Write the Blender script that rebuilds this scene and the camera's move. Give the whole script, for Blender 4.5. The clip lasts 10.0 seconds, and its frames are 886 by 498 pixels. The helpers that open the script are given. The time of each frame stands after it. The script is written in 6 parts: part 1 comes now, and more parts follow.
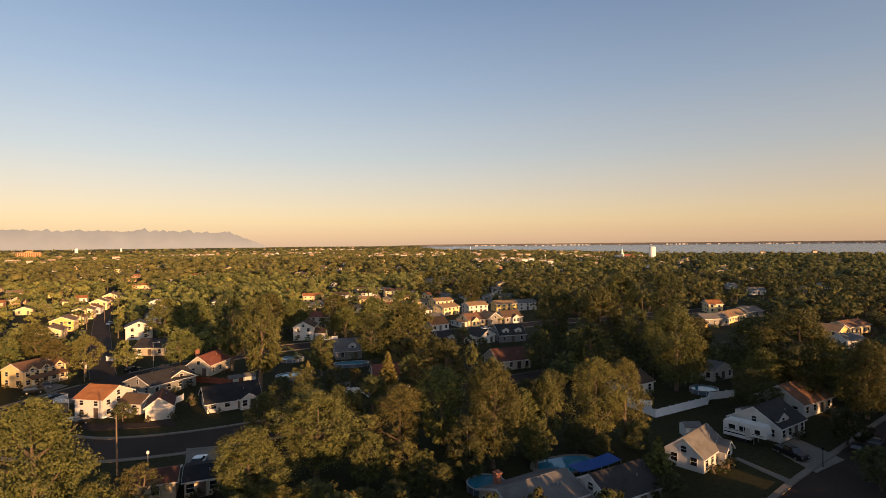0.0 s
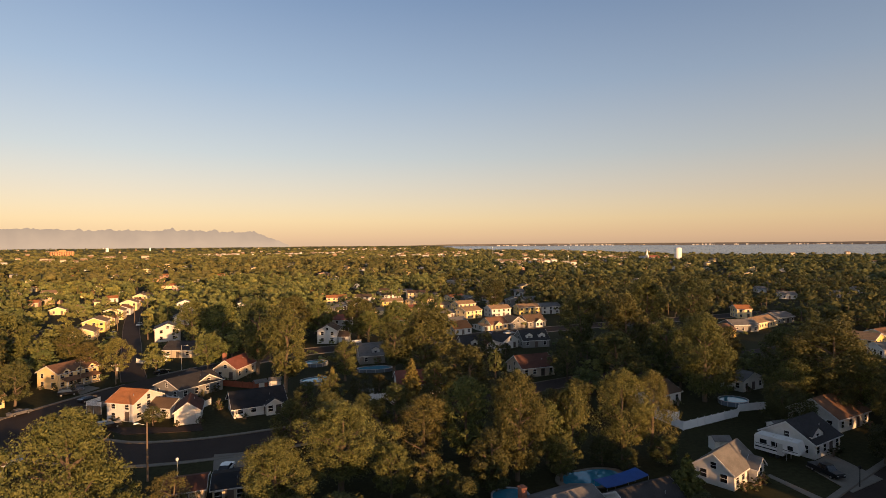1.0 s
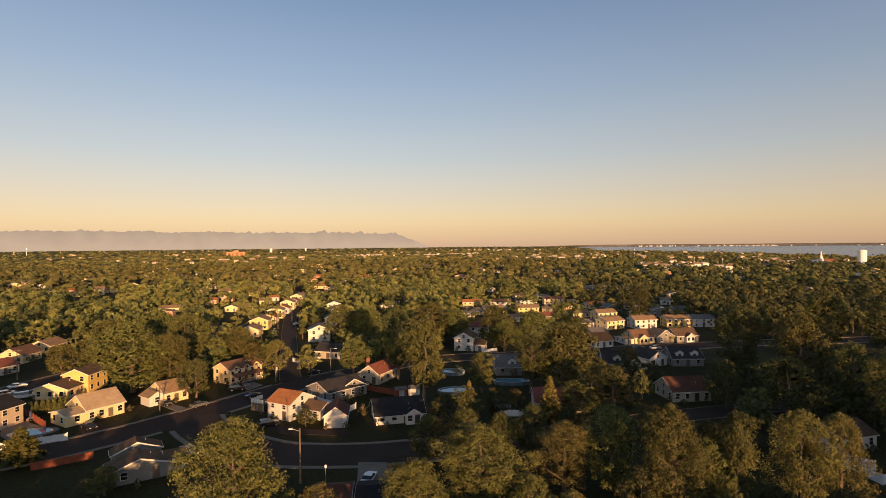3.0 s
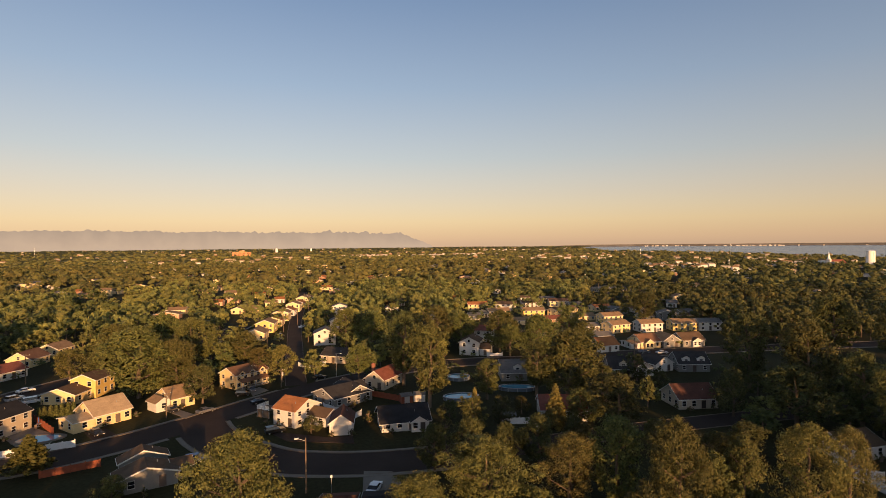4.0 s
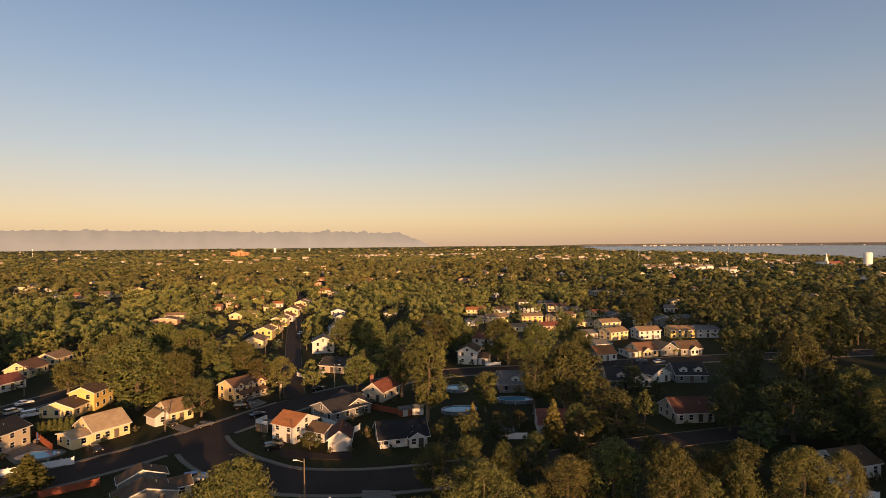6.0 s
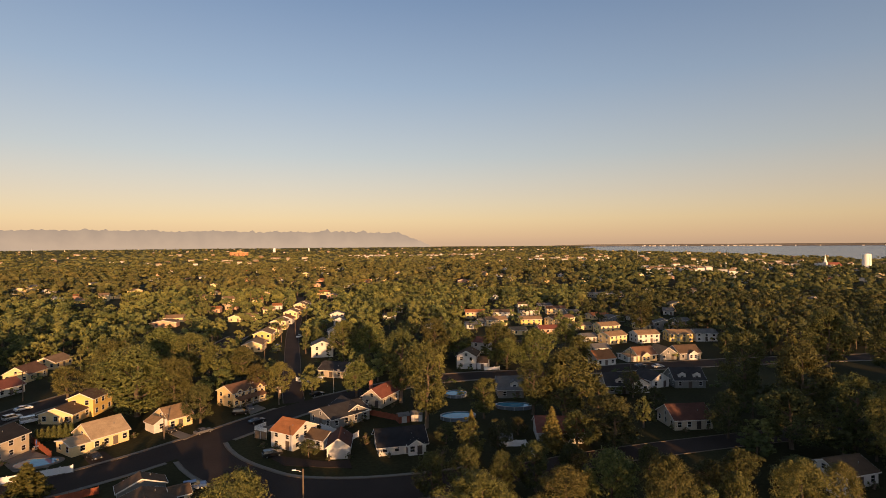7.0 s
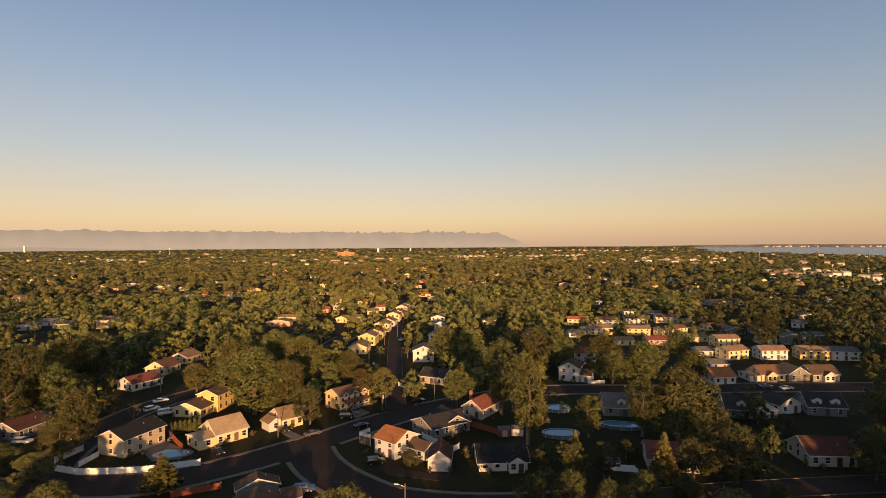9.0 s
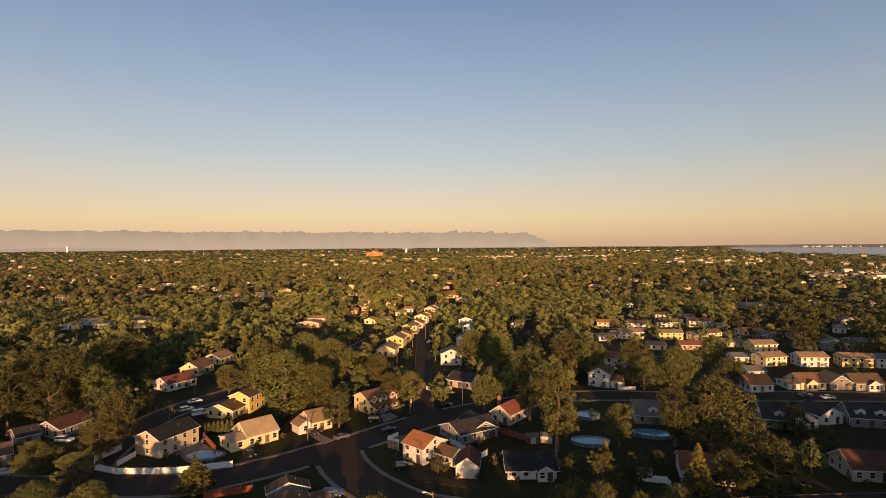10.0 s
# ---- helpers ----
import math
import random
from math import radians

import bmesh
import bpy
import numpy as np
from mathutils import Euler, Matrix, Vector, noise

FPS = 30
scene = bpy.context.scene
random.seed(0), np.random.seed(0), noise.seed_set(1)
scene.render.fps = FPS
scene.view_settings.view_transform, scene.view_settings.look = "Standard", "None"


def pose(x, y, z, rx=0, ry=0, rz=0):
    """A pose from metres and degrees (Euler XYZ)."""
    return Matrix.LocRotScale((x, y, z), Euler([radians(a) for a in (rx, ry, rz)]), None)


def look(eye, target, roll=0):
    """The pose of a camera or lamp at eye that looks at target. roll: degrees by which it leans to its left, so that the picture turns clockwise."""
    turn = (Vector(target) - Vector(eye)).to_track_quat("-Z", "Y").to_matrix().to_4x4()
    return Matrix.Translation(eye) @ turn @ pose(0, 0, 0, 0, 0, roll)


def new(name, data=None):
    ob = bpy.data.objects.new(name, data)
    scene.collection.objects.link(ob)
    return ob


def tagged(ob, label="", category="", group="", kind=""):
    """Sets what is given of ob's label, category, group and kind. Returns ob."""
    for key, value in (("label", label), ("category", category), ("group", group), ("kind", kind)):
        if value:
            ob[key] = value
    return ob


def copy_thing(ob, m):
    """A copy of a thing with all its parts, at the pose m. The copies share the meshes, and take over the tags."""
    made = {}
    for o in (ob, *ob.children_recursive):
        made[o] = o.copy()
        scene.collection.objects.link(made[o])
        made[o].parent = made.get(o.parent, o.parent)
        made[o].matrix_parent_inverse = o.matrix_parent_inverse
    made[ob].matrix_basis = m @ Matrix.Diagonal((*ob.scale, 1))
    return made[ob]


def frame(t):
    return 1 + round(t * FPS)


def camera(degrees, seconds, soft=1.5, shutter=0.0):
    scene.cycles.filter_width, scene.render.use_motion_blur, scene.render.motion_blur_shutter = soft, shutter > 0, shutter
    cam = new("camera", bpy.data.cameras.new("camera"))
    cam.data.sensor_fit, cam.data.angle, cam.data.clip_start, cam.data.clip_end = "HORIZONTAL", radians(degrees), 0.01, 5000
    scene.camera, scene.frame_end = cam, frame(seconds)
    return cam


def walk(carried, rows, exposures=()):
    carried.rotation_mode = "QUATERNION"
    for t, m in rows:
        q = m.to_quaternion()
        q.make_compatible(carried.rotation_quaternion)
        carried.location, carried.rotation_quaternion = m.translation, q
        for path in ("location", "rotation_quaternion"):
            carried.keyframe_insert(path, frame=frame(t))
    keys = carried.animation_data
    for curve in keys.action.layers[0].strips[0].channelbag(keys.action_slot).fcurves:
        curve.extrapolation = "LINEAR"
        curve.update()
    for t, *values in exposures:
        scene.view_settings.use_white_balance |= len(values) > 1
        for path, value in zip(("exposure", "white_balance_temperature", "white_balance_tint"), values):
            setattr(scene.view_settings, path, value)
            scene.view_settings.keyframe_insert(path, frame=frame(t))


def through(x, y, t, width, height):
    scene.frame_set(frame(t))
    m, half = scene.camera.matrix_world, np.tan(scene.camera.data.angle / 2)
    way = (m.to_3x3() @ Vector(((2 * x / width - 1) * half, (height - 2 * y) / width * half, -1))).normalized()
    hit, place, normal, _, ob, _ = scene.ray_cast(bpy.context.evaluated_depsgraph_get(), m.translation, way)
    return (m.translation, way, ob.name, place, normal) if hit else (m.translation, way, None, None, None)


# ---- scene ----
cam = camera(78.6, 10.0, soft=0.7)
PATH = [
    (0, pose(0.49, -3.46, 37.49, 89.48, 0, -17.06) @ pose(0, 0, 0, 0, 0, -0.54)),
    (0.5, pose(0.29, -3.40, 38.49, 89.46, 0, -16.59) @ pose(0, 0, 0, 0, 0, -0.42)),
    (1, pose(0.11, -3.08, 39.40, 89.45, 0, -14.76) @ pose(0, 0, 0, 0, 0, -0.43)),
    (1.5, pose(0.12, -2.31, 40.23, 89.45, 0, -10.83) @ pose(0, 0, 0, 0, 0, -0.40)),
    (2, pose(-0.04, -1.09, 40.99, 89.55, 0, -5.16) @ pose(0, 0, 0, 0, 0, -0.43)),
    (2.5, pose(-0.02, -0.35, 41.72, 89.60, 0, -1.84) @ pose(0, 0, 0, 0, 0, -0.49)),
    (4, pose(-0.08, 0.01, 44.41, 89.55, 0, -0.02) @ pose(0, 0, 0, 0, 0, -0.49)),
    (4.5, pose(0.00, 0.00, 45.39, 89.57, 0, 0.00) @ pose(0, 0, 0, 0, 0, -0.51)),
    (5, pose(0.03, -0.10, 46.42, 89.55, 0, -0.01) @ pose(0, 0, 0, 0, 0, -0.50)),
    (5.5, pose(-0.02, -0.27, 47.50, 89.47, 0, -0.11) @ pose(0, 0, 0, 0, 0, -0.50)),
    (7, pose(0.13, -0.52, 50.49, 89.43, 0, -0.25) @ pose(0, 0, 0, 0, 0, -0.41)),
    (7.5, pose(0.03, -0.67, 51.35, 89.37, 0, -0.25) @ pose(0, 0, 0, 0, 0, -0.38)),
    (8, pose(-0.08, -0.46, 52.18, 89.33, 0, 0.17) @ pose(0, 0, 0, 0, 0, -0.41)),
    (8.5, pose(-0.25, 0.54, 52.88, 89.39, 0, 4.31) @ pose(0, 0, 0, 0, 0, -0.42)),
    (9, pose(-0.45, 1.46, 53.60, 89.48, 0, 10.23) @ pose(0, 0, 0, 0, 0, -0.37)),
    (9.5, pose(-0.55, 1.75, 54.34, 89.49, 0, 12.32) @ pose(0, 0, 0, 0, 0, -0.33)),
    (10, pose(-0.54, 1.79, 55.07, 89.49, 0, 13.17) @ pose(0, 0, 0, 0, 0, -0.40)),
]
walk(cam, PATH, [(0, 0.87), (2.5, 0.75), (5.5, 0.68), (10, 0.63)])

# ---- light: a low evening sun in the south, and the sky ----
SUN_AZ, SUN_EL = 161.0, 6.8
scene.view_settings.exposure = 0.7
world = bpy.data.worlds.new("sky")
scene.world = world
world.use_nodes = True
wn, wl = world.node_tree.nodes, world.node_tree.links
sky = wn.new("ShaderNodeTexSky")
sky.sky_type, sky.sun_disc = "NISHITA", False
sky.sun_elevation, sky.sun_rotation = radians(SUN_EL), radians(SUN_AZ)
sky.air_density, sky.dust_density, sky.ozone_density = 1.0, 1.5, 2.0
wn["Background"].inputs["Strength"].default_value = 0.05
wl.new(sky.outputs[0], wn["Background"].inputs["Color"])
# evening haze: a warm glow low all round the horizon that thins out upwards
geo, sep = wn.new("ShaderNodeTexCoord"), wn.new("ShaderNodeSeparateXYZ")
wl.new(geo.outputs["Generated"], sep.inputs[0])
ramp = wn.new("ShaderNodeValToRGB")
wl.new(sep.outputs["Z"], ramp.inputs["Fac"])
haze = ((0.0, (0.62, 0.39, 0.25)), (0.011, (0.66, 0.414, 0.256)), (0.043, (0.665, 0.435, 0.248)), (0.09, (0.545, 0.382, 0.275)),
        (0.156, (0.395, 0.342, 0.315)), (0.277, (0.238, 0.258, 0.318)), (0.415, (0.130, 0.164, 0.255)), (0.47, (0.10, 0.118, 0.165)), (1.0, (0.045, 0.048, 0.055)))
stops = ramp.color_ramp.elements
while len(stops) < len(haze):
    stops.new(0.5)
for stop, (z, rgb) in zip(stops, haze):
    stop.position, stop.color = z, (*rgb, 1)
glow, total = wn.new("ShaderNodeBackground"), wn.new("ShaderNodeAddShader")
side = wn.new("ShaderNodeMapRange")      # the sky dims slowly from west to east
side.inputs["From Min"].default_value, side.inputs["From Max"].default_value = -0.3, 0.9
side.inputs["To Min"].default_value, side.inputs["To Max"].default_value = 0.64, 0.47
wl.new(sep.outputs["X"], side.inputs["Value"])
dusk, both = wn.new("ShaderNodeMapRange"), wn.new("ShaderNodeMath")      # and glows more strongly round the sun
dusk.inputs["From Min"].default_value, dusk.inputs["From Max"].default_value = 0.25, -1.0
dusk.inputs["To Min"].default_value, dusk.inputs["To Max"].default_value = 1.0, 1.7
wl.new(sep.outputs["Y"], dusk.inputs["Value"])
both.operation = "MULTIPLY"
wl.new(side.outputs[0], both.inputs[0]); wl.new(dusk.outputs[0], both.inputs[1]); wl.new(both.outputs[0], glow.inputs["Strength"])
wl.new(ramp.outputs[0], glow.inputs["Color"])
wl.new(wn["Background"].outputs[0], total.inputs[0]); wl.new(glow.outputs[0], total.inputs[1])
wl.new(total.outputs[0], wn["World Output"].inputs["Surface"])
lamp = bpy.data.lights.new("sun", "SUN")
lamp.energy, lamp.angle, lamp.color = 5.0, radians(0.6), (1.0, 0.528, 0.222)
sun = new("sun", lamp)
sun_way = Vector((math.sin(radians(SUN_AZ)), math.cos(radians(SUN_AZ)), math.tan(radians(SUN_EL))))
sun.matrix_world = look(sun_way * 100, (0, 0, 0))

# ---- materials ----
def material(name, rgb, rough=0.8, vary=0.25, scale=0.6, fine=9.0, bump=0.2, metal=0.0, random_by="", spread=0.0, spec=0.3, stretch=(1, 1, 1)):
    """A surface with stains at one scale, grain at another and a fine relief."""
    m = bpy.data.materials.new(name)
    m.use_nodes = True
    n, l = m.node_tree.nodes, m.node_tree.links
    p = n["Principled BSDF"]
    p.inputs["Roughness"].default_value, p.inputs["Metallic"].default_value = rough, metal
    p.inputs["Specular IOR Level"].default_value = spec
    tc, mp = n.new("ShaderNodeTexCoord"), n.new("ShaderNodeMapping")
    mp.inputs["Scale"].default_value = stretch
    l.new(tc.outputs["Object"], mp.inputs["Vector"])
    big, small = n.new("ShaderNodeTexNoise"), n.new("ShaderNodeTexNoise")
    big.inputs["Scale"].default_value, small.inputs["Scale"].default_value = scale, fine
    big.inputs["Detail"].default_value, small.inputs["Detail"].default_value = 4, 3
    for t in (big, small):
        l.new(mp.outputs[0], t.inputs["Vector"])
    add = n.new("ShaderNodeMath"); add.operation = "ADD"
    l.new(big.outputs[0], add.inputs[0]); l.new(small.outputs[0], add.inputs[1])
    span = n.new("ShaderNodeMapRange")
    span.inputs["From Min"].default_value, span.inputs["From Max"].default_value = 0.6, 1.4
    span.inputs["To Min"].default_value, span.inputs["To Max"].default_value = 1 - vary, 1 + vary
    l.new(add.outputs[0], span.inputs["Value"])
    hsv = n.new("ShaderNodeHueSaturation")
    hsv.inputs["Color"].default_value = (*rgb, 1)
    out = span.outputs[0]
    if random_by:
        src = n.new("ShaderNodeNewGeometry" if random_by == "island" else "ShaderNodeObjectInfo")
        rnd = src.outputs["Random Per Island" if random_by == "island" else "Random"]
        ms = n.new("ShaderNodeMapRange")
        ms.inputs["To Min"].default_value, ms.inputs["To Max"].default_value = 1 - spread, 1 + spread
        l.new(rnd, ms.inputs["Value"])
        mul = n.new("ShaderNodeMath"); mul.operation = "MULTIPLY"
        l.new(out, mul.inputs[0]); l.new(ms.outputs[0], mul.inputs[1])
        out = mul.outputs[0]
    l.new(out, hsv.inputs["Value"])
    l.new(hsv.outputs[0], p.inputs["Base Color"])
    if bump:
        b = n.new("ShaderNodeBump")
        b.inputs["Strength"].default_value, b.inputs["Distance"].default_value = bump, 0.03
        l.new(small.outputs[0], b.inputs["Height"]); l.new(b.outputs[0], p.inputs["Normal"])
    return m


def siding(name, rgb):
    """Painted clapboard: boards 0.2 m high in low relief."""
    m = material(name, rgb, 0.6, 0.12, 0.4, 5.0, 0.0)
    n, l = m.node_tree.nodes, m.node_tree.links
    w = n.new("ShaderNodeTexWave")
    w.bands_direction, w.wave_profile = "Z", "SAW"
    w.inputs["Scale"].default_value = 1.6
    l.new(n["Texture Coordinate"].outputs["Object"], w.inputs["Vector"])
    b = n.new("ShaderNodeBump")
    b.inputs["Strength"].default_value, b.inputs["Distance"].default_value = 0.5, 0.03
    l.new(w.outputs[0], b.inputs["Height"]); l.new(b.outputs[0], n["Principled BSDF"].inputs["Normal"])
    return m


def foliage(name, rgb, light, through=0.22, spread=0.42):
    """Leaves: every spray has a shade of its own between two greens, and lets some light through."""
    m = bpy.data.materials.new(name)
    m.use_nodes = True
    n, l = m.node_tree.nodes, m.node_tree.links
    p = n["Principled BSDF"]
    p.inputs["Roughness"].default_value = 0.65
    p.inputs["Specular IOR Level"].default_value = 0.25
    p.inputs["Diffuse Roughness"].default_value = 1.0
    geo, obj = n.new("ShaderNodeNewGeometry"), n.new("ShaderNodeObjectInfo")
    mix = n.new("ShaderNodeMix"); mix.data_type = "RGBA"
    mix.inputs["A"].default_value, mix.inputs["B"].default_value = (*rgb, 1), (*light, 1)
    calm = n.new("ShaderNodeMapRange")
    calm.inputs["To Min"].default_value, calm.inputs["To Max"].default_value = 0.5 - spread, 0.5 + spread
    l.new(geo.outputs["Random Per Island"], calm.inputs["Value"]); l.new(calm.outputs[0], mix.inputs["Factor"])
    tone = n.new("ShaderNodeTexNoise")
    tone.inputs["Scale"].default_value, tone.inputs["Detail"].default_value = 0.09, 3
    l.new(geo.outputs["Position"], tone.inputs["Vector"])
    add = n.new("ShaderNodeMath"); add.operation = "ADD"
    l.new(tone.outputs[0], add.inputs[0]); l.new(obj.outputs["Random"], add.inputs[1])
    span = n.new("ShaderNodeMapRange")
    span.inputs["From Min"].default_value, span.inputs["From Max"].default_value = 0.3, 1.7
    span.inputs["To Min"].default_value, span.inputs["To Max"].default_value = 0.65, 1.35
    l.new(add.outputs[0], span.inputs["Value"])
    hsv = n.new("ShaderNodeHueSaturation")
    leafy, grain = n.new("ShaderNodeTexNoise"), n.new("ShaderNodeMapRange")
    leafy.inputs["Scale"].default_value, leafy.inputs["Detail"].default_value = 1.3, 3
    l.new(geo.outputs["Position"], leafy.inputs["Vector"]); l.new(leafy.outputs[0], grain.inputs["Value"])
    grain.inputs["From Min"].default_value, grain.inputs["From Max"].default_value = 0.3, 0.7
    grain.inputs["To Min"].default_value, grain.inputs["To Max"].default_value = 0.66, 1.34
    value = n.new("ShaderNodeMath"); value.operation = "MULTIPLY"
    l.new(span.outputs[0], value.inputs[0]); l.new(grain.outputs[0], value.inputs[1])
    relief = n.new("ShaderNodeBump")
    relief.inputs["Strength"].default_value, relief.inputs["Distance"].default_value = 0.5, 0.4
    l.new(leafy.outputs[0], relief.inputs["Height"]); l.new(relief.outputs[0], p.inputs["Normal"])
    l.new(mix.outputs["Result"], hsv.inputs["Color"]); l.new(value.outputs[0], hsv.inputs["Value"])
    hue = n.new("ShaderNodeMapRange")
    hue.inputs["To Min"].default_value, hue.inputs["To Max"].default_value = 0.478, 0.522
    l.new(obj.outputs["Random"], hue.inputs["Value"]); l.new(hue.outputs[0], hsv.inputs["Hue"])
    l.new(hsv.outputs[0], p.inputs["Base Color"])
    tr, ms = n.new("ShaderNodeBsdfTranslucent"), n.new("ShaderNodeMixShader")
    l.new(hsv.outputs[0], tr.inputs["Color"])
    ms.inputs[0].default_value = through
    l.new(p.outputs[0], ms.inputs[1]); l.new(tr.outputs[0], ms.inputs[2])
    l.new(ms.outputs[0], n["Material Output"].inputs["Surface"])
    return m


GRASS = material("grass", (0.036, 0.034, 0.014), 0.95, 0.45, 0.05, 1.3, 0.5, spec=0.1)
ASPHALT = material("asphalt", (0.044, 0.031, 0.025), 0.95, 0.3, 0.12, 3.0, 0.2, spec=0.2)
CONCRETE = material("concrete", (0.19, 0.165, 0.135), 0.9, 0.2, 0.3, 4.0, 0.2)
KERB = material("kerb_concrete", (0.15, 0.12, 0.092), 0.9, 0.3, 0.5, 4.0, 0.2)
WHITE = siding("white_siding", (0.60, 0.58, 0.54))
CREAM = siding("cream_siding", (0.74, 0.57, 0.30))
YELLOW = siding("yellow_siding", (0.70, 0.50, 0.17))
TAN = siding("tan_siding", (0.50, 0.42, 0.30))
GREY = siding("grey_siding", (0.21, 0.205, 0.195))
BEIGE = siding("beige_siding", (0.46, 0.40, 0.31))
PINK = siding("salmon_siding", (0.62, 0.36, 0.24))
WALLS = {"white": WHITE, "cream": CREAM, "yellow": YELLOW, "tan": TAN, "grey": GREY, "beige": BEIGE, "salmon": PINK}


def shingle(name, rgb):
    return material(name, rgb, 0.9, 0.35, 0.5, 7.0, 0.6, spec=0.15, stretch=(1, 1, 2.5))


ROOFS = {"charcoal": shingle("charcoal_shingle", (0.045, 0.043, 0.044)), "grey": shingle("grey_shingle", (0.15, 0.145, 0.14)),
         "brown": shingle("brown_shingle", (0.17, 0.095, 0.06)), "tan": shingle("tan_shingle", (0.27, 0.18, 0.105)),
         "pale": shingle("pale_shingle", (0.40, 0.30, 0.19)), "red": shingle("red_brown_shingle", (0.20, 0.075, 0.055)), "black": shingle("black_shingle", (0.025, 0.025, 0.028)),
         "orange": shingle("orange_brown_shingle", (0.36, 0.15, 0.06)), "maroon": shingle("maroon_shingle", (0.10, 0.048, 0.036)), "umber": shingle("umber_shingle", (0.11, 0.075, 0.05))}
TRIM = material("white_trim", (0.62, 0.61, 0.585), 0.5, 0.08, 1.0, 8.0, 0.05)
GLASS = material("window_glass", (0.02, 0.022, 0.026), 0.08, 0.1, 1.0, 3.0, 0.0, spec=0.8)
DOOR = material("painted_door", (0.11, 0.085, 0.07), 0.5, 0.15, 1.0, 8.0, 0.1, random_by="object", spread=0.5)
GARAGE = material("garage_door_paint", (0.46, 0.44, 0.41), 0.5, 0.1, 1.0, 6.0, 0.1)
BRICK = material("brick", (0.30, 0.13, 0.085), 0.9, 0.3, 1.2, 10.0, 0.5)
VINYL = material("white_vinyl_fence", (0.76, 0.76, 0.75), 0.45, 0.1, 0.8, 6.0, 0.05)
TIMBER = material("weathered_timber", (0.16, 0.12, 0.085), 0.9, 0.3, 1.5, 12.0, 0.4, stretch=(1, 1, 0.2))
REDWOOD = material("red_stained_wood", (0.22, 0.065, 0.034), 0.8, 0.25, 1.0, 10.0, 0.3)
BARK = material("bark", (0.14, 0.105, 0.075), 0.95, 0.35, 1.5, 10.0, 0.7, stretch=(1, 1, 0.3))
METAL = material("galvanised_metal", (0.5, 0.5, 0.5), 0.4, 0.15, 2.0, 9.0, 0.1, metal=0.9)
RUBBER = material("tyre_rubber", (0.02, 0.02, 0.02), 0.8, 0.2, 3.0, 20.0, 0.2)
POOL = material("pool_water", (0.04, 0.22, 0.32), 0.06, 0.15, 0.5, 2.0, 0.05, spec=0.6)
POOLWALL = material("pool_wall", (0.12, 0.15, 0.19), 0.5, 0.15, 1.0, 6.0, 0.1)
TARP = material("blue_tarpaulin", (0.02, 0.09, 0.33), 0.45, 0.2, 0.8, 5.0, 0.3)
WATER = material("bay_water", (0.15, 0.15, 0.175), 0.25, 0.1, 0.002, 0.03, 0.0, spec=0.5)
LEAF = foliage("broad_leaves", (0.046, 0.062, 0.018), (0.176, 0.174, 0.057))
LEAF_WARM = foliage("yellowing_leaves", (0.056, 0.065, 0.019), (0.200, 0.178, 0.058))
LEAF_DARK = foliage("dark_leaves", (0.040, 0.050, 0.017), (0.112, 0.114, 0.042))
NEEDLE = foliage("needles", (0.080, 0.072, 0.020), (0.175, 0.135, 0.045), 0.15)
NEEDLE_PALE = foliage("pale_needles", (0.062, 0.075, 0.018), (0.146, 0.150, 0.041), 0.2)
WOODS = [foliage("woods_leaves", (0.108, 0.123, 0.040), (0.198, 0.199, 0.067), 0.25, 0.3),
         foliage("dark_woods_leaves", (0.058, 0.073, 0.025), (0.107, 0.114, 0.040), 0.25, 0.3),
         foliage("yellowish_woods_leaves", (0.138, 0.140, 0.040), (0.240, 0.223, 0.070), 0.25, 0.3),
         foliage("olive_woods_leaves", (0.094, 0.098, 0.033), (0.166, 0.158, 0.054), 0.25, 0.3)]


def paint(name, rgb):
    m = material(name, rgb, 0.3, 0.06, 1.0, 6.0, 0.0, spec=0.5)
    m.node_tree.nodes["Principled BSDF"].inputs["Coat Weight"].default_value = 0.5
    return m


PAINTS = {"white": paint("white_car_paint", (0.75, 0.75, 0.75)), "black": paint("black_car_paint", (0.012, 0.012, 0.014)),
          "silver": paint("silver_car_paint", (0.42, 0.43, 0.45)), "blue": paint("blue_car_paint", (0.03, 0.07, 0.2)),
          "red": paint("red_car_paint", (0.3, 0.02, 0.02)), "grey": paint("grey_car_paint", (0.12, 0.12, 0.13))}
LENS = material("clear_lamp_lens", (0.8, 0.8, 0.78), 0.1, 0.05, 1.0, 3.0, 0.0, spec=0.8)

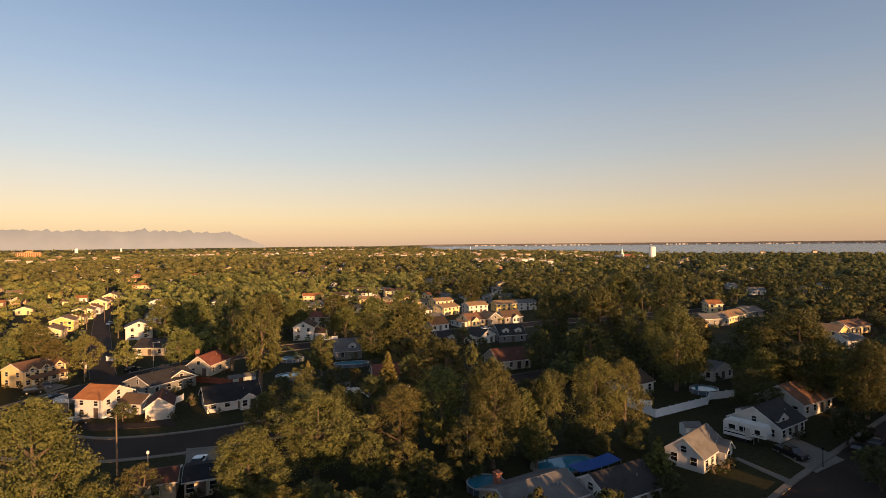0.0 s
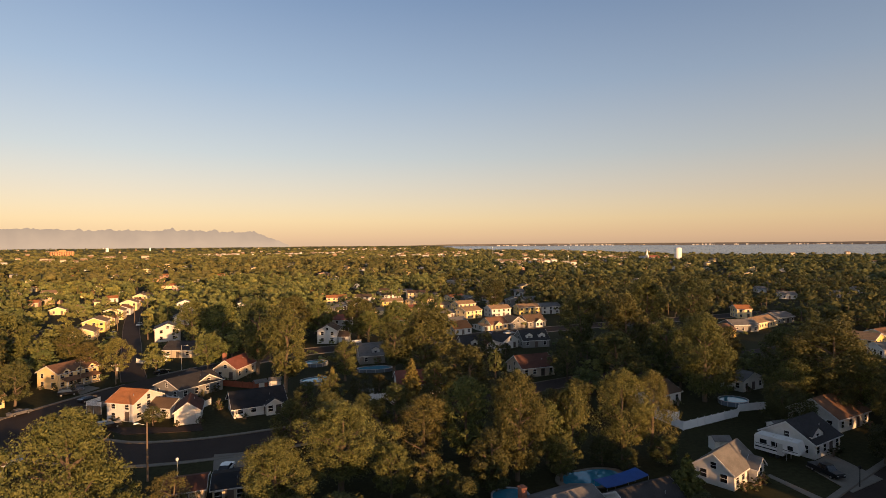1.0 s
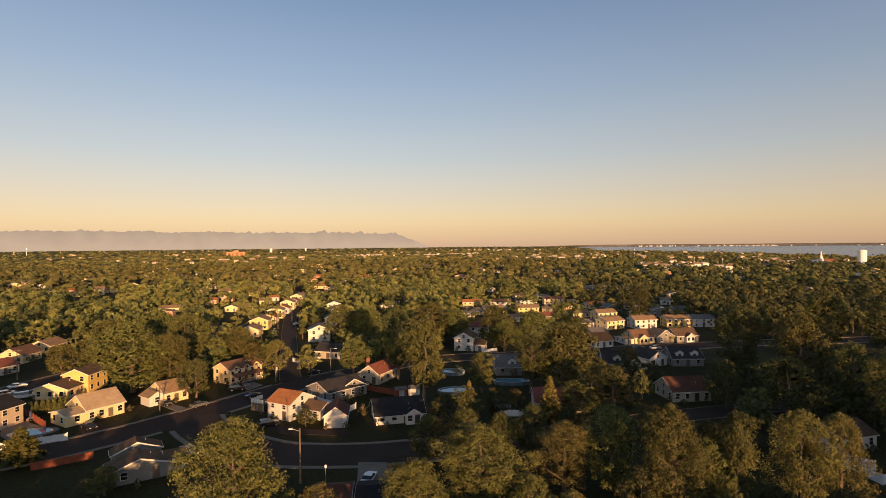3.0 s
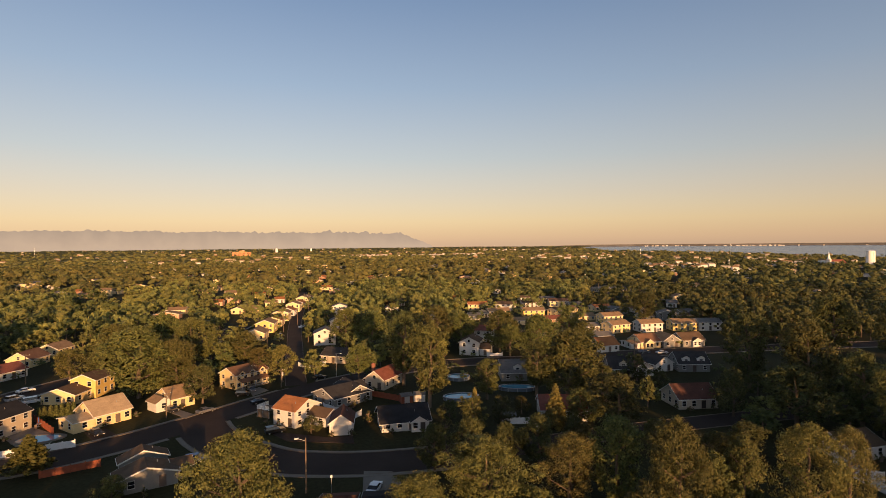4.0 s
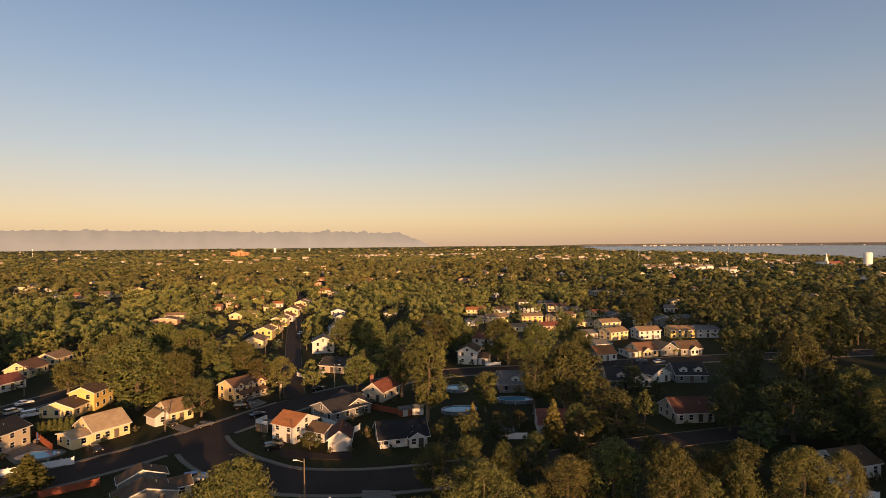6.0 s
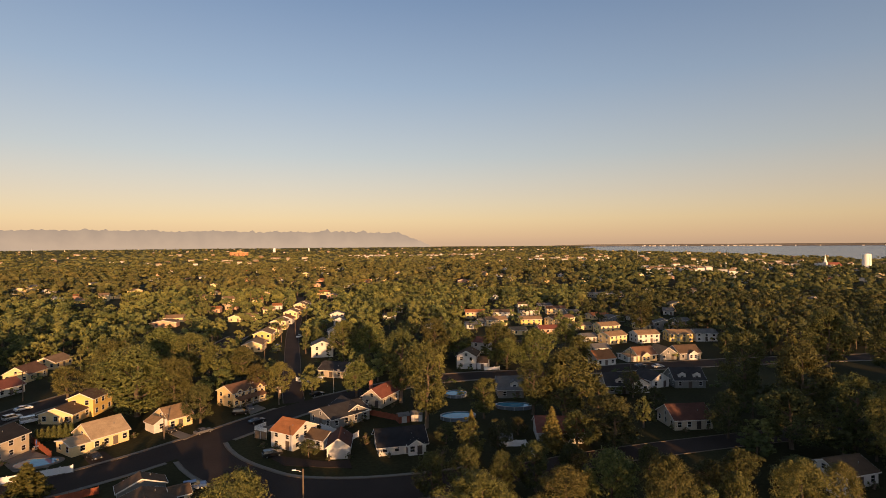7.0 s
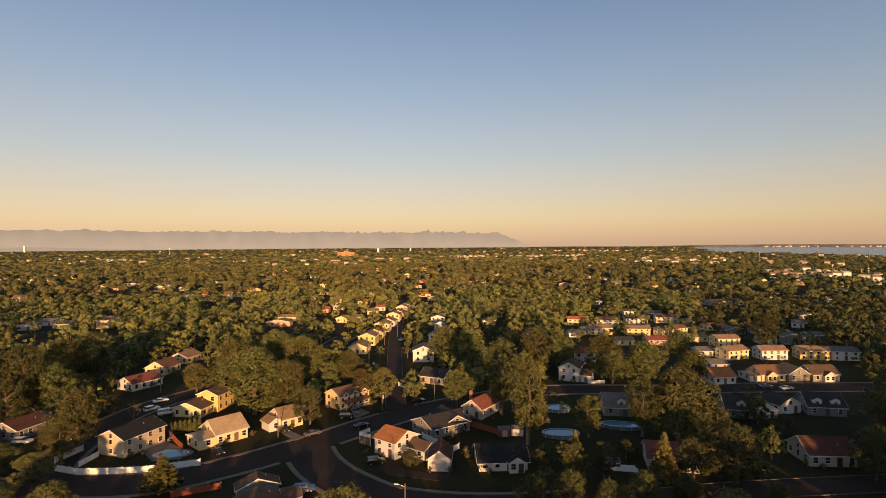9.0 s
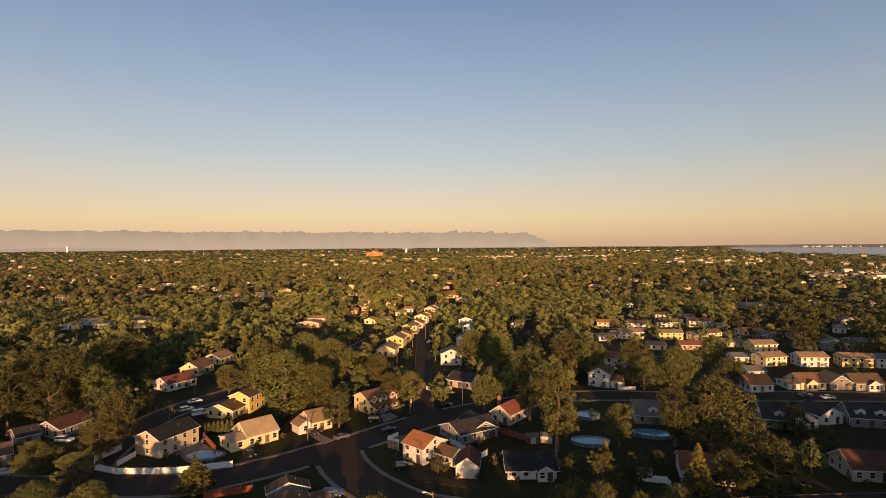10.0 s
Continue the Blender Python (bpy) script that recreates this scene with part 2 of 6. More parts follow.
# ---- mesh building ----
class Solid:
    """Gathers faces for one mesh."""

    def __init__(self):
        self.v, self.f = [], []

    def add(self, verts, faces):
        k = len(self.v)
        self.v += [tuple(p) for p in verts]
        self.f += [tuple(k + i for i in f) for f in faces]
        return self

    def box(self, x0, y0, z0, x1, y1, z1, m=None):
        c = [Vector(p) for p in ((x0, y0, z0), (x1, y0, z0), (x1, y1, z0), (x0, y1, z0), (x0, y0, z1), (x1, y0, z1), (x1, y1, z1), (x0, y1, z1))]
        if m is not None:
            c = [m @ p for p in c]
        return self.add(c, [(3, 2, 1, 0), (4, 5, 6, 7), (0, 1, 5, 4), (1, 2, 6, 5), (2, 3, 7, 6), (3, 0, 4, 7)])

    def prism(self, profile, a, b, axis="x"):
        """A profile of (u, z), drawn out from a to b along x (u is y) or along y (u is x)."""
        n = len(profile)
        if axis == "x":
            v = [(a, u, z) for u, z in profile] + [(b, u, z) for u, z in profile]
        else:
            v = [(u, a, z) for u, z in profile] + [(u, b, z) for u, z in profile]
        f = [tuple(range(n)), tuple(range(2 * n - 1, n - 1, -1))]
        f += [(i, n + i, n + (i + 1) % n, (i + 1) % n) for i in range(n)]
        return self.add(v, f)

    def tube(self, p, q, r0, r1, n=8, caps=True):
        p, q = Vector(p), Vector(q)
        z = (q - p).normalized()
        x = z.orthogonal().normalized()
        y = z.cross(x)
        ring = [(math.cos(2 * math.pi * i / n), math.sin(2 * math.pi * i / n)) for i in range(n)]
        v = [p + (x * c + y * s) * r0 for c, s in ring] + [q + (x * c + y * s) * r1 for c, s in ring]
        f = [(i, (i + 1) % n, n + (i + 1) % n, n + i) for i in range(n)]
        if caps:
            f += [tuple(range(n - 1, -1, -1)), tuple(range(n, 2 * n))]
        return self.add(v, f)

    def lathe(self, profile, n=24, sx=1.0, sy=1.0):
        """Turns a profile of (radius, z) round the z axis."""
        k = len(profile)
        v = [(sx * r * math.cos(2 * math.pi * i / n), sy * r * math.sin(2 * math.pi * i / n), z) for i in range(n) for r, z in profile]
        f = [(i * k + j, (i + 1) % n * k + j, (i + 1) % n * k + j + 1, i * k + j + 1) for i in range(n) for j in range(k - 1)]
        return self.add(v, f)

    def mesh(self, name, mat):
        me = bpy.data.meshes.new(name)
        me.from_pydata(self.v, [], self.f)
        bm = bmesh.new()
        bm.from_mesh(me)
        bmesh.ops.recalc_face_normals(bm, faces=bm.faces)
        bm.to_mesh(me)
        bm.free()
        me.materials.append(mat)
        return me


def part(name, solid, mat, parent=None, label="", m=None):
    me = solid if isinstance(solid, bpy.types.Mesh) else solid.mesh(name, mat)
    ob = new(name, me)
    if parent is not None:
        ob.parent = parent
    if m is not None:
        ob.matrix_basis = m
    if label:
        tagged(ob, label)
    return ob


def array_mesh(name, v, f, mat, normals=None):
    """A mesh from numpy arrays of corners and of faces, softly shaded where normals are given."""
    me = bpy.data.meshes.new(name)
    me.vertices.add(len(v)); me.vertices.foreach_set("co", np.asarray(v, np.float32).ravel())
    n, k = f.shape
    me.loops.add(n * k); me.loops.foreach_set("vertex_index", np.asarray(f, np.int32).ravel())
    me.polygons.add(n); me.polygons.foreach_set("loop_start", np.arange(0, n * k, k, dtype=np.int32))
    me.update(calc_edges=True)
    if normals is not None:
        me.attributes.new("custom_normal", "FLOAT_VECTOR", "POINT").data.foreach_set("vector", np.asarray(normals, np.float32).ravel())
    me.materials.append(mat)
    return me


# ---- ground and streets ----
STREETS = {}


def smooth(points, step=3.0):
    """A smooth line through the points, with an even step."""
    p = [Vector((*q, 0)) for q in points]
    p = [p[0] * 2 - p[1]] + p + [p[-1] * 2 - p[-2]]
    out = []
    for a, b, c, d in zip(p, p[1:], p[2:], p[3:]):
        n = max(2, int((c - b).length / step))
        for i in range(n):
            t = i / n
            out.append(0.5 * (2 * b + (c - a) * t + (2 * a - 5 * b + 4 * c - d) * t * t + (3 * b - a - 3 * c + d) * t ** 3))
    return out + [p[-2]]


def street(name, width, *points):
    STREETS[name] = (width, smooth(points))


def off_street(p, skip=None, margin=0.0):
    for name, (w, line) in STREETS.items():
        if name != skip and min((q.x - p[0]) ** 2 + (q.y - p[1]) ** 2 for q in line) < (w / 2 + margin) ** 2:
            return False
    return True


def sides(line):
    t = [(line[min(i + 1, len(line) - 1)] - line[max(i - 1, 0)]).normalized() for i in range(len(line))]
    return [Vector((-d.y, d.x, 0)) for d in t]


def ribbon(line, a, b, z0, z1, keep=None):
    """A strip of the section a..b across the line, from z0 to z1 high; where keep() is false it has a gap."""
    s, nn = Solid(), sides(line)
    for i in range(len(line) - 1):
        p, q = line[i], line[i + 1]
        if keep and not (keep(p + nn[i] * (a + b) / 2) and keep(q + nn[i + 1] * (a + b) / 2)):
            continue
        c = [p + nn[i] * a, p + nn[i] * b, q + nn[i + 1] * b, q + nn[i + 1] * a]
        lo, hi = [v + Vector((0, 0, z0)) for v in c], [v + Vector((0, 0, z1)) for v in c]
        s.add(lo + hi, [(4, 5, 6, 7), (0, 4, 7, 3), (1, 2, 6, 5)])
    return s


def lay_streets():
    z = 0.012
    for name, (w, line) in STREETS.items():
        tagged(part("road", ribbon(line, -w / 2, w / 2, -0.1, z), ASPHALT), "worn grey asphalt street between pale kerbs", "road", kind="structure")
        z += 0.004
        for side in (-1, 1):
            kept = lambda p: off_street(p, name, 0.4)
            a = side * (w / 2)
            tagged(part("kerb", ribbon(line, a, a + side * 0.22, -0.05, 0.15, kept), KERB), "pale concrete kerb along the street", "kerb", kind="structure")
            if w > 8:
                b = a + side * 0.224
                tagged(part("pavement", ribbon(line, b, b + side * 0.95, -0.05, 0.13, kept), CONCRETE), "concrete pavement behind the kerb", "pavement", kind="structure")


def slab(name, label, mat, z, *points):
    """A flat paved patch with the outline given."""
    s = Solid()
    n = len(points)
    s.add([(x, y, -0.05) for x, y in points] + [(x, y, z) for x, y in points],
          [tuple(range(n, 2 * n))] + [(i, (i + 1) % n, n + (i + 1) % n, n + i) for i in range(n)])
    return tagged(part(name, s, mat), label, name.replace("_", " "), kind="structure")


# ---- houses ----
HOUSES = []          # x, y, reach: kept clear of loose trees
SHARED = {}


def shared(key, make):
    if key not in SHARED:
        SHARED[key] = make()
    return SHARED[key]


def window(parent, m, w=1.05, h=1.35, bars=True):
    """A window in its frame; m stands at the middle of its sill, with the outside towards -y."""
    def frame_mesh():
        s, t = Solid(), 0.08
        s.box(-w / 2 - t, -0.07, -t, w / 2 + t, 0.06, 0).box(-w / 2 - t, -0.06, h, w / 2 + t, 0.06, h + t)
        s.box(-w / 2 - t, -0.06, 0, -w / 2, 0.06, h).box(w / 2, -0.06, 0, w / 2 + t, 0.06, h)
        if bars:
            s.box(-w / 2, -0.05, h / 2 - 0.03, w / 2, 0.0, h / 2 + 0.03)
        return s.mesh("window", TRIM)
    fr = part("window", shared(("frame", w, h, bars), frame_mesh), None, parent, "white window frame", m)
    part("pane", shared(("pane", w, h), lambda: Solid().box(-w / 2, -0.02, 0, w / 2, 0.05, h).mesh("pane", GLASS)), None, fr, "dark glass pane")
    return fr


def door(parent, m, w=1.0, h=2.05, mat=None, name="door"):
    return part(name, shared(("door", w, h, (mat or DOOR).name), lambda: Solid().box(-w / 2 - 0.1, -0.05, 0, w / 2 + 0.1, 0.04, h + 0.1).box(-w / 2, -0.07, 0.03, w / 2, 0.0, h).mesh(name, mat or DOOR)), None, parent, "", m)


def block(root, ox, oy, L, D, h, rise, axis, wall, roof, storeys=1, faces="fblr", front_door=True, over=0.35, n_front=None, z=0.0, chimney=None):
    """A gabled block of a house: walls, roof, trim, windows and door. The ridge runs along its local x or y."""
    wm, rm = WALLS[wall], ROOFS[roof]
    at = pose(ox, oy, z)
    half, run = (D / 2, L / 2) if axis == "x" else (L / 2, D / 2)
    prof = [(-half, 0), (half, 0), (half, h), (0, h + rise), (-half, h)]
    part("wall", Solid().prism(prof, -run, run, axis), wm, root, "", at)
    k = rise / half
    e, t = over, 0.17
    r = Solid()
    for sgn in (-1, 1):
        r.prism([(0, h + rise + 0.02), (sgn * (half + e), h - k * e + 0.02), (sgn * (half + e), h - k * e + 0.02 + t), (0, h + rise + 0.02 + t)], -run - e, run + e, axis)
    r.prism([(-0.18, h + rise + t - 0.02), (0.18, h + rise + t - 0.02), (0, h + rise + t + 0.06)], -run - e, run + e, axis)
    part("roof", r, rm, root, "", at)
    s = Solid()
    for end in (-1, 1):
        a, b = end * (run + e + 0.003), end * (run + e + 0.05)
        for sgn in (-1, 1):
            s.prism([(0, h + rise - 0.10), (sgn * (half + e), h - k * e - 0.10), (sgn * (half + e), h - k * e + t + 0.01), (0, h + rise + t + 0.01)], a, b, axis)
    for sgn in (-1, 1):
        u0, u1 = sgn * (half + e + 0.003), sgn * (half + e + 0.09)
        s.prism([(u0, h - k * e - 0.06), (u1, h - k * e - 0.06), (u1, h - k * e + 0.12), (u0, h - k * e + 0.12)], -run - e, run + e, axis)
    part("trim", s, TRIM, root, "white rake boards and gutter", at)
    if chimney:
        cx, cy = chimney
        part("chimney", Solid().box(cx - 0.45, cy - 0.45, h * 0.5, cx + 0.45, cy + 0.45, h + rise + 0.5).box(cx - 0.53, cy - 0.53, h + rise + 0.503, cx + 0.53, cy + 0.53, h + rise + 0.65).box(cx - 0.2, cy - 0.2, h + rise + 0.653, cx + 0.2, cy + 0.2, h + rise + 0.9), BRICK, root, "brick chimney stack with a cap", at)
    for face in faces:
        length = L if face in "fb" else D
        n = n_front if face == "f" and n_front else max(1, int((length - 0.8) / 2.6))
        turn = {"f": 0, "r": 90, "b": 180, "l": -90}[face]
        gable = (face in "lr") == (axis == "x")
        reach = D / 2 if face in "fb" else L / 2
        for storey in range(storeys):
            for i in range(n):
                u = (i + 0.5) / n * length - length / 2
                step = h / storeys
                m = at @ pose(0, 0, 0, 0, 0, turn) @ pose(u, -reach, 0.9 if storeys == 1 else step * (storey + 0.34))
                if face == "f" and storey == 0 and front_door and i == n // 2:
                    door(root, at @ pose(0, 0, 0, 0, 0, turn) @ pose(u, -reach, 0.1))
                else:
                    window(root, m, 1.05, 1.3 if storeys == 1 else round(min(1.3, step * 0.5), 2))
        if gable and rise > 1.9 and h > 2.4:
            window(root, at @ pose(0, 0, 0, 0, 0, turn) @ pose(0, -reach, h + 0.1), 0.9, 1.0)


def house(x, y, rot, L, D, h, rise, wall, roof, label, axis="x", group="", **more):
    """A house whose front looks to its local -y, on the footprint L x D."""
    root = new("house")
    root.matrix_basis = pose(x, y, 0, 0, 0, rot)
    tagged(root, label, "house", group)
    block(root, 0, 0, L, D, h, rise, axis, wall, roof, **more)
    HOUSES.append((x, y, max(L, D) / 2))
    if math.hypot(x, y) < 230:      # a vent pipe and a ridge vent on the roof
        u = 0.22 * L if axis == "x" else 0.2 * L
        z = h + rise * (0.5 if axis == "x" else 0.6)
        part("vent_pipe", shared("vent_pipe", lambda: Solid().tube((0, 0, -0.5), (0, 0, 0.55), 0.07, 0.07, 8).mesh("vent_pipe", METAL)), None, root, "", pose(u, -D * 0.25 if axis == "x" else 0.15 * D, z))
    return root


def dormer(root, ox, oy, w, d, z, h, rise, wall, roof):
    """A small gabled dormer that looks to local -y."""
    at = pose(ox, oy, z)
    part("dormer", Solid().prism([(-w / 2, 0), (w / 2, 0), (w / 2, h), (0, h + rise), (-w / 2, h)], 0, d, "y"), WALLS[wall], root, "", at)
    k, e, t = rise / (w / 2), 0.2, 0.12
    r = Solid()
    for s in (-1, 1):
        r.prism([(0, h + rise + 0.02), (s * (w / 2 + e), h - k * e + 0.02), (s * (w / 2 + e), h - k * e + t), (0, h + rise + t + 0.02)], -e, d, "y")
    part("dormer_roof", r, ROOFS[roof], root, "", at)
    window(root, at @ pose(0, 0, 0.25), min(1.0, w * 0.5), 0.9)


def porch(root, ox, oy, w, d, h, roof, posts=3, rail=True):
    """A lean-to porch on white posts, in front of the wall at local y = oy."""
    at = pose(ox, oy, 0)
    part("porch_roof", Solid().prism([(0, h + 0.7), (-d - 0.3, h), (-d - 0.3, h + 0.15), (0, h + 0.85)], -w / 2 - 0.2, w / 2 + 0.2, "x"), ROOFS[roof], root, "", at)
    part("porch_floor", Solid().box(-w / 2, -d, 0, w / 2, -0.003, 0.25), CONCRETE, root, "", at)
    post = shared(("post", h), lambda: Solid().box(-0.09, -0.09, 0.25, 0.09, 0.09, h + 0.05).mesh("post", TRIM))
    for i in range(posts):
        part("post", post, None, root, "white porch post", at @ pose(-w / 2 + 0.15 + i * (w - 0.3) / max(1, posts - 1), -d + 0.15, 0))
    if rail:
        part("railing", Solid().box(-w / 2, -d + 0.1, 1.05, w / 2, -d + 0.2, 1.13).box(-w / 2, -d + 0.1, 0.45, w / 2, -d + 0.2, 0.52), TRIM, root, "", at)


# ---- fences, pools, vehicles, poles ----
def fence(label, h, mat, *points, post_gap=2.4, cap=True):
    root = new("fence")
    tagged(root, label, "fence")
    root.matrix_basis = pose(points[0][0], points[0][1], 0)
    o = Vector((*points[0], 0))
    post = shared(("fencepost", h, mat.name), lambda: Solid().box(-0.07, -0.07, 0, 0.07, 0.07, h + 0.12).prism([(-0.09, h + 0.12), (0.09, h + 0.12), (0, h + 0.22)], -0.09, 0.09).mesh("post", mat))
    for (ax, ay), (bx, by) in zip(points, points[1:]):
        a, b = Vector((ax, ay, 0)), Vector((bx, by, 0))
        n = max(1, round((b - a).length / post_gap))
        ang = math.degrees(math.atan2(b.y - a.y, b.x - a.x))
        w = (b - a).length / n

        def panel_mesh():
            k = max(3, int(w / 0.3))
            edge = []
            for i in range(k):
                x0, x1 = 0.08 + (w - 0.16) * i / k, 0.08 + (w - 0.16) * (i + 1) / k
                edge += [(x0, -0.012), (x0 + 0.015, -0.03), (x1 - 0.015, -0.03)]
            edge += [(w - 0.08, -0.012), (w - 0.08, 0.02), (0.08, 0.02)]
            n = len(edge)
            s = Solid().add([(x, y, 0.06) for x, y in edge] + [(x, y, h) for x, y in edge],
                            [tuple(range(n)), tuple(range(n, 2 * n))] + [(i, (i + 1) % n, n + (i + 1) % n, n + i) for i in range(n)])
            return s.mesh("panel", mat)
        panel = panel_mesh()
        for i in range(n):
            p = a.lerp(b, i / n) - o
            part("post", post, None, root, "", pose(p.x, p.y, 0, 0, 0, ang))
            part("panel", panel, None, root, "", pose(p.x, p.y, 0, 0, 0, ang))
    p = Vector((*points[-1], 0)) - o
    part("post", post, None, root, "", pose(p.x, p.y, 0))
    return root


POOLRIM = material("pool_rail", (0.34, 0.36, 0.38), 0.4, 0.1, 1.0, 5.0, 0.0)


def round_pool(x, y, rx, ry, label, h=1.1, rot=0):
    root = new("swimming_pool")
    root.matrix_basis = pose(x, y, 0, 0, 0, rot)
    tagged(root, label, "pool")
    part("wall", Solid().lathe([(1.0, 0), (1.0, h - 0.05), (0.97, h - 0.05), (0.97, h - 0.5)], 36, rx, ry), POOLWALL, root)
    part("rim", Solid().lathe([(0.96, h - 0.06), (0.96, h + 0.02), (1.05, h + 0.02), (1.05, h - 0.06)], 36, rx, ry), POOLRIM, root, "pale top rail")
    part("water", Solid().lathe([(0.001, h - 0.18), (0.968, h - 0.18)], 36, rx, ry), POOL, root)
    for i in range(12):
        a = 2 * math.pi * i / 12
        part("upright", shared(("pool_upright", h), lambda: Solid().box(-0.03, -0.09, 0, 0.05, 0.09, h - 0.07).mesh("upright", POOLRIM)), None, root, "", pose(rx * 1.03 * math.cos(a), ry * 1.03 * math.sin(a), 0, 0, 0, math.degrees(a)))
    return root


def ground_pool(x, y, rx, ry, label, rot=0, pinch=0.25):
    """A kidney pool let into the ground, with a paved rim."""
    root = new("swimming_pool")
    root.matrix_basis = pose(x, y, 0, 0, 0, rot)
    tagged(root, label, "pool")
    def ring(k, z):
        return [(rx * k * math.cos(a), ry * k * math.sin(a) * (1 - pinch * math.cos(a) * (math.sin(a) > 0)) - pinch * ry * 0.6 * math.exp(-(3 * math.cos(a)) ** 2) * (math.sin(a) > 0), z) for a in [2 * math.pi * i / 40 for i in range(40)]]
    n = 40
    s = Solid().add(ring(1.0, 0.05) + ring(1.0, 0.22) + ring(1.2, 0.22) + ring(1.2, 0.0), [(j * n + i, j * n + (i + 1) % n, (j + 1) * n + (i + 1) % n, (j + 1) * n + i) for j in range(3) for i in range(n)])
    part("coping", s, CONCRETE, root, "pale stone rim")
    part("water", Solid().add(ring(1.01, 0.16), [tuple(range(n))]), POOL, root)
    return root


def car(x, y, rot, colour, kind="saloon"):
    """A parked car along its local x."""
    label = {"saloon": " saloon car parked on the asphalt", "suv": " sport utility car parked on the asphalt", "pickup": " pickup truck parked on a concrete drive", "van": " van parked beside the road"}[kind]
    root = new("car")
    root.matrix_basis = pose(x, y, 0.02, 0, 0, rot)
    tagged(root, colour + label, "car")
    body = {"saloon": [(-2.3, .35), (2.3, .35), (2.35, .65), (2.2, .85), (1.1, .95), (-1.7, .97), (-2.3, .9)],
            "suv": [(-2.3, .4), (2.3, .4), (2.35, .75), (2.2, 1.0), (1.1, 1.08), (-2.3, 1.1)],
            "pickup": [(-2.75, .45), (2.75, .45), (2.8, .85), (2.6, 1.1), (1.3, 1.17), (-2.75, 1.15)],
            "van": [(-2.6, .4), (2.6, .4), (2.65, .8), (2.4, 1.1), (1.6, 1.2), (-2.6, 1.25)]}[kind]
    top = {"saloon": (-1.75, -0.95, 0.35, 1.15, 1.42, .96), "suv": (-2.25, -2.0, 0.4, 1.15, 1.72, 1.09),
           "pickup": (-0.85, -0.6, 0.75, 1.4, 1.85, 1.16), "van": (-2.55, -2.4, 0.9, 1.7, 2.0, 1.22)}[kind]
    w = 0.92
    k = ("car", kind, colour)

    def body_mesh():
        s = Solid().prism([(u, z) for u, z in body], -w, w, "y")
        return s.mesh("body", PAINTS[colour])
    part("body", shared(k, body_mesh), None, root)
    x0, x1, x2, x3, zt, zb = top

    def cab_mesh():
        a, b = w - 0.04, w - 0.2
        v = [(x0, -a, zb - .02), (x3, -a, zb - .02), (x3, a, zb - .02), (x0, a, zb - .02), (x1, -b, zt - .06), (x2, -b, zt - .06), (x2, b, zt - .06), (x1, b, zt - .06)]
        return Solid().add(v, [(3, 2, 1, 0), (4, 5, 6, 7), (0, 1, 5, 4), (1, 2, 6, 5), (2, 3, 7, 6), (3, 0, 4, 7)]).mesh("glazing", GLASS)
    part("glazing", shared(("cab", kind), cab_mesh), None, root, "dark tinted glass")
    part("roof", shared(("cartop",) + k, lambda: Solid().box(x1 - .03, -w + .17, zt - .058, x2 + .03, w - .17, zt).mesh("roof", PAINTS[colour])), None, root)
    f = body[1][0]
    for wx in (-f * 0.62, f * 0.62):
        for wy in (-w + 0.06, w - 0.06):
            ty = part("wheel", shared("tyre", lambda: Solid().tube((0, -0.11, 0), (0, 0.11, 0), 0.33, 0.33, 16).mesh("wheel", RUBBER)), None, root, "black tyre", pose(wx, wy, 0.33))
            part("rim", shared("rim", lambda: Solid().tube((0, -0.125, 0), (0, 0.125, 0), 0.2, 0.2, 12).mesh("rim", METAL)), None, ty, "metal rim")
    for sy in (-0.65, 0.65):
        part("headlight", shared("headlight", lambda: Solid().box(-0.03, -0.17, -0.07, 0.03, 0.17, 0.07).mesh("headlight", LENS)), None, root, "", pose(f + 0.03, sy, body[2][1] - 0.02))
    return root


def utility_pole(x, y, rot, h=10.0, lamp=False, transformer=False):
    root = new("utility_pole")
    root.matrix_basis = pose(x, y, 0, 0, 0, rot)
    tagged(root, "weathered wooden utility pole with a lamp arm beside the street" if lamp else "weathered wooden utility pole with a crossarm beside the street", "utility pole")
    part("pole", Solid().tube((0, 0, -0.3), (0, 0, h), 0.17, 0.11, 10), TIMBER, root)
    if not lamp:
        part("crossarm", Solid().box(-1.2, -0.06, h - 0.7, 1.2, 0.06, h - 0.55), TIMBER, root)
    for i in () if lamp else (-1.1, -0.45, 0.45, 1.1):
        part("insulator", shared("insulator", lambda: Solid().tube((0, 0, 0), (0, 0, 0.18), 0.05, 0.03, 8).mesh("insulator", TRIM)), None, root, "", pose(i, 0, h - 0.55))
    if transformer:
        part("transformer", Solid().tube((0.42, 0, h - 2.3), (0.42, 0, h - 1.3), 0.26, 0.26, 14).box(0.1, -0.05, h - 1.9, 0.3, 0.05, h - 1.7), GARAGE, root, "pale grey transformer can")
    if lamp:
        part("arm", Solid().tube((0, 0, h - 0.6), (0, -1.3, h - 0.1), 0.04, 0.035, 8), METAL, root)
        part("lamp_head", Solid().box(-0.16, -1.95, h - 0.16, 0.16, -1.25, h), LENS, root, "pale lamp head")
    return root


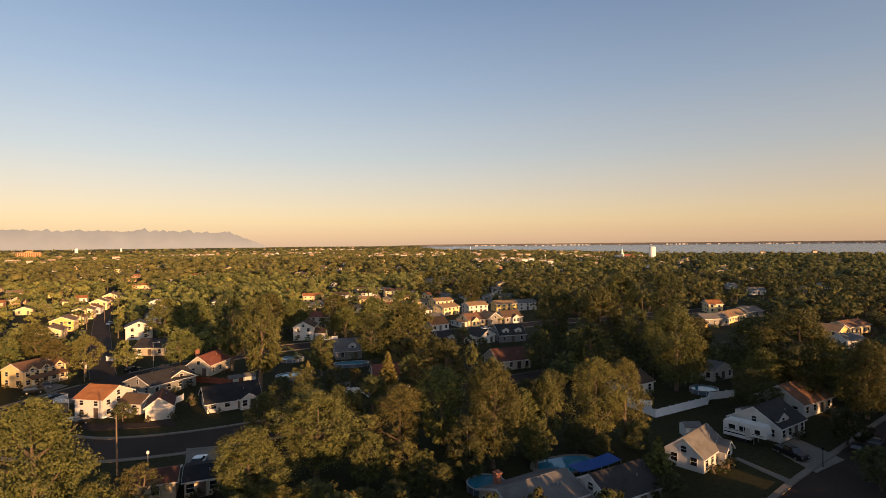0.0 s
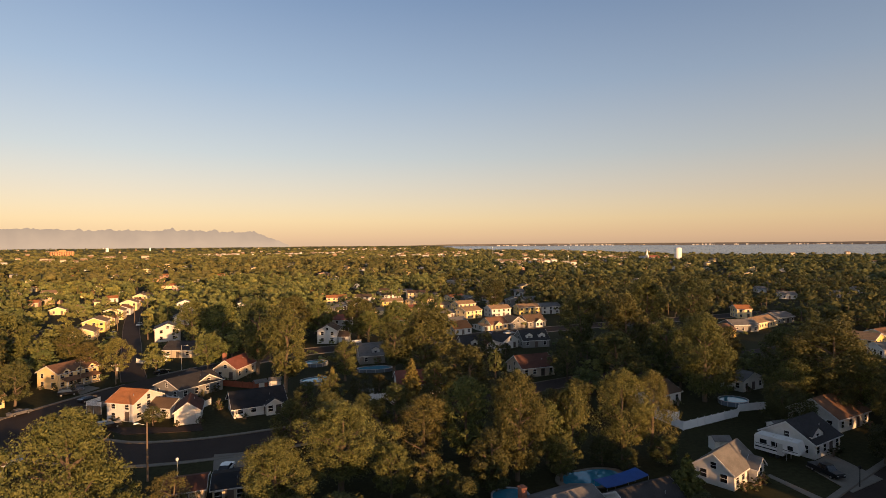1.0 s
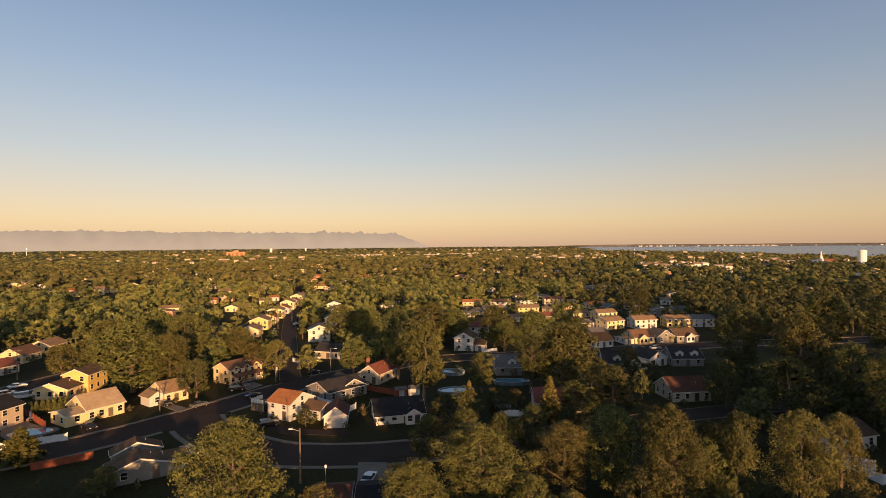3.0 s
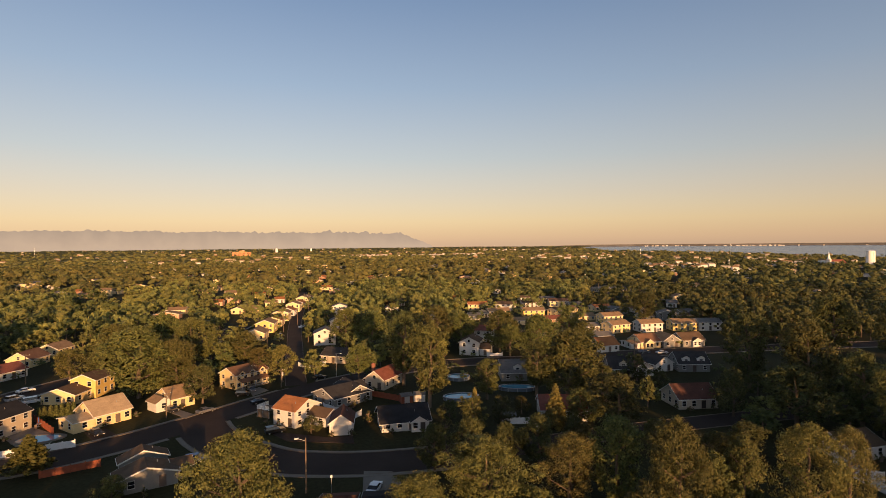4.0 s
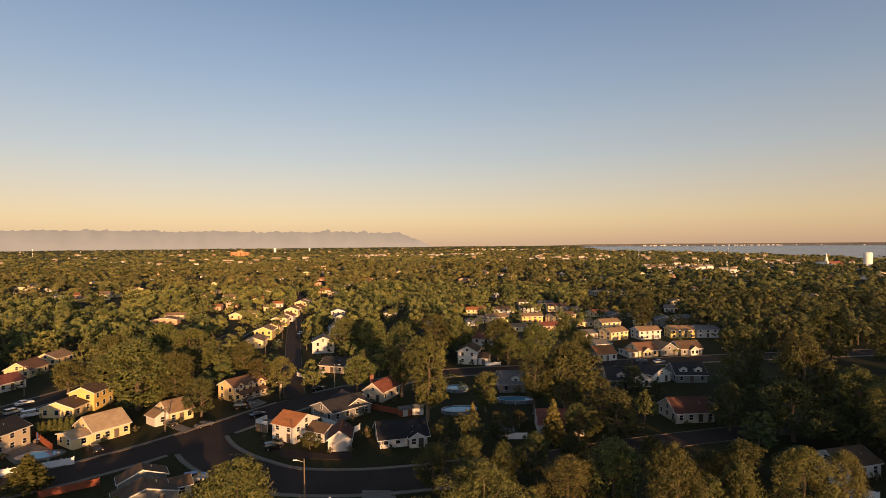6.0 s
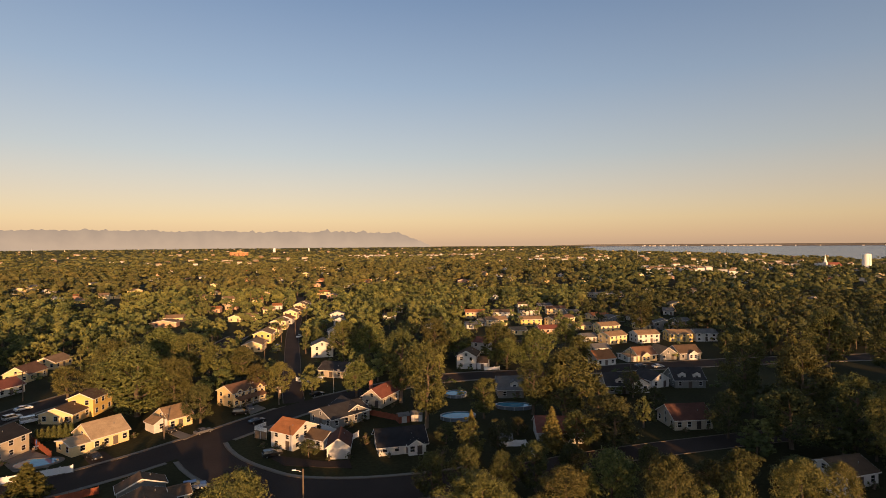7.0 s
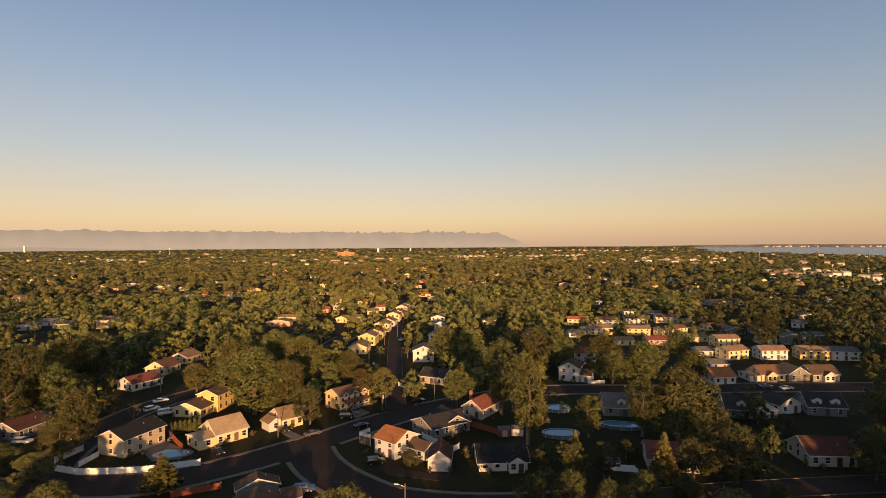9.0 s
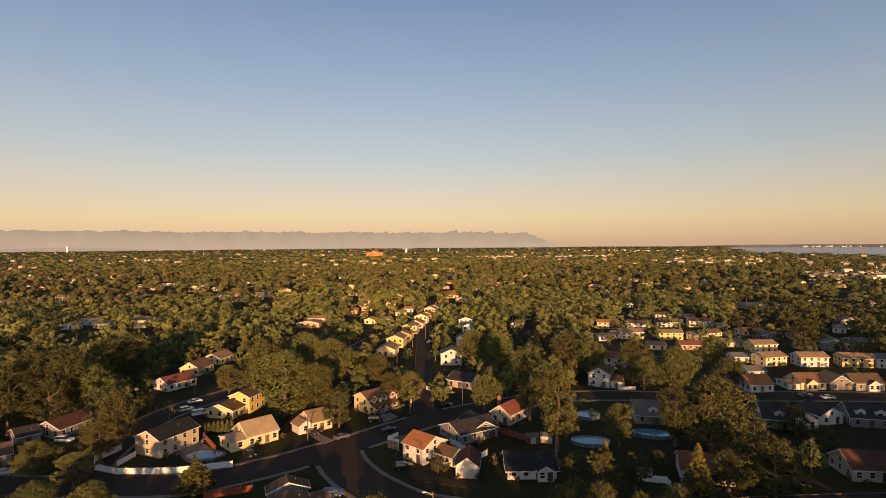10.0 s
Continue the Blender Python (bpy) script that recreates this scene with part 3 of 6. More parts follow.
# stands for a pale roof pipe and a bare dark post; the lantern is added
def lamp_post(x, y, h=4.5, dark=False):
    root = new("lamp_post")
    root.matrix_basis = pose(x, y, 0)
    tagged(root, "slim dark post beside a drive with an added head" if dark else "slim pale post with an added head, standing for a pipe", "lamp post")
    part("post", Solid().tube((0, 0, -0.2), (0, 0, h), 0.08, 0.06, 8), RUBBER if dark else METAL, root)
    part("lantern", Solid().lathe([(0.08, h), (0.2, h + 0.1), (0.24, h + 0.42), (0.1, h + 0.55), (0.01, h + 0.6)], 10), RUBBER if dark else LENS, root, "small added lantern head")
    return root


def street_lamp(x, y, rot, h=8.0):
    root = new("street_lamp")
    root.matrix_basis = pose(x, y, 0, 0, 0, rot)
    tagged(root, "grey metal street lamp on a tall pole", "street lamp")
    part("pole", Solid().tube((0, 0, -0.2), (0, 0, h), 0.11, 0.07, 10), METAL, root)
    part("arm", Solid().tube((0, 0, h - 0.25), (0, -1.8, h + 0.1), 0.045, 0.035, 8), METAL, root)
    part("lamp_head", Solid().box(-0.16, -2.5, h + 0.02, 0.16, -1.75, h + 0.16), LENS, root, "pale lamp head")
    return root

# ---- trees ----
def lump(round_one):
    """An eight- or twenty-faced ball, the latter open below: corners and faces."""
    if not round_one:
        return np.array([(1, 0, 0), (0, 1, 0), (0, 0, 1), (-1, 0, 0), (0, -1, 0), (0, 0, -1.0)]), np.array([(3 * a, 1 + 3 * b, 2 + 3 * c) for a in (0, 1) for b in (0, 1) for c in (0, 1)])
    bm = bmesh.new()
    bmesh.ops.create_icosphere(bm, subdivisions=1, radius=1.0)
    v = np.array([q.co[:] for q in bm.verts]); f = np.array([[q.index for q in t.verts] for t in bm.faces])
    bm.free()
    return v / np.linalg.norm(v, axis=1, keepdims=True), f[v[f][:, :, 2].mean(1) > -0.6]


LUMPS = {k: lump(k) for k in (False, True)}


def sprays(rng, p, d, out, size, up=0.08, jitter=0.5, whole=0.26):
    """Three-cornered sprays of leaves at the points p, which look roughly along d."""
    n = len(p)
    nrm = d + rng.normal(scale=jitter, size=(n, 3)) + np.array([0, 0, up])
    nrm /= np.linalg.norm(nrm, axis=1, keepdims=True)
    a = np.cross(nrm, rng.normal(size=(n, 3))); a /= np.linalg.norm(a, axis=1, keepdims=True)
    b = np.cross(nrm, a)
    s = size * rng.uniform(0.6, 1.3, (n, 1))
    a, b = a * s * 0.62, b * s * rng.uniform(0.40, 0.62, (n, 1))
    v = np.stack([p - a * 0.8 - b * 0.7, p + a + nrm * s * 0.1, p - a * 0.3 + b], 1).reshape(-1, 3)
    soft = 0.32 * nrm + (0.86 - whole) * d + whole * out; soft /= np.linalg.norm(soft, axis=1, keepdims=True)
    return v, np.arange(3 * n).reshape(-1, 3), np.repeat(soft, 3, 0)


def leaf_cloud(rng, centres, radii, per, size, up=0.08, jitter=0.5, core=0.6, whole=0.26):
    """Clumps of a crown: sprays of leaves all round a dense heart of each clump."""
    n = len(centres) * per
    c = np.repeat(centres, per, 0)
    r = np.repeat(radii, per)[:, None]
    d = rng.normal(size=(n, 3)); d /= np.linalg.norm(d, axis=1, keepdims=True)
    p = c + d * r * rng.uniform(0.5, 1.25, (n, 1)) * np.array([1, 1, 0.8])
    mid = centres.mean(0) * np.array([1, 1, 0.8])
    out = p - mid; out /= np.linalg.norm(out, axis=1, keepdims=True) + 1e-6
    v, f, nn = sprays(rng, p, d, out, size, up, jitter, whole)
    if core:
        bv, bf = LUMPS[len(centres) < 14]
        k = len(bv)
        turn, _ = np.linalg.qr(rng.normal(size=(3, 3)))
        bv = bv @ turn.T if k == 6 else bv
        w = bv[None] * radii[:, None, None] * core * rng.uniform(0.5, 1.35, (len(centres), k, 1)) * np.array([1, 1, 0.85]) + centres[:, None]
        o = w - mid; o /= np.linalg.norm(o, axis=2, keepdims=True) + 1e-6
        nb = bv[None] * (0.95 - whole) + o * (0.1 + whole); nb /= np.linalg.norm(nb, axis=2, keepdims=True)
        f = np.concatenate([f, (bf[None] + (np.arange(len(centres)) * k)[:, None, None]).reshape(-1, 3) + len(v)])
        v, nn = np.concatenate([v, w.reshape(-1, 3)]), np.concatenate([nn, nb.reshape(-1, 3)])
    return v, f, nn


def crown_clumps(rng, H, R, base, n, shape="round", swell=1.0):
    """Clump centres and radii that fill a crown unevenly."""
    out = []
    lobes = rng.uniform(0.72, 1.12, 7)
    while len(out) < n:
        z = rng.uniform(0, 1)
        a = rng.uniform(0, 2 * math.pi)
        wide = {"round": math.sqrt(max(0, 1 - (1.75 * z - 0.72) ** 2)), "tall": math.sqrt(max(0, 1 - (1.9 * z - 0.95) ** 2)), "flat": math.sqrt(max(0, 1 - (1.3 * z - 0.3) ** 2))}[shape]
        wide *= lobes[int(a / (2 * math.pi) * 7) % 7] * (0.85 + 0.25 * math.sin(5 * z + a))
        r = rng.uniform(0.35, 1.0) ** 0.5 * wide
        cr = R * rng.uniform(0.09, 0.24) * swell
        if rng.random() < 0.3:      # sprays that stand out from the outline
            r, cr = r * 1.2, cr * 0.55
        out.append((r * R * 0.85 * math.cos(a), r * R * 0.85 * math.sin(a), base + cr * 0.6 + z * (H - base - 1.4 * cr), cr))
    o = np.array(out)
    return o[:, :3], o[:, 3]


def trunk_solid(rng, H, R, base, limbs=7, r0=0.34, fork=False):
    s = Solid()
    lean = rng.normal(scale=0.25, size=2)
    p = Vector((0, 0, -0.3)); pts = [p]
    for i in range(1, 6):
        pts.append(Vector((lean[0] * i / 5 + rng.normal() * 0.1, lean[1] * i / 5 + rng.normal() * 0.1, H * 0.8 * i / 5)))
    for i in range(5):
        s.tube(pts[i], pts[i + 1], r0 * (1 - i * 0.17), r0 * (1 - (i + 1) * 0.17), 9, False)
    for i in range(limbs):
        a = 2 * math.pi * i / limbs + rng.uniform(-0.3, 0.3)
        z0 = base * 0.75 + (H * 0.7 - base) * rng.uniform(0, 1)
        f = min(0.99, z0 / (H * 0.8)) * 5
        q = pts[int(f)].lerp(pts[min(5, int(f) + 1)], f - int(f))
        mid = q + Vector((math.cos(a) * R * 0.3, math.sin(a) * R * 0.3, H * 0.08))
        end = mid + Vector((math.cos(a + 0.2) * R * 0.26, math.sin(a + 0.2) * R * 0.26, H * 0.08))
        s.tube(q, mid, r0 * 0.4, r0 * 0.25, 6, False).tube(mid, end, r0 * 0.25, r0 * 0.07, 6, False)
    return s


PROTO = {}


def broad_tree(key, seed, H, R, base, n, per, size, mat, shape="round", r0=0.34):
    rng = np.random.default_rng(seed)
    c, r = crown_clumps(rng, H, R, base, n, shape)
    v, f, nn = leaf_cloud(rng, c, r, per, size, jitter=0.4, core=0 if key.startswith("thin") or key.endswith("_big") and "_far" not in key else 0.42, whole=0.16)
    PROTO[key] = (trunk_solid(rng, H, R, base, 7, r0).mesh("trunk", BARK), array_mesh("crown", v, f, mat, nn), H, R)


def spruce(key, seed, H, R, tiers, mat, per=26, size=0.5, droop=0.25, base=0.8):
    """A conifer: whorls of boughs that carry flat sprays."""
    rng = np.random.default_rng(seed)
    cs, rs = [], []
    tr = Solid().tube((0, 0, -0.3), (0, 0, H * 0.97), 0.22, 0.03, 8, False)
    for i in range(tiers):
        z = base + (H - base - 0.4) * i / tiers
        reach = R * (1 - i / tiers) ** 0.85 * rng.uniform(0.85, 1.1)
        k = max(4, int(9 * (1 - i / tiers) + 3))
        for j in range(k):
            a = 2 * math.pi * j / k + i * 0.7 + rng.uniform(-0.2, 0.2)
            rr = reach * rng.uniform(0.75, 1.1)
            tip = Vector((math.cos(a) * rr, math.sin(a) * rr, z - droop * rr))
            tr.tube((0, 0, z), tip, 0.05, 0.012, 4, False)
            for q in (0.45, 0.75, 1.0):
                cs.append((tip.x * q, tip.y * q, z - droop * rr * q)); rs.append(0.16 + 0.34 * R / 3 * (1.2 - q) * (1 - 0.6 * i / tiers) + 0.1)
    cs.append((0, 0, H - 0.3)); rs.append(0.18)
    v, f, nn = leaf_cloud(rng, np.array(cs), np.array(rs), max(6, per // 2), size, 0.3, core=0.5)
    PROTO[key] = (tr.mesh("trunk", BARK), array_mesh("crown", v, f, mat, nn), H, R)


# each kind in a finer build for the near gardens and a coarser one behind
for tail, k, q, w in (("", 0.9, 0.75, 0.9), ("_big", 1.75, 0.92, 0.60), ("_far", 0.66, 0.48, 1.05), ("_far_big", 1.2, 0.55, 0.78)):
    broad_tree("maple" + tail, 1, 12, 5.2, 2.0, int(155 * k), int(88 * q), 0.33 * w, LEAF)
    broad_tree("oak" + tail, 2, 13, 6.2, 1.3, int(190 * k), int(88 * q), 0.36 * w, LEAF, "round", 0.42)
    broad_tree("linden" + tail, 3, 12, 4.4, 1.8, int(145 * k), int(88 * q), 0.31 * w, LEAF, "tall")
    broad_tree("locust" + tail, 4, 12, 5.0, 2.2, int(140 * k), int(76 * q), 0.30 * w, LEAF_WARM)
    broad_tree("plane" + tail, 5, 13, 5.0, 2.4, int(150 * k), int(88 * q), 0.34 * w, LEAF_DARK, "tall", 0.4)
    broad_tree("dark_maple" + tail, 6, 11, 5.4, 1.6, int(150 * k), int(80 * q), 0.34 * w, LEAF_DARK)
    broad_tree("thin" + tail, 7, 9, 3.8, 2.0, int(60 * k), int(60 * q), 0.26 * w, LEAF_WARM)
broad_tree("bush", 8, 2.0, 1.3, 0.1, 16, 30, 0.22, LEAF_DARK)
spruce("spruce", 9, 12, 3.1, 20, NEEDLE)
spruce("pine", 10, 9, 3.0, 11, NEEDLE_PALE, 30, 0.5, -0.15, 1.5)
spruce("arborvitae", 11, 3.6, 0.7, 16, LEAF, 12, 0.2, -0.6, 0.1)
TREES = []
LABELS = {"maple": ("broad green maple with a full rounded crown", "maple_tree"), "oak": ("spreading green oak with a wide crown", "oak_tree"),
          "linden": ("tall green linden with an oval crown", "linden_tree"), "locust": ("locust tree with thin yellowing leaves", "locust_tree"),
          "plane": ("tall dark green tree in evening shade", "plane_tree"), "dark_maple": ("dense dark green maple in a garden", "maple_tree"),
          "thin": ("young tree with sparse yellowing leaves", "young_tree"), "bush": ("clipped dark green garden bush", "bush"),
          "spruce": ("brownish spruce with a pointed crown", "spruce_tree"), "pine": ("pale green pine with upturned boughs", "pine_tree"),
          "arborvitae": ("narrow green arborvitae in a hedge row", "arborvitae")}


def tree(kind, x, y, H, R, group=""):
    tail = ""
    if kind + "_far" in PROTO:
        far_off, wide = y > 118, R > 1.05 * PROTO[kind][3]
        tail = ("_far" if far_off else "") + ("_big" if wide else "")
    trunk, crown, h0, r0 = PROTO[kind + tail]
    turn = (x * 37.7 + y * 91.3) % 360
    label, name = LABELS[kind]
    root = new(name)
    root.matrix_basis = pose(x, y, 0, 0, 0, turn) @ Matrix.Diagonal((R / r0, R / r0, H / h0, 1))
    tagged(root, label, "bush" if kind == "bush" else "tree", group or ("trees of the gardens" if kind not in ("bush", "arborvitae") else ""))
    part("trunk", trunk, None, root)
    part("crown", crown, None, root)
    TREES.append((x, y, R, H))
    return root

# ---- ground, water and streets ----
s = Solid()
n = 48
ring = [(5600 * math.cos(2 * math.pi * i / n), 5600 * math.sin(2 * math.pi * i / n), 0) for i in range(n)]
s.add([(0, 0, 0)] + ring, [(0, 1 + i, 1 + (i + 1) % n) for i in range(n)])
tagged(part("ground", s, GRASS), "dark green lawns and gardens of the suburb", "ground", kind="structure")

street("main", 11.0, (-260, 92), (-180, 96), (-128, 99), (-105, 105), (-87, 110), (-73, 123), (-61, 139.5), (-51.5, 154.5), (-42, 168), (-28, 182), (-8, 198), (12, 205), (40, 209), (80, 218), (150, 229), (300, 244))
street("side", 11.0, (-62, 137), (-57, 129), (-51, 122.3), (-43, 116.2), (-33, 111), (-19, 109.8), (-4, 112), (10, 116))
street("lane", 8.0, (9, 115.5), (22, 120), (38, 126), (62, 133), (100, 142), (180, 158), (300, 178))
street("row", 6.5, (-47, 172), (-54, 195), (-64, 232), (-85, 310), (-106, 402), (-135, 520))
street("west", 10.0, (-112, 104), (-121, 120), (-128, 142), (-129, 160), (-124, 180), (-118, 200), (-110, 240), (-112, 300))
street("near", 10.5, (60, 47), (78, 55), (102, 64), (135, 76), (200, 96))
street("north", 7.5, (30, 275), (80, 278), (150, 285), (260, 296))
lay_streets()


# ---- houses ----
# houses round the corner lot
garage = house(-24.7, 130.3, 6, 5.3, 8.0, 2.9, 1.9, 'white', 'maroon', 'white gabled garage with a brown roof', 'y', faces='', front_door=False)
door(garage, pose(0, -4.0, 0.05), 3.2, 2.2, GARAGE, 'garage_door')
corner = house(-37.4, 136.8, -29, 7.4, 8.6, 4.1, 2.0, 'white', 'orange', 'two-storey white corner house with a rusty brown roof', 'x', storeys=2)
block(corner, 6.6, 2.2, 6.2, 5.0, 2.4, 1.4, 'x', 'white', 'umber', faces='fr', front_door=False)
dark_roofed = house(-10.4, 133.4, 14, 11.5, 9.0, 2.4, 2.6, 'white', 'black', 'low white house with a black shingle roof', 'x', over=0.6)
block(dark_roofed, 3.0, -5.2, 3.6, 1.6, 2.5, 1.1, 'y', 'white', 'black', faces='f', n_front=2)
cream_house = house(-87.6, 138.8, 58, 8.9, 9.5, 3.0, 2.9, 'cream', 'pale', 'cream house with a pale tan roof on a lawn', 'x', n_front=4)
block(cream_house, -6.6, -1.0, 5.0, 7.5, 2.6, 0.8, 'x', 'cream', 'pale', faces='fl', front_door=False)
house(-107.6, 128.0, -10, 9.2, 12.5, 4.6, 2.0, 'tan', 'black', 'two-storey tan house with a charcoal roof behind a fence', 'y', storeys=2, n_front=1, front_door=False)
split = house(-109.4, 157.0, -1, 9.8, 8.0, 2.8, 1.7, 'cream', 'umber', 'cream split-level house behind a row of arborvitae', 'y', front_door=False)
block(split, 2.6, 7.2, 7.6, 9.0, 5.3, 1.6, 'y', 'yellow', 'umber', storeys=2, front_door=False)
cottage = house(-75.9, 152.4, 53, 6.7, 8.5, 2.9, 2.4, 'cream', 'tan', 'cream cottage with a tan roof and a side porch', 'x', n_front=3)
block(cottage, -5.0, -1.2, 4.0, 5.0, 2.5, 1.1, 'y', 'white', 'tan', faces='f', front_door=False)
porch_house = house(-64.6, 174.4, 57, 12.1, 8.0, 4.4, 1.9, 'cream', 'brown', 'two-storey cream house with a brown porch roof', 'x', storeys=2, n_front=5)
porch(porch_house, 0, -4.0, 10.0, 2.0, 2.2, 'brown', 5)
for u in (-3.8, 0, 3.8):
    dormer(porch_house, u, -4.25, 2.4, 2.6, 3.7, 1.0, 0.9, 'cream', 'brown')
ranch = house(-29.1, 154.6, -44, 10.6, 13.0, 2.8, 2.0, 'grey', 'charcoal', 'grey ranch house with a charcoal roof', 'y')
house(-27.0, 157.8, 33, 7.4, 11.0, 2.8, 2.0, 'grey', 'charcoal', 'grey gabled house wing with sliding garden doors', 'y')
house(-19.2, 171.6, -25, 6.9, 11.0, 3.2, 2.4, 'beige', 'red', 'beige house with a red roof and a side chimney', 'y', chimney=(-4.4, 1.0))
white_tall = house(11.2, 221.5, -13, 7.8, 10.0, 5.2, 2.0, 'white', 'umber', 'two-storey white house with a brown roof', 'y', storeys=2, n_front=2, front_door=False)
block(white_tall, 6.4, -1.0, 4.0, 7.0, 2.7, 1.6, 'x', 'white', 'umber', faces='fr')
house(18.9, 251.7, -11, 8.5, 9.0, 5.0, 1.8, 'white', 'red', 'two-storey pale house with a red-brown roof', 'x', storeys=2)
house(-54.1, 246.3, 11, 9.5, 10.0, 5.2, 2.0, 'white', 'grey', 'two-storey white house at the street corner', 'y', storeys=2, n_front=2, front_door=False)
house(-40.6, 208.6, -17, 10.3, 9.0, 2.8, 2.3, 'beige', 'charcoal', 'low house with a charcoal roof behind a white fence', 'x')
cape = house(22.7, 179.9, 1, 8.4, 9.5, 2.8, 3.2, 'grey', 'grey', 'grey cape house with a white dormer', 'x')
dormer(cape, 1.2, -3.9, 2.6, 3.4, 3.0, 1.7, 0.7, 'white', 'grey')
house(30.2, 139.8, -3, 11.4, 9.5, 2.8, 2.5, 'white', 'red', 'white house with a dull red roof beside a spruce', 'x', n_front=4)
house(67.4, 148.8, 6, 11.0, 9.5, 2.8, 2.8, 'beige', 'maroon', 'beige house with a dull red roof in shade', 'x', n_front=4)
cape_two = house(59.1, 183.7, -3, 7.7, 9.5, 2.8, 3.2, 'grey', 'charcoal', 'grey cape house with dormers in shade', 'x')
dormer(cape_two, 0.8, -3.9, 2.6, 3.4, 3.0, 1.7, 0.7, 'white', 'charcoal')
block(cape_two, 8.0, 0.0, 6.0, 6.0, 2.8, 1.8, 'y', 'white', 'brown', faces='fr', front_door=False)
cape_three = house(86.1, 190.2, -1, 10.6, 9.5, 2.8, 3.2, 'grey', 'charcoal', 'grey cape house with a long charcoal roof', 'x')
dormer(cape_three, -2.5, -3.9, 2.6, 3.4, 3.0, 1.7, 0.7, 'white', 'charcoal')
dormer(cape_three, 2.6, -3.9, 2.6, 3.4, 3.0, 1.7, 0.7, 'white', 'charcoal')
house(74.3, 190.6, 23, 7.9, 9.0, 2.8, 2.2, 'white', 'charcoal', 'white gabled house in shade', 'y')
house(66.6, 225.2, 17, 8.8, 9.0, 2.8, 2.6, 'white', 'orange', 'white bungalow with a sunlit orange roof', 'x')
bung = house(86.2, 232.4, 16, 9.6, 9.0, 2.8, 2.6, 'cream', 'brown', 'cream bungalow with a brown roof', 'x')
block(bung, -1.5, -5.0, 4.0, 1.6, 2.6, 1.4, 'y', 'cream', 'brown', faces='f', n_front=2, front_door=False)
house(96.1, 234.1, 12, 8.0, 9.0, 2.8, 2.6, 'grey', 'tan', 'grey bungalow with a tan roof', 'y')
bung_two = house(106.1, 235.4, 12, 10.4, 9.0, 2.8, 2.6, 'grey', 'umber', 'grey bungalow with a white gabled porch', 'x')
block(bung_two, 0.5, -5.1, 4.0, 1.6, 2.6, 1.3, 'y', 'white', 'umber', faces='f', n_front=2, front_door=False)
# houses of the sunlit block further off
house(86.5, 271.7, 28, 11.7, 8.0, 4.1, 1.6, 'cream', 'tan', 'two-storey cream house with a tan roof', 'x', storeys=2, group='houses of the sunlit block')
house(103.3, 273.5, 11, 11.9, 8.0, 4.3, 1.6, 'white', 'tan', 'two-storey white house with a pale roof', 'x', storeys=2, group='houses of the sunlit block')
house(121.4, 276.0, 1, 12.1, 8.0, 4.1, 1.6, 'yellow', 'tan', 'long yellow two-storey house with a tan roof', 'x', storeys=2, group='houses of the sunlit block')
house(134.5, 276.5, 0, 11.2, 8.0, 4.1, 1.6, 'white', 'grey', 'white two-storey house with a grey roof', 'x', storeys=2, group='houses of the sunlit block')
house(93.1, 303.6, 18, 12.1, 8.0, 4.1, 1.6, 'cream', 'tan', 'cream two-storey house with a tan roof', 'x', storeys=2, group='houses of the sunlit block')
house(129.3, 313.3, -13, 10.5, 8.0, 4.1, 1.7, 'grey', 'grey', 'grey two-storey house in shade', 'y', storeys=2, group='houses of the sunlit block')
house(103.8, 358.3, 19, 13.3, 8.0, 2.7, 1.4, 'cream', 'orange', 'low cream house with an orange roof', 'x', group='houses of the sunlit block')
house(108.9, 342.9, 26, 13.9, 8.0, 2.9, 1.6, 'grey', 'grey', 'grey gabled house in shade', 'y', group='houses of the sunlit block')
house(23.0, 367.1, 0, 12.9, 8.0, 4.0, 1.5, 'cream', 'orange', 'cream house with an orange-brown roof', 'x', storeys=2, group='houses of the sunlit block')
house(42.3, 367.0, -9, 13.5, 8.0, 4.0, 1.5, 'white', 'umber', 'white house with a dark roof', 'x', storeys=2, group='houses of the sunlit block')
house(61.1, 376.5, 1, 14.0, 8.0, 4.0, 1.5, 'white', 'umber', 'white house with a dark brown roof', 'x', storeys=2, group='houses of the sunlit block')
house(81.5, 385.1, 0, 13.2, 8.0, 4.0, 1.5, 'cream', 'brown', 'cream house with a brown roof', 'x', storeys=2, group='houses of the sunlit block')
house(33.5, 332.3, 11, 12.8, 8.0, 3.8, 1.5, 'cream', 'tan', 'cream house with a pale roof', 'x', storeys=2, group='houses of the sunlit block')
house(55.0, 333.5, 3, 13.0, 8.0, 3.8, 1.5, 'yellow', 'tan', 'yellow house with a pale tan roof', 'x', storeys=2, group='houses of the sunlit block')
house(74.0, 336.0, 34, 18.4, 8.0, 3.8, 1.5, 'cream', 'brown', 'cream house with a brown gable', 'x', storeys=2, group='houses of the sunlit block')
house(42.6, 300.3, 11, 8.3, 8.0, 2.5, 1.4, 'cream', 'tan', 'small cream house with a tan roof', 'x', group='houses of the sunlit block')
house(60.3, 303.8, 11, 12.5, 8.0, 2.5, 1.7, 'salmon', 'red', 'salmon house with a red roof', 'x', group='houses of the sunlit block')
house(81.0, 315.5, 11, 12.5, 8.0, 2.5, 1.4, 'cream', 'tan', 'low cream house with a tan roof', 'x', group='houses of the sunlit block')
house(48.6, 259.7, 2, 6.5, 8.0, 2.5, 1.4, 'cream', 'orange', 'small cream house with an orange roof', 'x', group='houses of the sunlit block')
house(154.7, 503.7, 23, 34.6, 18.0, 3.6, 0.5, 'beige', 'grey', 'low flat-roofed school building behind the houses', 'x', group='houses of the sunlit block')
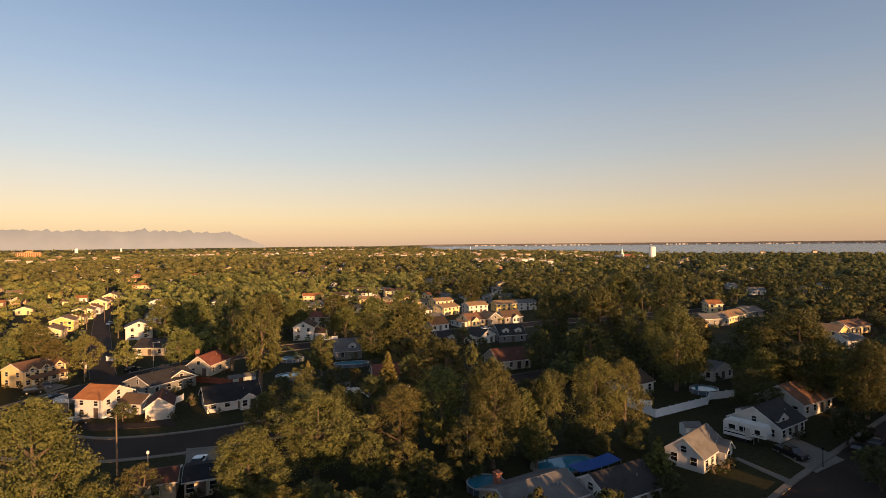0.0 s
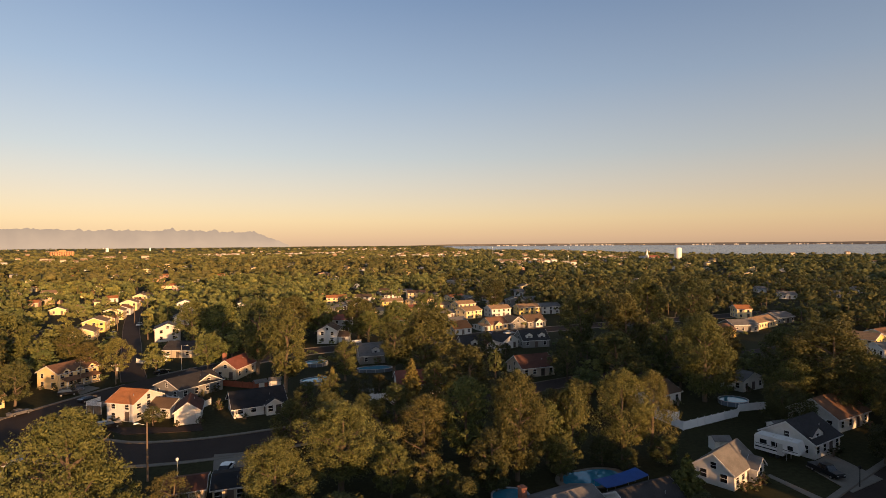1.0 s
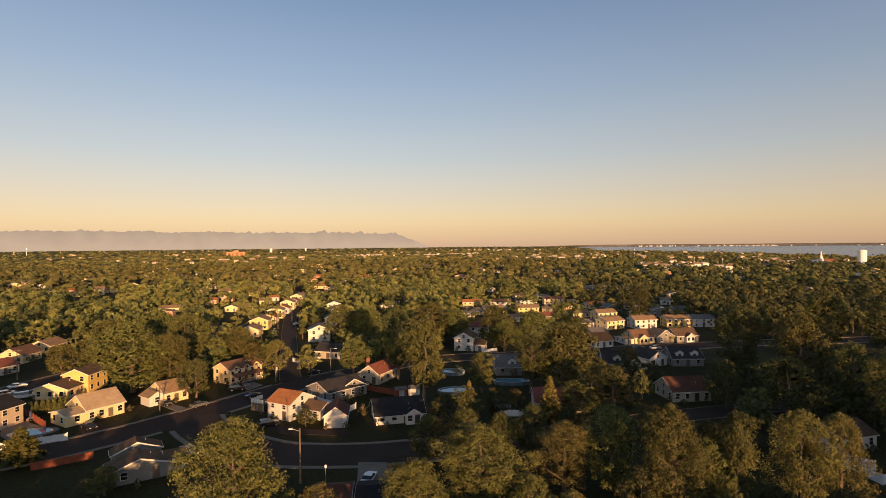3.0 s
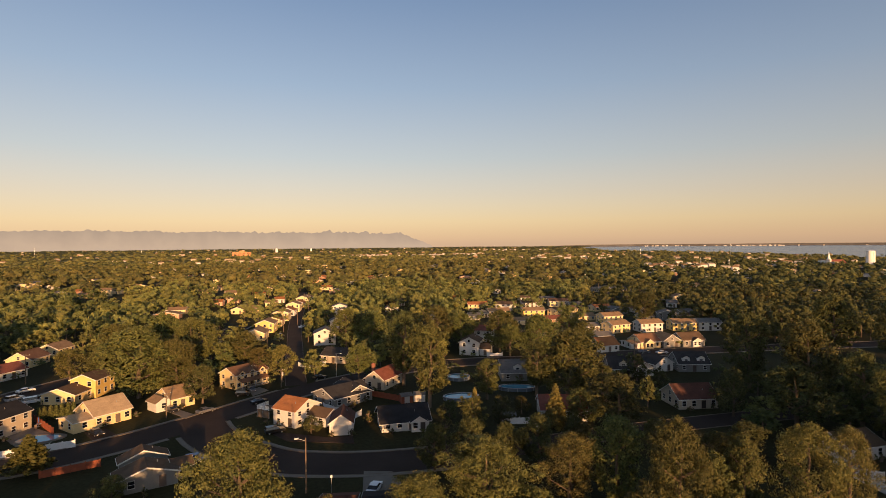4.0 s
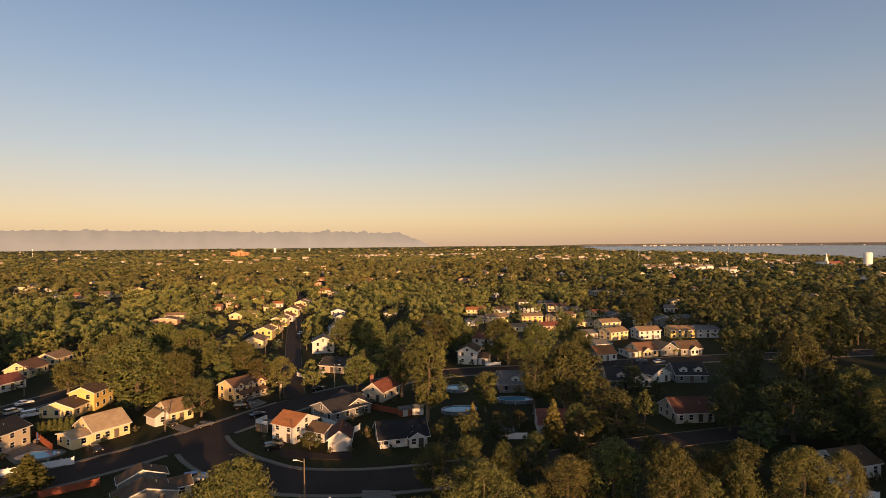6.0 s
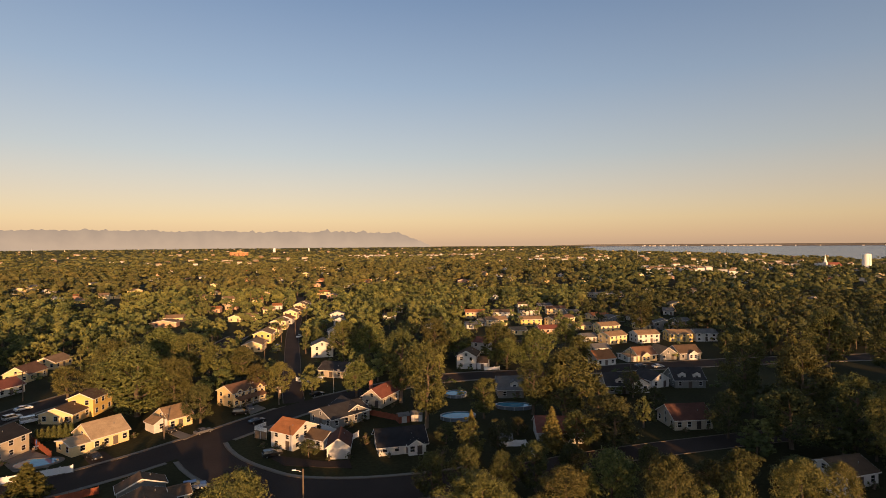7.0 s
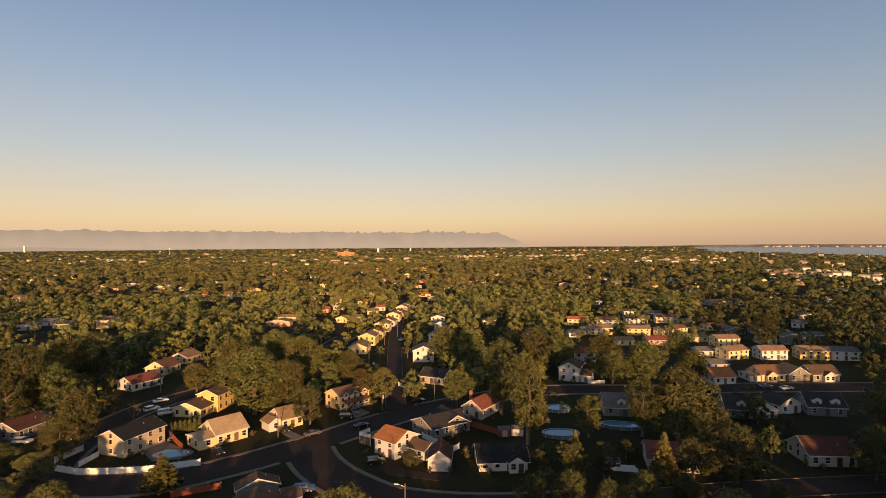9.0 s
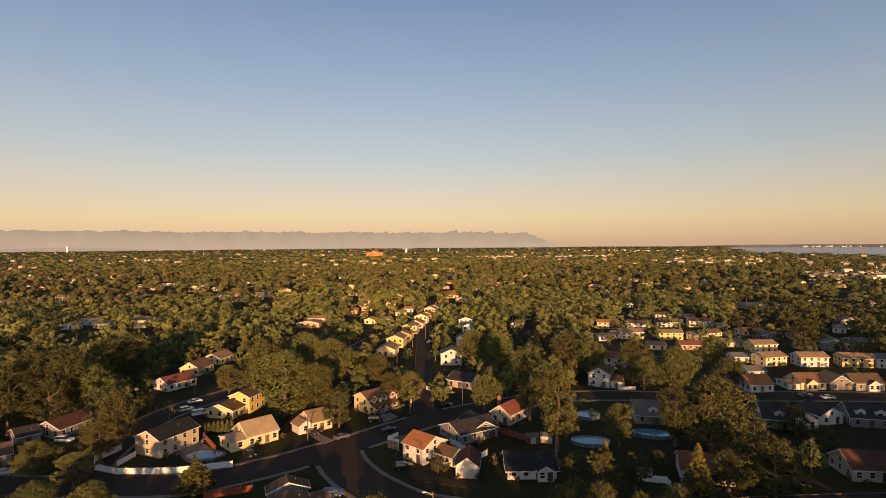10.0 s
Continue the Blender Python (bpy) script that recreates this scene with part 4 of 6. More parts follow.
house(79.8, 231.0, 12, 4.3, 8.0, 2.2, 0.5, 'white', 'tan', 'white flat-roofed garage between bungalows', 'x', group='houses of the sunlit block')
house(64.5, 427.2, 10, 9.7, 8.0, 2.5, 1.4, 'white', 'umber', 'small white house in a packed block', 'x', group='houses of the sunlit block')
house(80.0, 418.1, 10, 10.2, 8.0, 2.5, 1.4, 'grey', 'grey', 'small grey house in a packed block', 'x', group='houses of the sunlit block')
house(90.9, 376.4, 11, 9.0, 8.0, 2.5, 1.4, 'grey', 'grey', 'small grey house in a packed block', 'x', group='houses of the sunlit block')
house(25.2, 332.6, 11, 5.2, 8.0, 2.5, 1.4, 'white', 'grey', 'small white house in a packed block', 'x', group='houses of the sunlit block')
house(116.6, 313.4, 11, 7.5, 8.0, 2.5, 1.4, 'cream', 'tan', 'small cream house in a packed block', 'x', group='houses of the sunlit block')
house(75.4, 277.2, 11, 7.1, 8.0, 2.5, 1.4, 'white', 'grey', 'small white house in a packed block', 'x', group='houses of the sunlit block')
house(147.2, 331.6, 11, 8.7, 8.0, 2.5, 1.4, 'grey', 'grey', 'small grey house in a packed block', 'x', group='houses of the sunlit block')
house(72.6, 248.7, 12, 7.7, 8.0, 2.5, 1.4, 'white', 'grey', 'small white house in a packed block', 'x', group='houses of the sunlit block')
house(17.6, 321.8, 11, 6.3, 8.0, 2.5, 1.4, 'white', 'grey', 'small white house in a packed block', 'x', group='houses of the sunlit block')
house(125.3, 348.0, 11, 7.5, 8.0, 2.5, 1.4, 'white', 'umber', 'small white house in a packed block', 'y', group='houses of the sunlit block')
# the sunlit row and the houses across from it
for i, (wall, roof) in enumerate((('cream', 'tan'), ('yellow', 'tan'), ('cream', 'orange'), ('cream', 'tan'), ('white', 'orange'), ('cream', 'tan'), ('yellow', 'orange'), ('cream', 'tan'), ('white', 'tan'))):
    house(-89.6 + -2.53 * i, 259.6 + 22.06 * i, 7, 9.0, 11.0, 3.4 + 1.4 * (i % 2), 1.8, wall, roof, 'cream house with a pale roof in a sunlit row', 'y', group='houses of the sunlit row', storeys=1 + i % 2)
house(-58.0, 293.3, 11, 6.7, 8.0, 4.1, 1.6, 'white', 'grey', 'white house in the shade of the row', 'y', storeys=2, group='houses of the sunlit block')
house(-62.7, 334.1, 11, 7.0, 8.0, 4.1, 1.6, 'white', 'grey', 'white house in the shade of the row', 'y', storeys=2, group='houses of the sunlit block')
house(-69.7, 363.4, 10, 9.1, 8.0, 4.1, 1.6, 'white', 'grey', 'white house in the shade of the row', 'y', storeys=2, group='houses of the sunlit block')
house(-222.6, 505.0, 9, 8.0, 8.0, 2.9, 1.5, 'cream', 'tan', 'small cream house among trees', 'x', group='houses of the sunlit block', faces='fl', n_front=2)
house(-229.4, 551.4, 9, 8.7, 8.0, 2.9, 1.5, 'cream', 'orange', 'small cream house among trees', 'y', group='houses of the sunlit block', faces='fl', n_front=2)
house(-170.7, 408.3, 10, 9.1, 8.0, 2.9, 1.5, 'salmon', 'orange', 'small salmon house among trees', 'x', group='houses of the sunlit block', faces='fl', n_front=2)
house(-165.3, 427.7, 10, 8.5, 8.0, 2.9, 1.5, 'salmon', 'orange', 'small salmon house among trees', 'y', group='houses of the sunlit block', faces='fl', n_front=2)
house(-136.2, 359.0, 10, 7.9, 8.0, 2.9, 1.5, 'cream', 'tan', 'small cream house among trees', 'y', group='houses of the sunlit block', faces='fl', n_front=2)
house(-127.9, 365.9, 10, 7.2, 8.0, 2.9, 1.5, 'cream', 'tan', 'small cream house among trees', 'x', group='houses of the sunlit block', faces='fl', n_front=2)
house(-159.1, 470.6, 10, 8.2, 8.0, 2.9, 1.5, 'cream', 'orange', 'small cream house among trees', 'x', group='houses of the sunlit block', faces='fl', n_front=2)
house(-173.2, 535.7, 9, 8.2, 8.0, 2.9, 1.5, 'cream', 'tan', 'small cream house among trees', 'y', group='houses of the sunlit block', faces='fl', n_front=2)
house(-226.8, 760.1, 7, 10.0, 8.0, 2.9, 1.5, 'white', 'tan', 'small white house among trees', 'x', group='houses of the sunlit block', faces='fl', n_front=2)
house(-187.0, 691.4, 8, 9.0, 8.0, 2.9, 1.5, 'cream', 'tan', 'small cream house among trees', 'x', group='houses of the sunlit block', faces='fl', n_front=2)
house(-151.9, 651.5, 8, 13.9, 8.0, 2.9, 1.5, 'salmon', 'orange', 'small salmon house among trees', 'y', group='houses of the sunlit block', faces='fl', n_front=2)
house(-117.6, 544.6, 9, 12.7, 8.0, 2.9, 1.5, 'cream', 'orange', 'small cream house among trees', 'x', group='houses of the sunlit block', faces='fl', n_front=2)
house(-101.7, 509.1, 9, 10.7, 8.0, 2.9, 1.5, 'salmon', 'grey', 'small salmon house among trees', 'y', group='houses of the sunlit block', faces='fl', n_front=2)
house(-108.1, 633.7, 8, 10.6, 8.0, 2.9, 1.5, 'white', 'grey', 'small white house among trees', 'x', group='houses of the sunlit block', faces='fl', n_front=2)
house(-127.8, 402.3, 10, 7.9, 8.0, 2.9, 1.5, 'cream', 'tan', 'small cream house among trees', 'x', group='houses of the sunlit block', faces='fl', n_front=2)
house(-128.8, 426.6, 10, 7.4, 8.0, 2.9, 1.5, 'white', 'orange', 'small white house among trees', 'x', group='houses of the sunlit block', faces='fl', n_front=2)
house(-171.9, 336.8, 11, 15.3, 8.0, 2.9, 1.5, 'salmon', 'tan', 'small salmon house among trees', 'y', group='houses of the sunlit block', faces='fl', n_front=2)
house(-177.0, 359.7, 10, 12.2, 8.0, 2.9, 1.5, 'cream', 'tan', 'small cream house among trees', 'x', group='houses of the sunlit block', faces='fl', n_front=2)
house(-314.6, 479.1, 9, 13.7, 8.0, 2.9, 1.5, 'yellow', 'tan', 'small yellow house among trees', 'x', group='houses of the sunlit block', faces='fl', n_front=2)
house(-315.4, 518.9, 9, 13.5, 8.0, 2.9, 1.5, 'cream', 'tan', 'small cream house among trees', 'x', group='houses of the sunlit block', faces='fl', n_front=2)
house(-301.1, 334.2, 10, 16.7, 8.0, 2.9, 1.5, 'salmon', 'red', 'small salmon house among trees', 'x', group='houses of the sunlit block', faces='fl', n_front=2)
house(-331.3, 317.6, 10, 10.6, 8.0, 2.9, 1.5, 'white', 'grey', 'small white house among trees', 'x', group='houses of the sunlit block', faces='fl', n_front=2)
house(-326.7, 298.1, 11, 10.1, 8.0, 2.9, 1.5, 'white', 'grey', 'small white house among trees', 'y', group='houses of the sunlit block', faces='fl', n_front=2)
house(-310.2, 308.5, 11, 10.2, 8.0, 2.9, 1.5, 'grey', 'grey', 'small grey house among trees', 'x', group='houses of the sunlit block', faces='fl', n_front=2)
house(-552.9, 611.0, 8, 23.7, 8.0, 2.9, 1.5, 'cream', 'tan', 'small cream house among trees', 'y', group='houses of the sunlit block', faces='fl', n_front=2)
house(-539.8, 641.8, 8, 24.5, 8.0, 2.9, 1.5, 'white', 'grey', 'small white house among trees', 'y', group='houses of the sunlit block', faces='fl', n_front=2)
house(29.4, 703.6, 8, 15.1, 8.0, 2.9, 1.5, 'salmon', 'red', 'small salmon house among trees', 'y', group='houses of the sunlit block', faces='fl', n_front=2)
house(37.0, 619.3, 9, 8.4, 8.0, 2.9, 1.5, 'white', 'umber', 'small white house among trees', 'y', group='houses of the sunlit block', faces='fl', n_front=2)
house(-34.8, 362.3, 11, 8.1, 8.0, 2.9, 1.5, 'white', 'grey', 'small white house among trees', 'y', group='houses of the sunlit block', faces='fl', n_front=2)
house(-6.3, 324.6, 11, 5.2, 8.0, 2.9, 1.5, 'white', 'grey', 'small white house among trees', 'y', group='houses of the sunlit block', faces='fl', n_front=2)
house(-31.8, 400.7, 10, 5.7, 8.0, 2.9, 1.5, 'white', 'grey', 'small white house among trees', 'y', group='houses of the sunlit block', faces='fl', n_front=2)
house(48.1, 488.6, 10, 5.7, 8.0, 2.9, 1.5, 'white', 'umber', 'small white house among trees', 'y', group='houses of the sunlit block', faces='fl', n_front=2)
# the street beyond the yellow house
house(-151.0, 183.6, 74, 12.1, 9.0, 2.8, 2.0, 'white', 'red', 'white house with a sunlit red roof', 'x')
house(-158.3, 205.9, 95, 11.0, 9.0, 3.0, 2.6, 'cream', 'brown', 'cream house with a brown roof', 'x')
house(-162.8, 227.0, 90, 10.5, 9.0, 2.8, 2.0, 'cream', 'tan', 'cream house with a tan roof', 'x')
house(-147.2, 132.2, 89, 10.3, 9.0, 2.8, 2.0, 'grey', 'maroon', 'grey house with a dull red roof in shade', 'x', n_front=4)
house(-157.0, 148.3, 79, 8.9, 9.0, 2.8, 1.8, 'beige', 'umber', 'beige house with a dark roof', 'x')
house(-151.3, 123.7, 64, 5.4, 8.0, 2.6, 1.6, 'grey', 'charcoal', 'low grey house under trees', 'x')
house(-143.6, 110.5, 55, 5.0, 9.0, 2.8, 1.8, 'grey', 'umber', 'grey house at the end of the street', 'x')
house(-164.8, 161.4, 66, 5.0, 8.0, 2.6, 1.6, 'salmon', 'brown', 'small brick-red house among trees', 'x')
# houses at the near side
cape_near = house(68.6, 72.3, 26, 9.2, 6.4, 2.6, 2.5, 'white', 'grey', 'white cape house with a grey roof', 'x', n_front=4)
block(cape_near, 2.6, -3.8, 3.2, 1.4, 2.5, 1.3, 'y', 'white', 'grey', faces='f', n_front=1, front_door=False)
trailer_house = house(92.5, 79.7, 17, 9.8, 9.5, 2.8, 2.8, 'white', 'charcoal', 'white cape house with a charcoal roof behind a trailer', 'x', n_front=4)
dormer(trailer_house, -2.2, -4.0, 4.4, 3.4, 2.9, 1.0, 1.3, 'white', 'charcoal')
house(111.0, 89.4, 14, 12.5, 10.0, 2.9, 3.0, 'white', 'brown', 'white house with a brown sunlit roof', 'x', n_front=4)
house(84.5, 113.2, 16, 9.5, 8.5, 2.8, 2.0, 'white', 'umber', 'white bungalow with a dark brown roof', 'x')
house(114.8, 118.8, 14, 9.0, 9.0, 2.8, 1.8, 'white', 'grey', 'pale house between trees', 'y')
house(222.1, 230.2, -21, 7.2, 9.0, 4.6, 1.7, 'cream', 'orange', 'cream two-storey house between trees', 'x', storeys=2)
house(204.4, 201.6, 21, 19.1, 9.0, 3.0, 1.8, 'cream', 'tan', 'cream house with a tan roof', 'x')
house(225.0, 210.9, 9, 12.2, 9.0, 3.0, 1.8, 'grey', 'grey', 'grey house with a grey roof', 'x')
house(168.8, 185.6, 11, 8.5, 9.0, 3.2, 1.8, 'yellow', 'brown', 'yellow house with a brown roof', 'x')
house(187.5, 194.9, -5, 12.1, 9.0, 3.2, 1.8, 'grey', 'grey', 'grey house in the shade of trees', 'x')
house(196.8, 146.8, 20, 10.6, 9.0, 4.6, 1.8, 'yellow', 'tan', 'yellow house with a tan roof', 'y', storeys=2)
house(222.6, 158.8, 11, 15.5, 9.0, 3.2, 1.8, 'cream', 'brown', 'cream house with a brown roof', 'x')
house(192.8, 136.8, -20, 6.6, 9.0, 2.8, 1.8, 'white', 'grey', 'low white house with a grey roof', 'x')
house(323.6, 297.0, -23, 9.7, 9.0, 3.0, 1.7, 'white', 'grey', 'small white house among trees', 'x')
house(361.3, 290.4, -23, 8.3, 9.0, 3.0, 1.7, 'white', 'grey', 'small white house among trees', 'x')
house(406.4, 312.3, -24, 5.7, 9.0, 3.0, 1.7, 'white', 'grey', 'small white house among trees', 'x')
house(343.9, 339.5, -24, 5.9, 9.0, 3.0, 1.7, 'white', 'grey', 'small white house among trees', 'x')
house(158.7, 376.1, -23, 6.7, 9.0, 3.0, 1.7, 'white', 'grey', 'small white house among trees', 'x')
house(34.4, 65.3, 14, 12.0, 9.0, 2.7, 1.7, 'tan', 'grey', 'tan house with a low grey roof', 'x', n_front=4, chimney=(-3.6, 3.4))
house(46.9, 63.8, 12, 9.7, 8.0, 2.8, 2.2, 'white', 'charcoal', 'white house with a charcoal roof beside a pool', 'x', n_front=4)
cottage_near = house(-10.9, 87.9, 4, 4.8, 7.0, 2.6, 0.8, 'tan', 'black', 'tan cottage with a low black roof at the street', 'x', n_front=3)
block(cottage_near, -6.4, 0.6, 5.6, 6.0, 2.5, 0.9, 'x', 'tan', 'maroon', faces='fl', front_door=False)
grey_gable = house(-60.4, 108.0, 34, 8.5, 3.6, 2.6, 1.7, 'grey', 'umber', 'grey gabled house with two small windows', 'y', n_front=2, front_door=False, faces='fl')
brown_gable = house(-56.0, 100.9, 34, 10.2, 5.4, 2.5, 1.6, 'grey', 'umber', 'grey house with a low brown gabled roof', 'y', n_front=2)
block(brown_gable, 6.2, 1.5, 3.4, 5.0, 2.4, 0.8, 'x', 'tan', 'umber', faces='fr', front_door=False)

# ---- trees that stand out ----
tree('oak', -90.0, 159.4, 21.7, 13.4, 'trees of the gardens')
tree('oak', -80.6, 162.5, 17.4, 9.0, 'trees of the gardens')
tree('maple', -89.4, 192.0, 19.8, 11.0, 'trees of the gardens')
tree('oak', -110.6, 176.0, 11.6, 7.2, 'trees of the gardens')
tree('locust', -122.9, 177.2, 11.5, 7.1, 'trees of the gardens')
tree('maple', -113.8, 186.9, 18.4, 9.5, 'trees of the gardens')
tree('oak', -102.9, 197.7, 21.1, 10.2, 'trees of the gardens')
tree('linden', -76.5, 186.8, 12.0, 4.6, 'trees of the gardens')
tree('dark_maple', -68.5, 153.0, 11.4, 5.2, 'trees of the gardens')
tree('maple', -71.8, 195.6, 14.2, 7.3, 'trees of the gardens')
tree('locust', -61.3, 179.2, 11.2, 5.5, 'trees of the gardens')
tree('locust', -52.9, 176.7, 12.5, 5.6, 'trees of the gardens')
tree('maple', -28.0, 177.8, 12.3, 6.7, 'trees of the gardens')
tree('plane', -12.8, 171.1, 24.0, 7.8, 'trees of the gardens')
tree('linden', -4.1, 147.3, 24.0, 7.9, 'trees of the gardens')
tree('maple', -30.9, 231.6, 16.9, 9.7, 'trees of the gardens')
tree('maple', -43.4, 239.9, 17.0, 9.1, 'trees of the gardens')
tree('linden', 12.3, 154.9, 12.0, 5.1, 'trees of the gardens')
tree('oak', 35.9, 155.9, 20.5, 11.2, 'trees of the gardens')
tree('plane', 27.0, 158.0, 16.5, 6.6, 'trees of the gardens')
tree('dark_maple', 42.2, 131.2, 13.2, 8.2, 'trees of the gardens')
tree('dark_maple', 33.5, 132.0, 9.4, 5.8, 'trees of the gardens')
tree('linden', 6.6, 123.4, 10.5, 4.6, 'trees of the gardens')
tree('thin', 0.0, 119.4, 6.3, 2.7, 'trees of the gardens')
tree('plane', 13.5, 127.7, 8.8, 4.0, 'trees of the gardens')
tree('maple', 23.2, 223.6, 17.7, 9.3, 'trees of the gardens')
tree('oak', 37.7, 218.2, 16.5, 10.2, 'trees of the gardens')
tree('maple', 26.4, 215.9, 12.7, 7.9, 'trees of the gardens')
tree('maple', 57.1, 222.3, 12.7, 7.9, 'trees of the gardens')
tree('plane', 112.7, 302.7, 17.6, 8.7, 'trees of the gardens')
tree('maple', 57.7, 249.6, 16.3, 8.0, 'trees of the gardens')
tree('maple', 7.7, 234.3, 15.3, 8.3, 'trees of the gardens')
tree('maple', -2.7, 237.3, 18.1, 9.3, 'trees of the gardens')
tree('thin', 125.8, 285.6, 11.2, 4.9, 'trees of the gardens')
tree('dark_maple', 64.3, 162.0, 7.1, 4.4, 'trees of the gardens')
tree('dark_maple', 62.3, 174.4, 8.9, 4.2, 'trees of the gardens')
tree('dark_maple', 46.4, 158.1, 9.7, 5.5, 'trees of the gardens')
tree('dark_maple', 1.1, 135.7, 5.5, 3.1, 'trees of the gardens')
tree('dark_maple', 20.2, 141.5, 4.8, 3.0, 'trees of the gardens')
tree('bush', -19.1, 135.8, 3.0, 1.7, 'trees of the gardens')
tree('maple', -119.3, 122.5, 16.7, 7.8, 'trees of the gardens')
tree('locust', -118.5, 116.9, 10.6, 6.6, 'trees of the gardens')
tree('thin', -124.9, 149.1, 6.1, 3.2, 'trees of the gardens')
tree('maple', -123.8, 103.8, 9.6, 6.0, 'trees of the gardens')
tree('locust', -110.8, 102.1, 8.4, 5.2, 'trees of the gardens')
tree('oak', -92.5, 89.6, 8.9, 5.5, 'trees of the gardens')
tree('dark_maple', -100.0, 83.7, 10.5, 6.5, 'trees of the gardens')
tree('plane', -155.5, 141.0, 23.8, 7.8, 'trees of the gardens')
tree('plane', -163.5, 136.5, 22.9, 8.8, 'trees of the gardens')
tree('plane', -161.2, 126.8, 21.6, 8.5, 'trees of the gardens')
tree('oak', -153.4, 147.2, 17.6, 9.3, 'trees of the gardens')
tree('plane', -153.4, 133.4, 15.7, 8.0, 'trees of the gardens')
tree('locust', -134.1, 151.3, 6.5, 3.6, 'trees of the gardens')
tree('plane', -165.3, 121.2, 21.0, 9.4, 'trees of the gardens')
tree('oak', -176.2, 174.1, 19.6, 10.3, 'trees of the gardens')
tree('plane', -172.1, 183.5, 20.4, 9.4, 'trees of the gardens')
tree('oak', -28.3, 74.5, 19.4, 8.8, 'trees of the gardens')
tree('maple', 6.0, 84.5, 14.6, 8.6, 'trees of the gardens')
tree('maple', -3.5, 76.0, 12.5, 6.4, 'trees of the gardens')
tree('maple', 13.1, 77.9, 9.6, 4.0, 'trees of the gardens')
tree('locust', 21.2, 91.5, 12.6, 6.6, 'trees of the gardens')
tree('linden', 20.5, 73.0, 7.4, 3.3, 'trees of the gardens')
tree('maple', -4.6, 79.5, 8.6, 4.3, 'trees of the gardens')
tree('oak', 29.5, 92.5, 15.2, 6.4, 'trees of the gardens')
tree('oak', 34.6, 80.4, 18.8, 6.6, 'trees of the gardens')
tree('linden', 42.3, 85.1, 11.5, 4.4, 'trees of the gardens')
tree('maple', 47.2, 85.0, 14.2, 4.2, 'trees of the gardens')
tree('locust', 56.5, 83.4, 16.6, 6.6, 'trees of the gardens')
tree('locust', 62.5, 83.5, 16.0, 5.4, 'trees of the gardens')
tree('oak', 4.9, 67.7, 7.4, 4.3, 'trees of the gardens')
tree('maple', -0.6, 68.1, 7.4, 4.0, 'trees of the gardens')
tree('maple', 10.3, 64.5, 7.0, 3.4, 'trees of the gardens')
tree('locust', 18.5, 74.6, 8.4, 3.7, 'trees of the gardens')
tree('plane', 14.9, 65.8, 6.7, 3.3, 'trees of the gardens')
tree('plane', 28.8, 77.3, 10.3, 4.1, 'trees of the gardens')
tree('linden', 41.3, 77.7, 8.7, 3.4, 'trees of the gardens')
tree('dark_maple', 21.8, 68.2, 7.1, 3.3, 'trees of the gardens')
tree('thin', -17.4, 77.9, 8.5, 4.0, 'trees of the gardens')
tree('maple', -20.7, 70.7, 9.5, 4.7, 'trees of the gardens')
tree('maple', -4.6, 68.0, 6.7, 3.4, 'trees of the gardens')
tree('plane', 91.2, 161.3, 24.0, 8.3, 'trees of the gardens')
tree('oak', 97.5, 144.9, 24.0, 10.0, 'trees of the gardens')
tree('plane', 99.4, 128.4, 18.7, 6.5, 'trees of the gardens')
tree('oak', 96.2, 109.3, 22.4, 9.0, 'trees of the gardens')
tree('plane', 104.8, 112.0, 18.0, 5.5, 'trees of the gardens')
tree('dark_maple', 85.0, 130.0, 15.0, 9.6, 'trees of the gardens')
tree('dark_maple', 73.5, 137.5, 12.8, 5.6, 'trees of the gardens')
tree('oak', 119.7, 95.8, 21.4, 13.3, 'trees of the gardens')
tree('maple', 108.2, 94.9, 13.2, 6.1, 'trees of the gardens')
tree('plane', 114.6, 104.0, 18.6, 7.5, 'trees of the gardens')
tree('oak', 121.8, 90.2, 14.7, 7.4, 'trees of the gardens')
tree('dark_maple', 98.8, 89.2, 9.9, 6.1, 'trees of the gardens')
tree('oak', 118.3, 78.6, 17.1, 6.9, 'trees of the gardens')
tree('dark_maple', 113.5, 89.3, 10.2, 6.3, 'trees of the gardens')
tree('dark_maple', 52.7, 59.0, 5.1, 3.2, 'trees of the gardens')
tree('dark_maple', 99.4, 68.9, 7.0, 4.1, 'trees of the gardens')
tree('dark_maple', 86.2, 54.2, 6.8, 4.2, 'trees of the gardens')
tree('dark_maple', 51.4, 82.1, 5.3, 3.3, 'trees of the gardens')
tree('dark_maple', 29.2, 77.2, 6.7, 3.6, 'trees of the gardens')
tree('dark_maple', 42.4, 79.8, 5.3, 3.1, 'trees of the gardens')
tree('dark_maple', 61.9, 78.6, 5.3, 3.2, 'trees of the gardens')
tree('dark_maple', 54.2, 78.4, 4.2, 2.6, 'trees of the gardens')
tree('dark_maple', 56.2, 68.2, 4.3, 2.3, 'trees of the gardens')
tree('plane', 163.3, 194.1, 24.0, 9.6, 'trees of the gardens')
tree('oak', 155.4, 215.5, 24.0, 11.2, 'trees of the gardens')
tree('spruce', 27.1, 131.6, 10.5, 3.5)
tree('pine', -81.7, 106.0, 8.0, 4.4)
tree('pine', 53.7, 63.1, 9.0, 3.0)
tree('spruce', 7.5, 134.3, 9.0, 2.3)
tree('arborvitae', -103.8, 138.2, 4.0, 0.8, 'arborvitae hedge row')
tree('arborvitae', -102.9, 139.0, 4.0, 0.8, 'arborvitae hedge row')
tree('arborvitae', -102.0, 139.9, 4.0, 0.8, 'arborvitae hedge row')
tree('arborvitae', -101.1, 140.7, 4.0, 0.8, 'arborvitae hedge row')
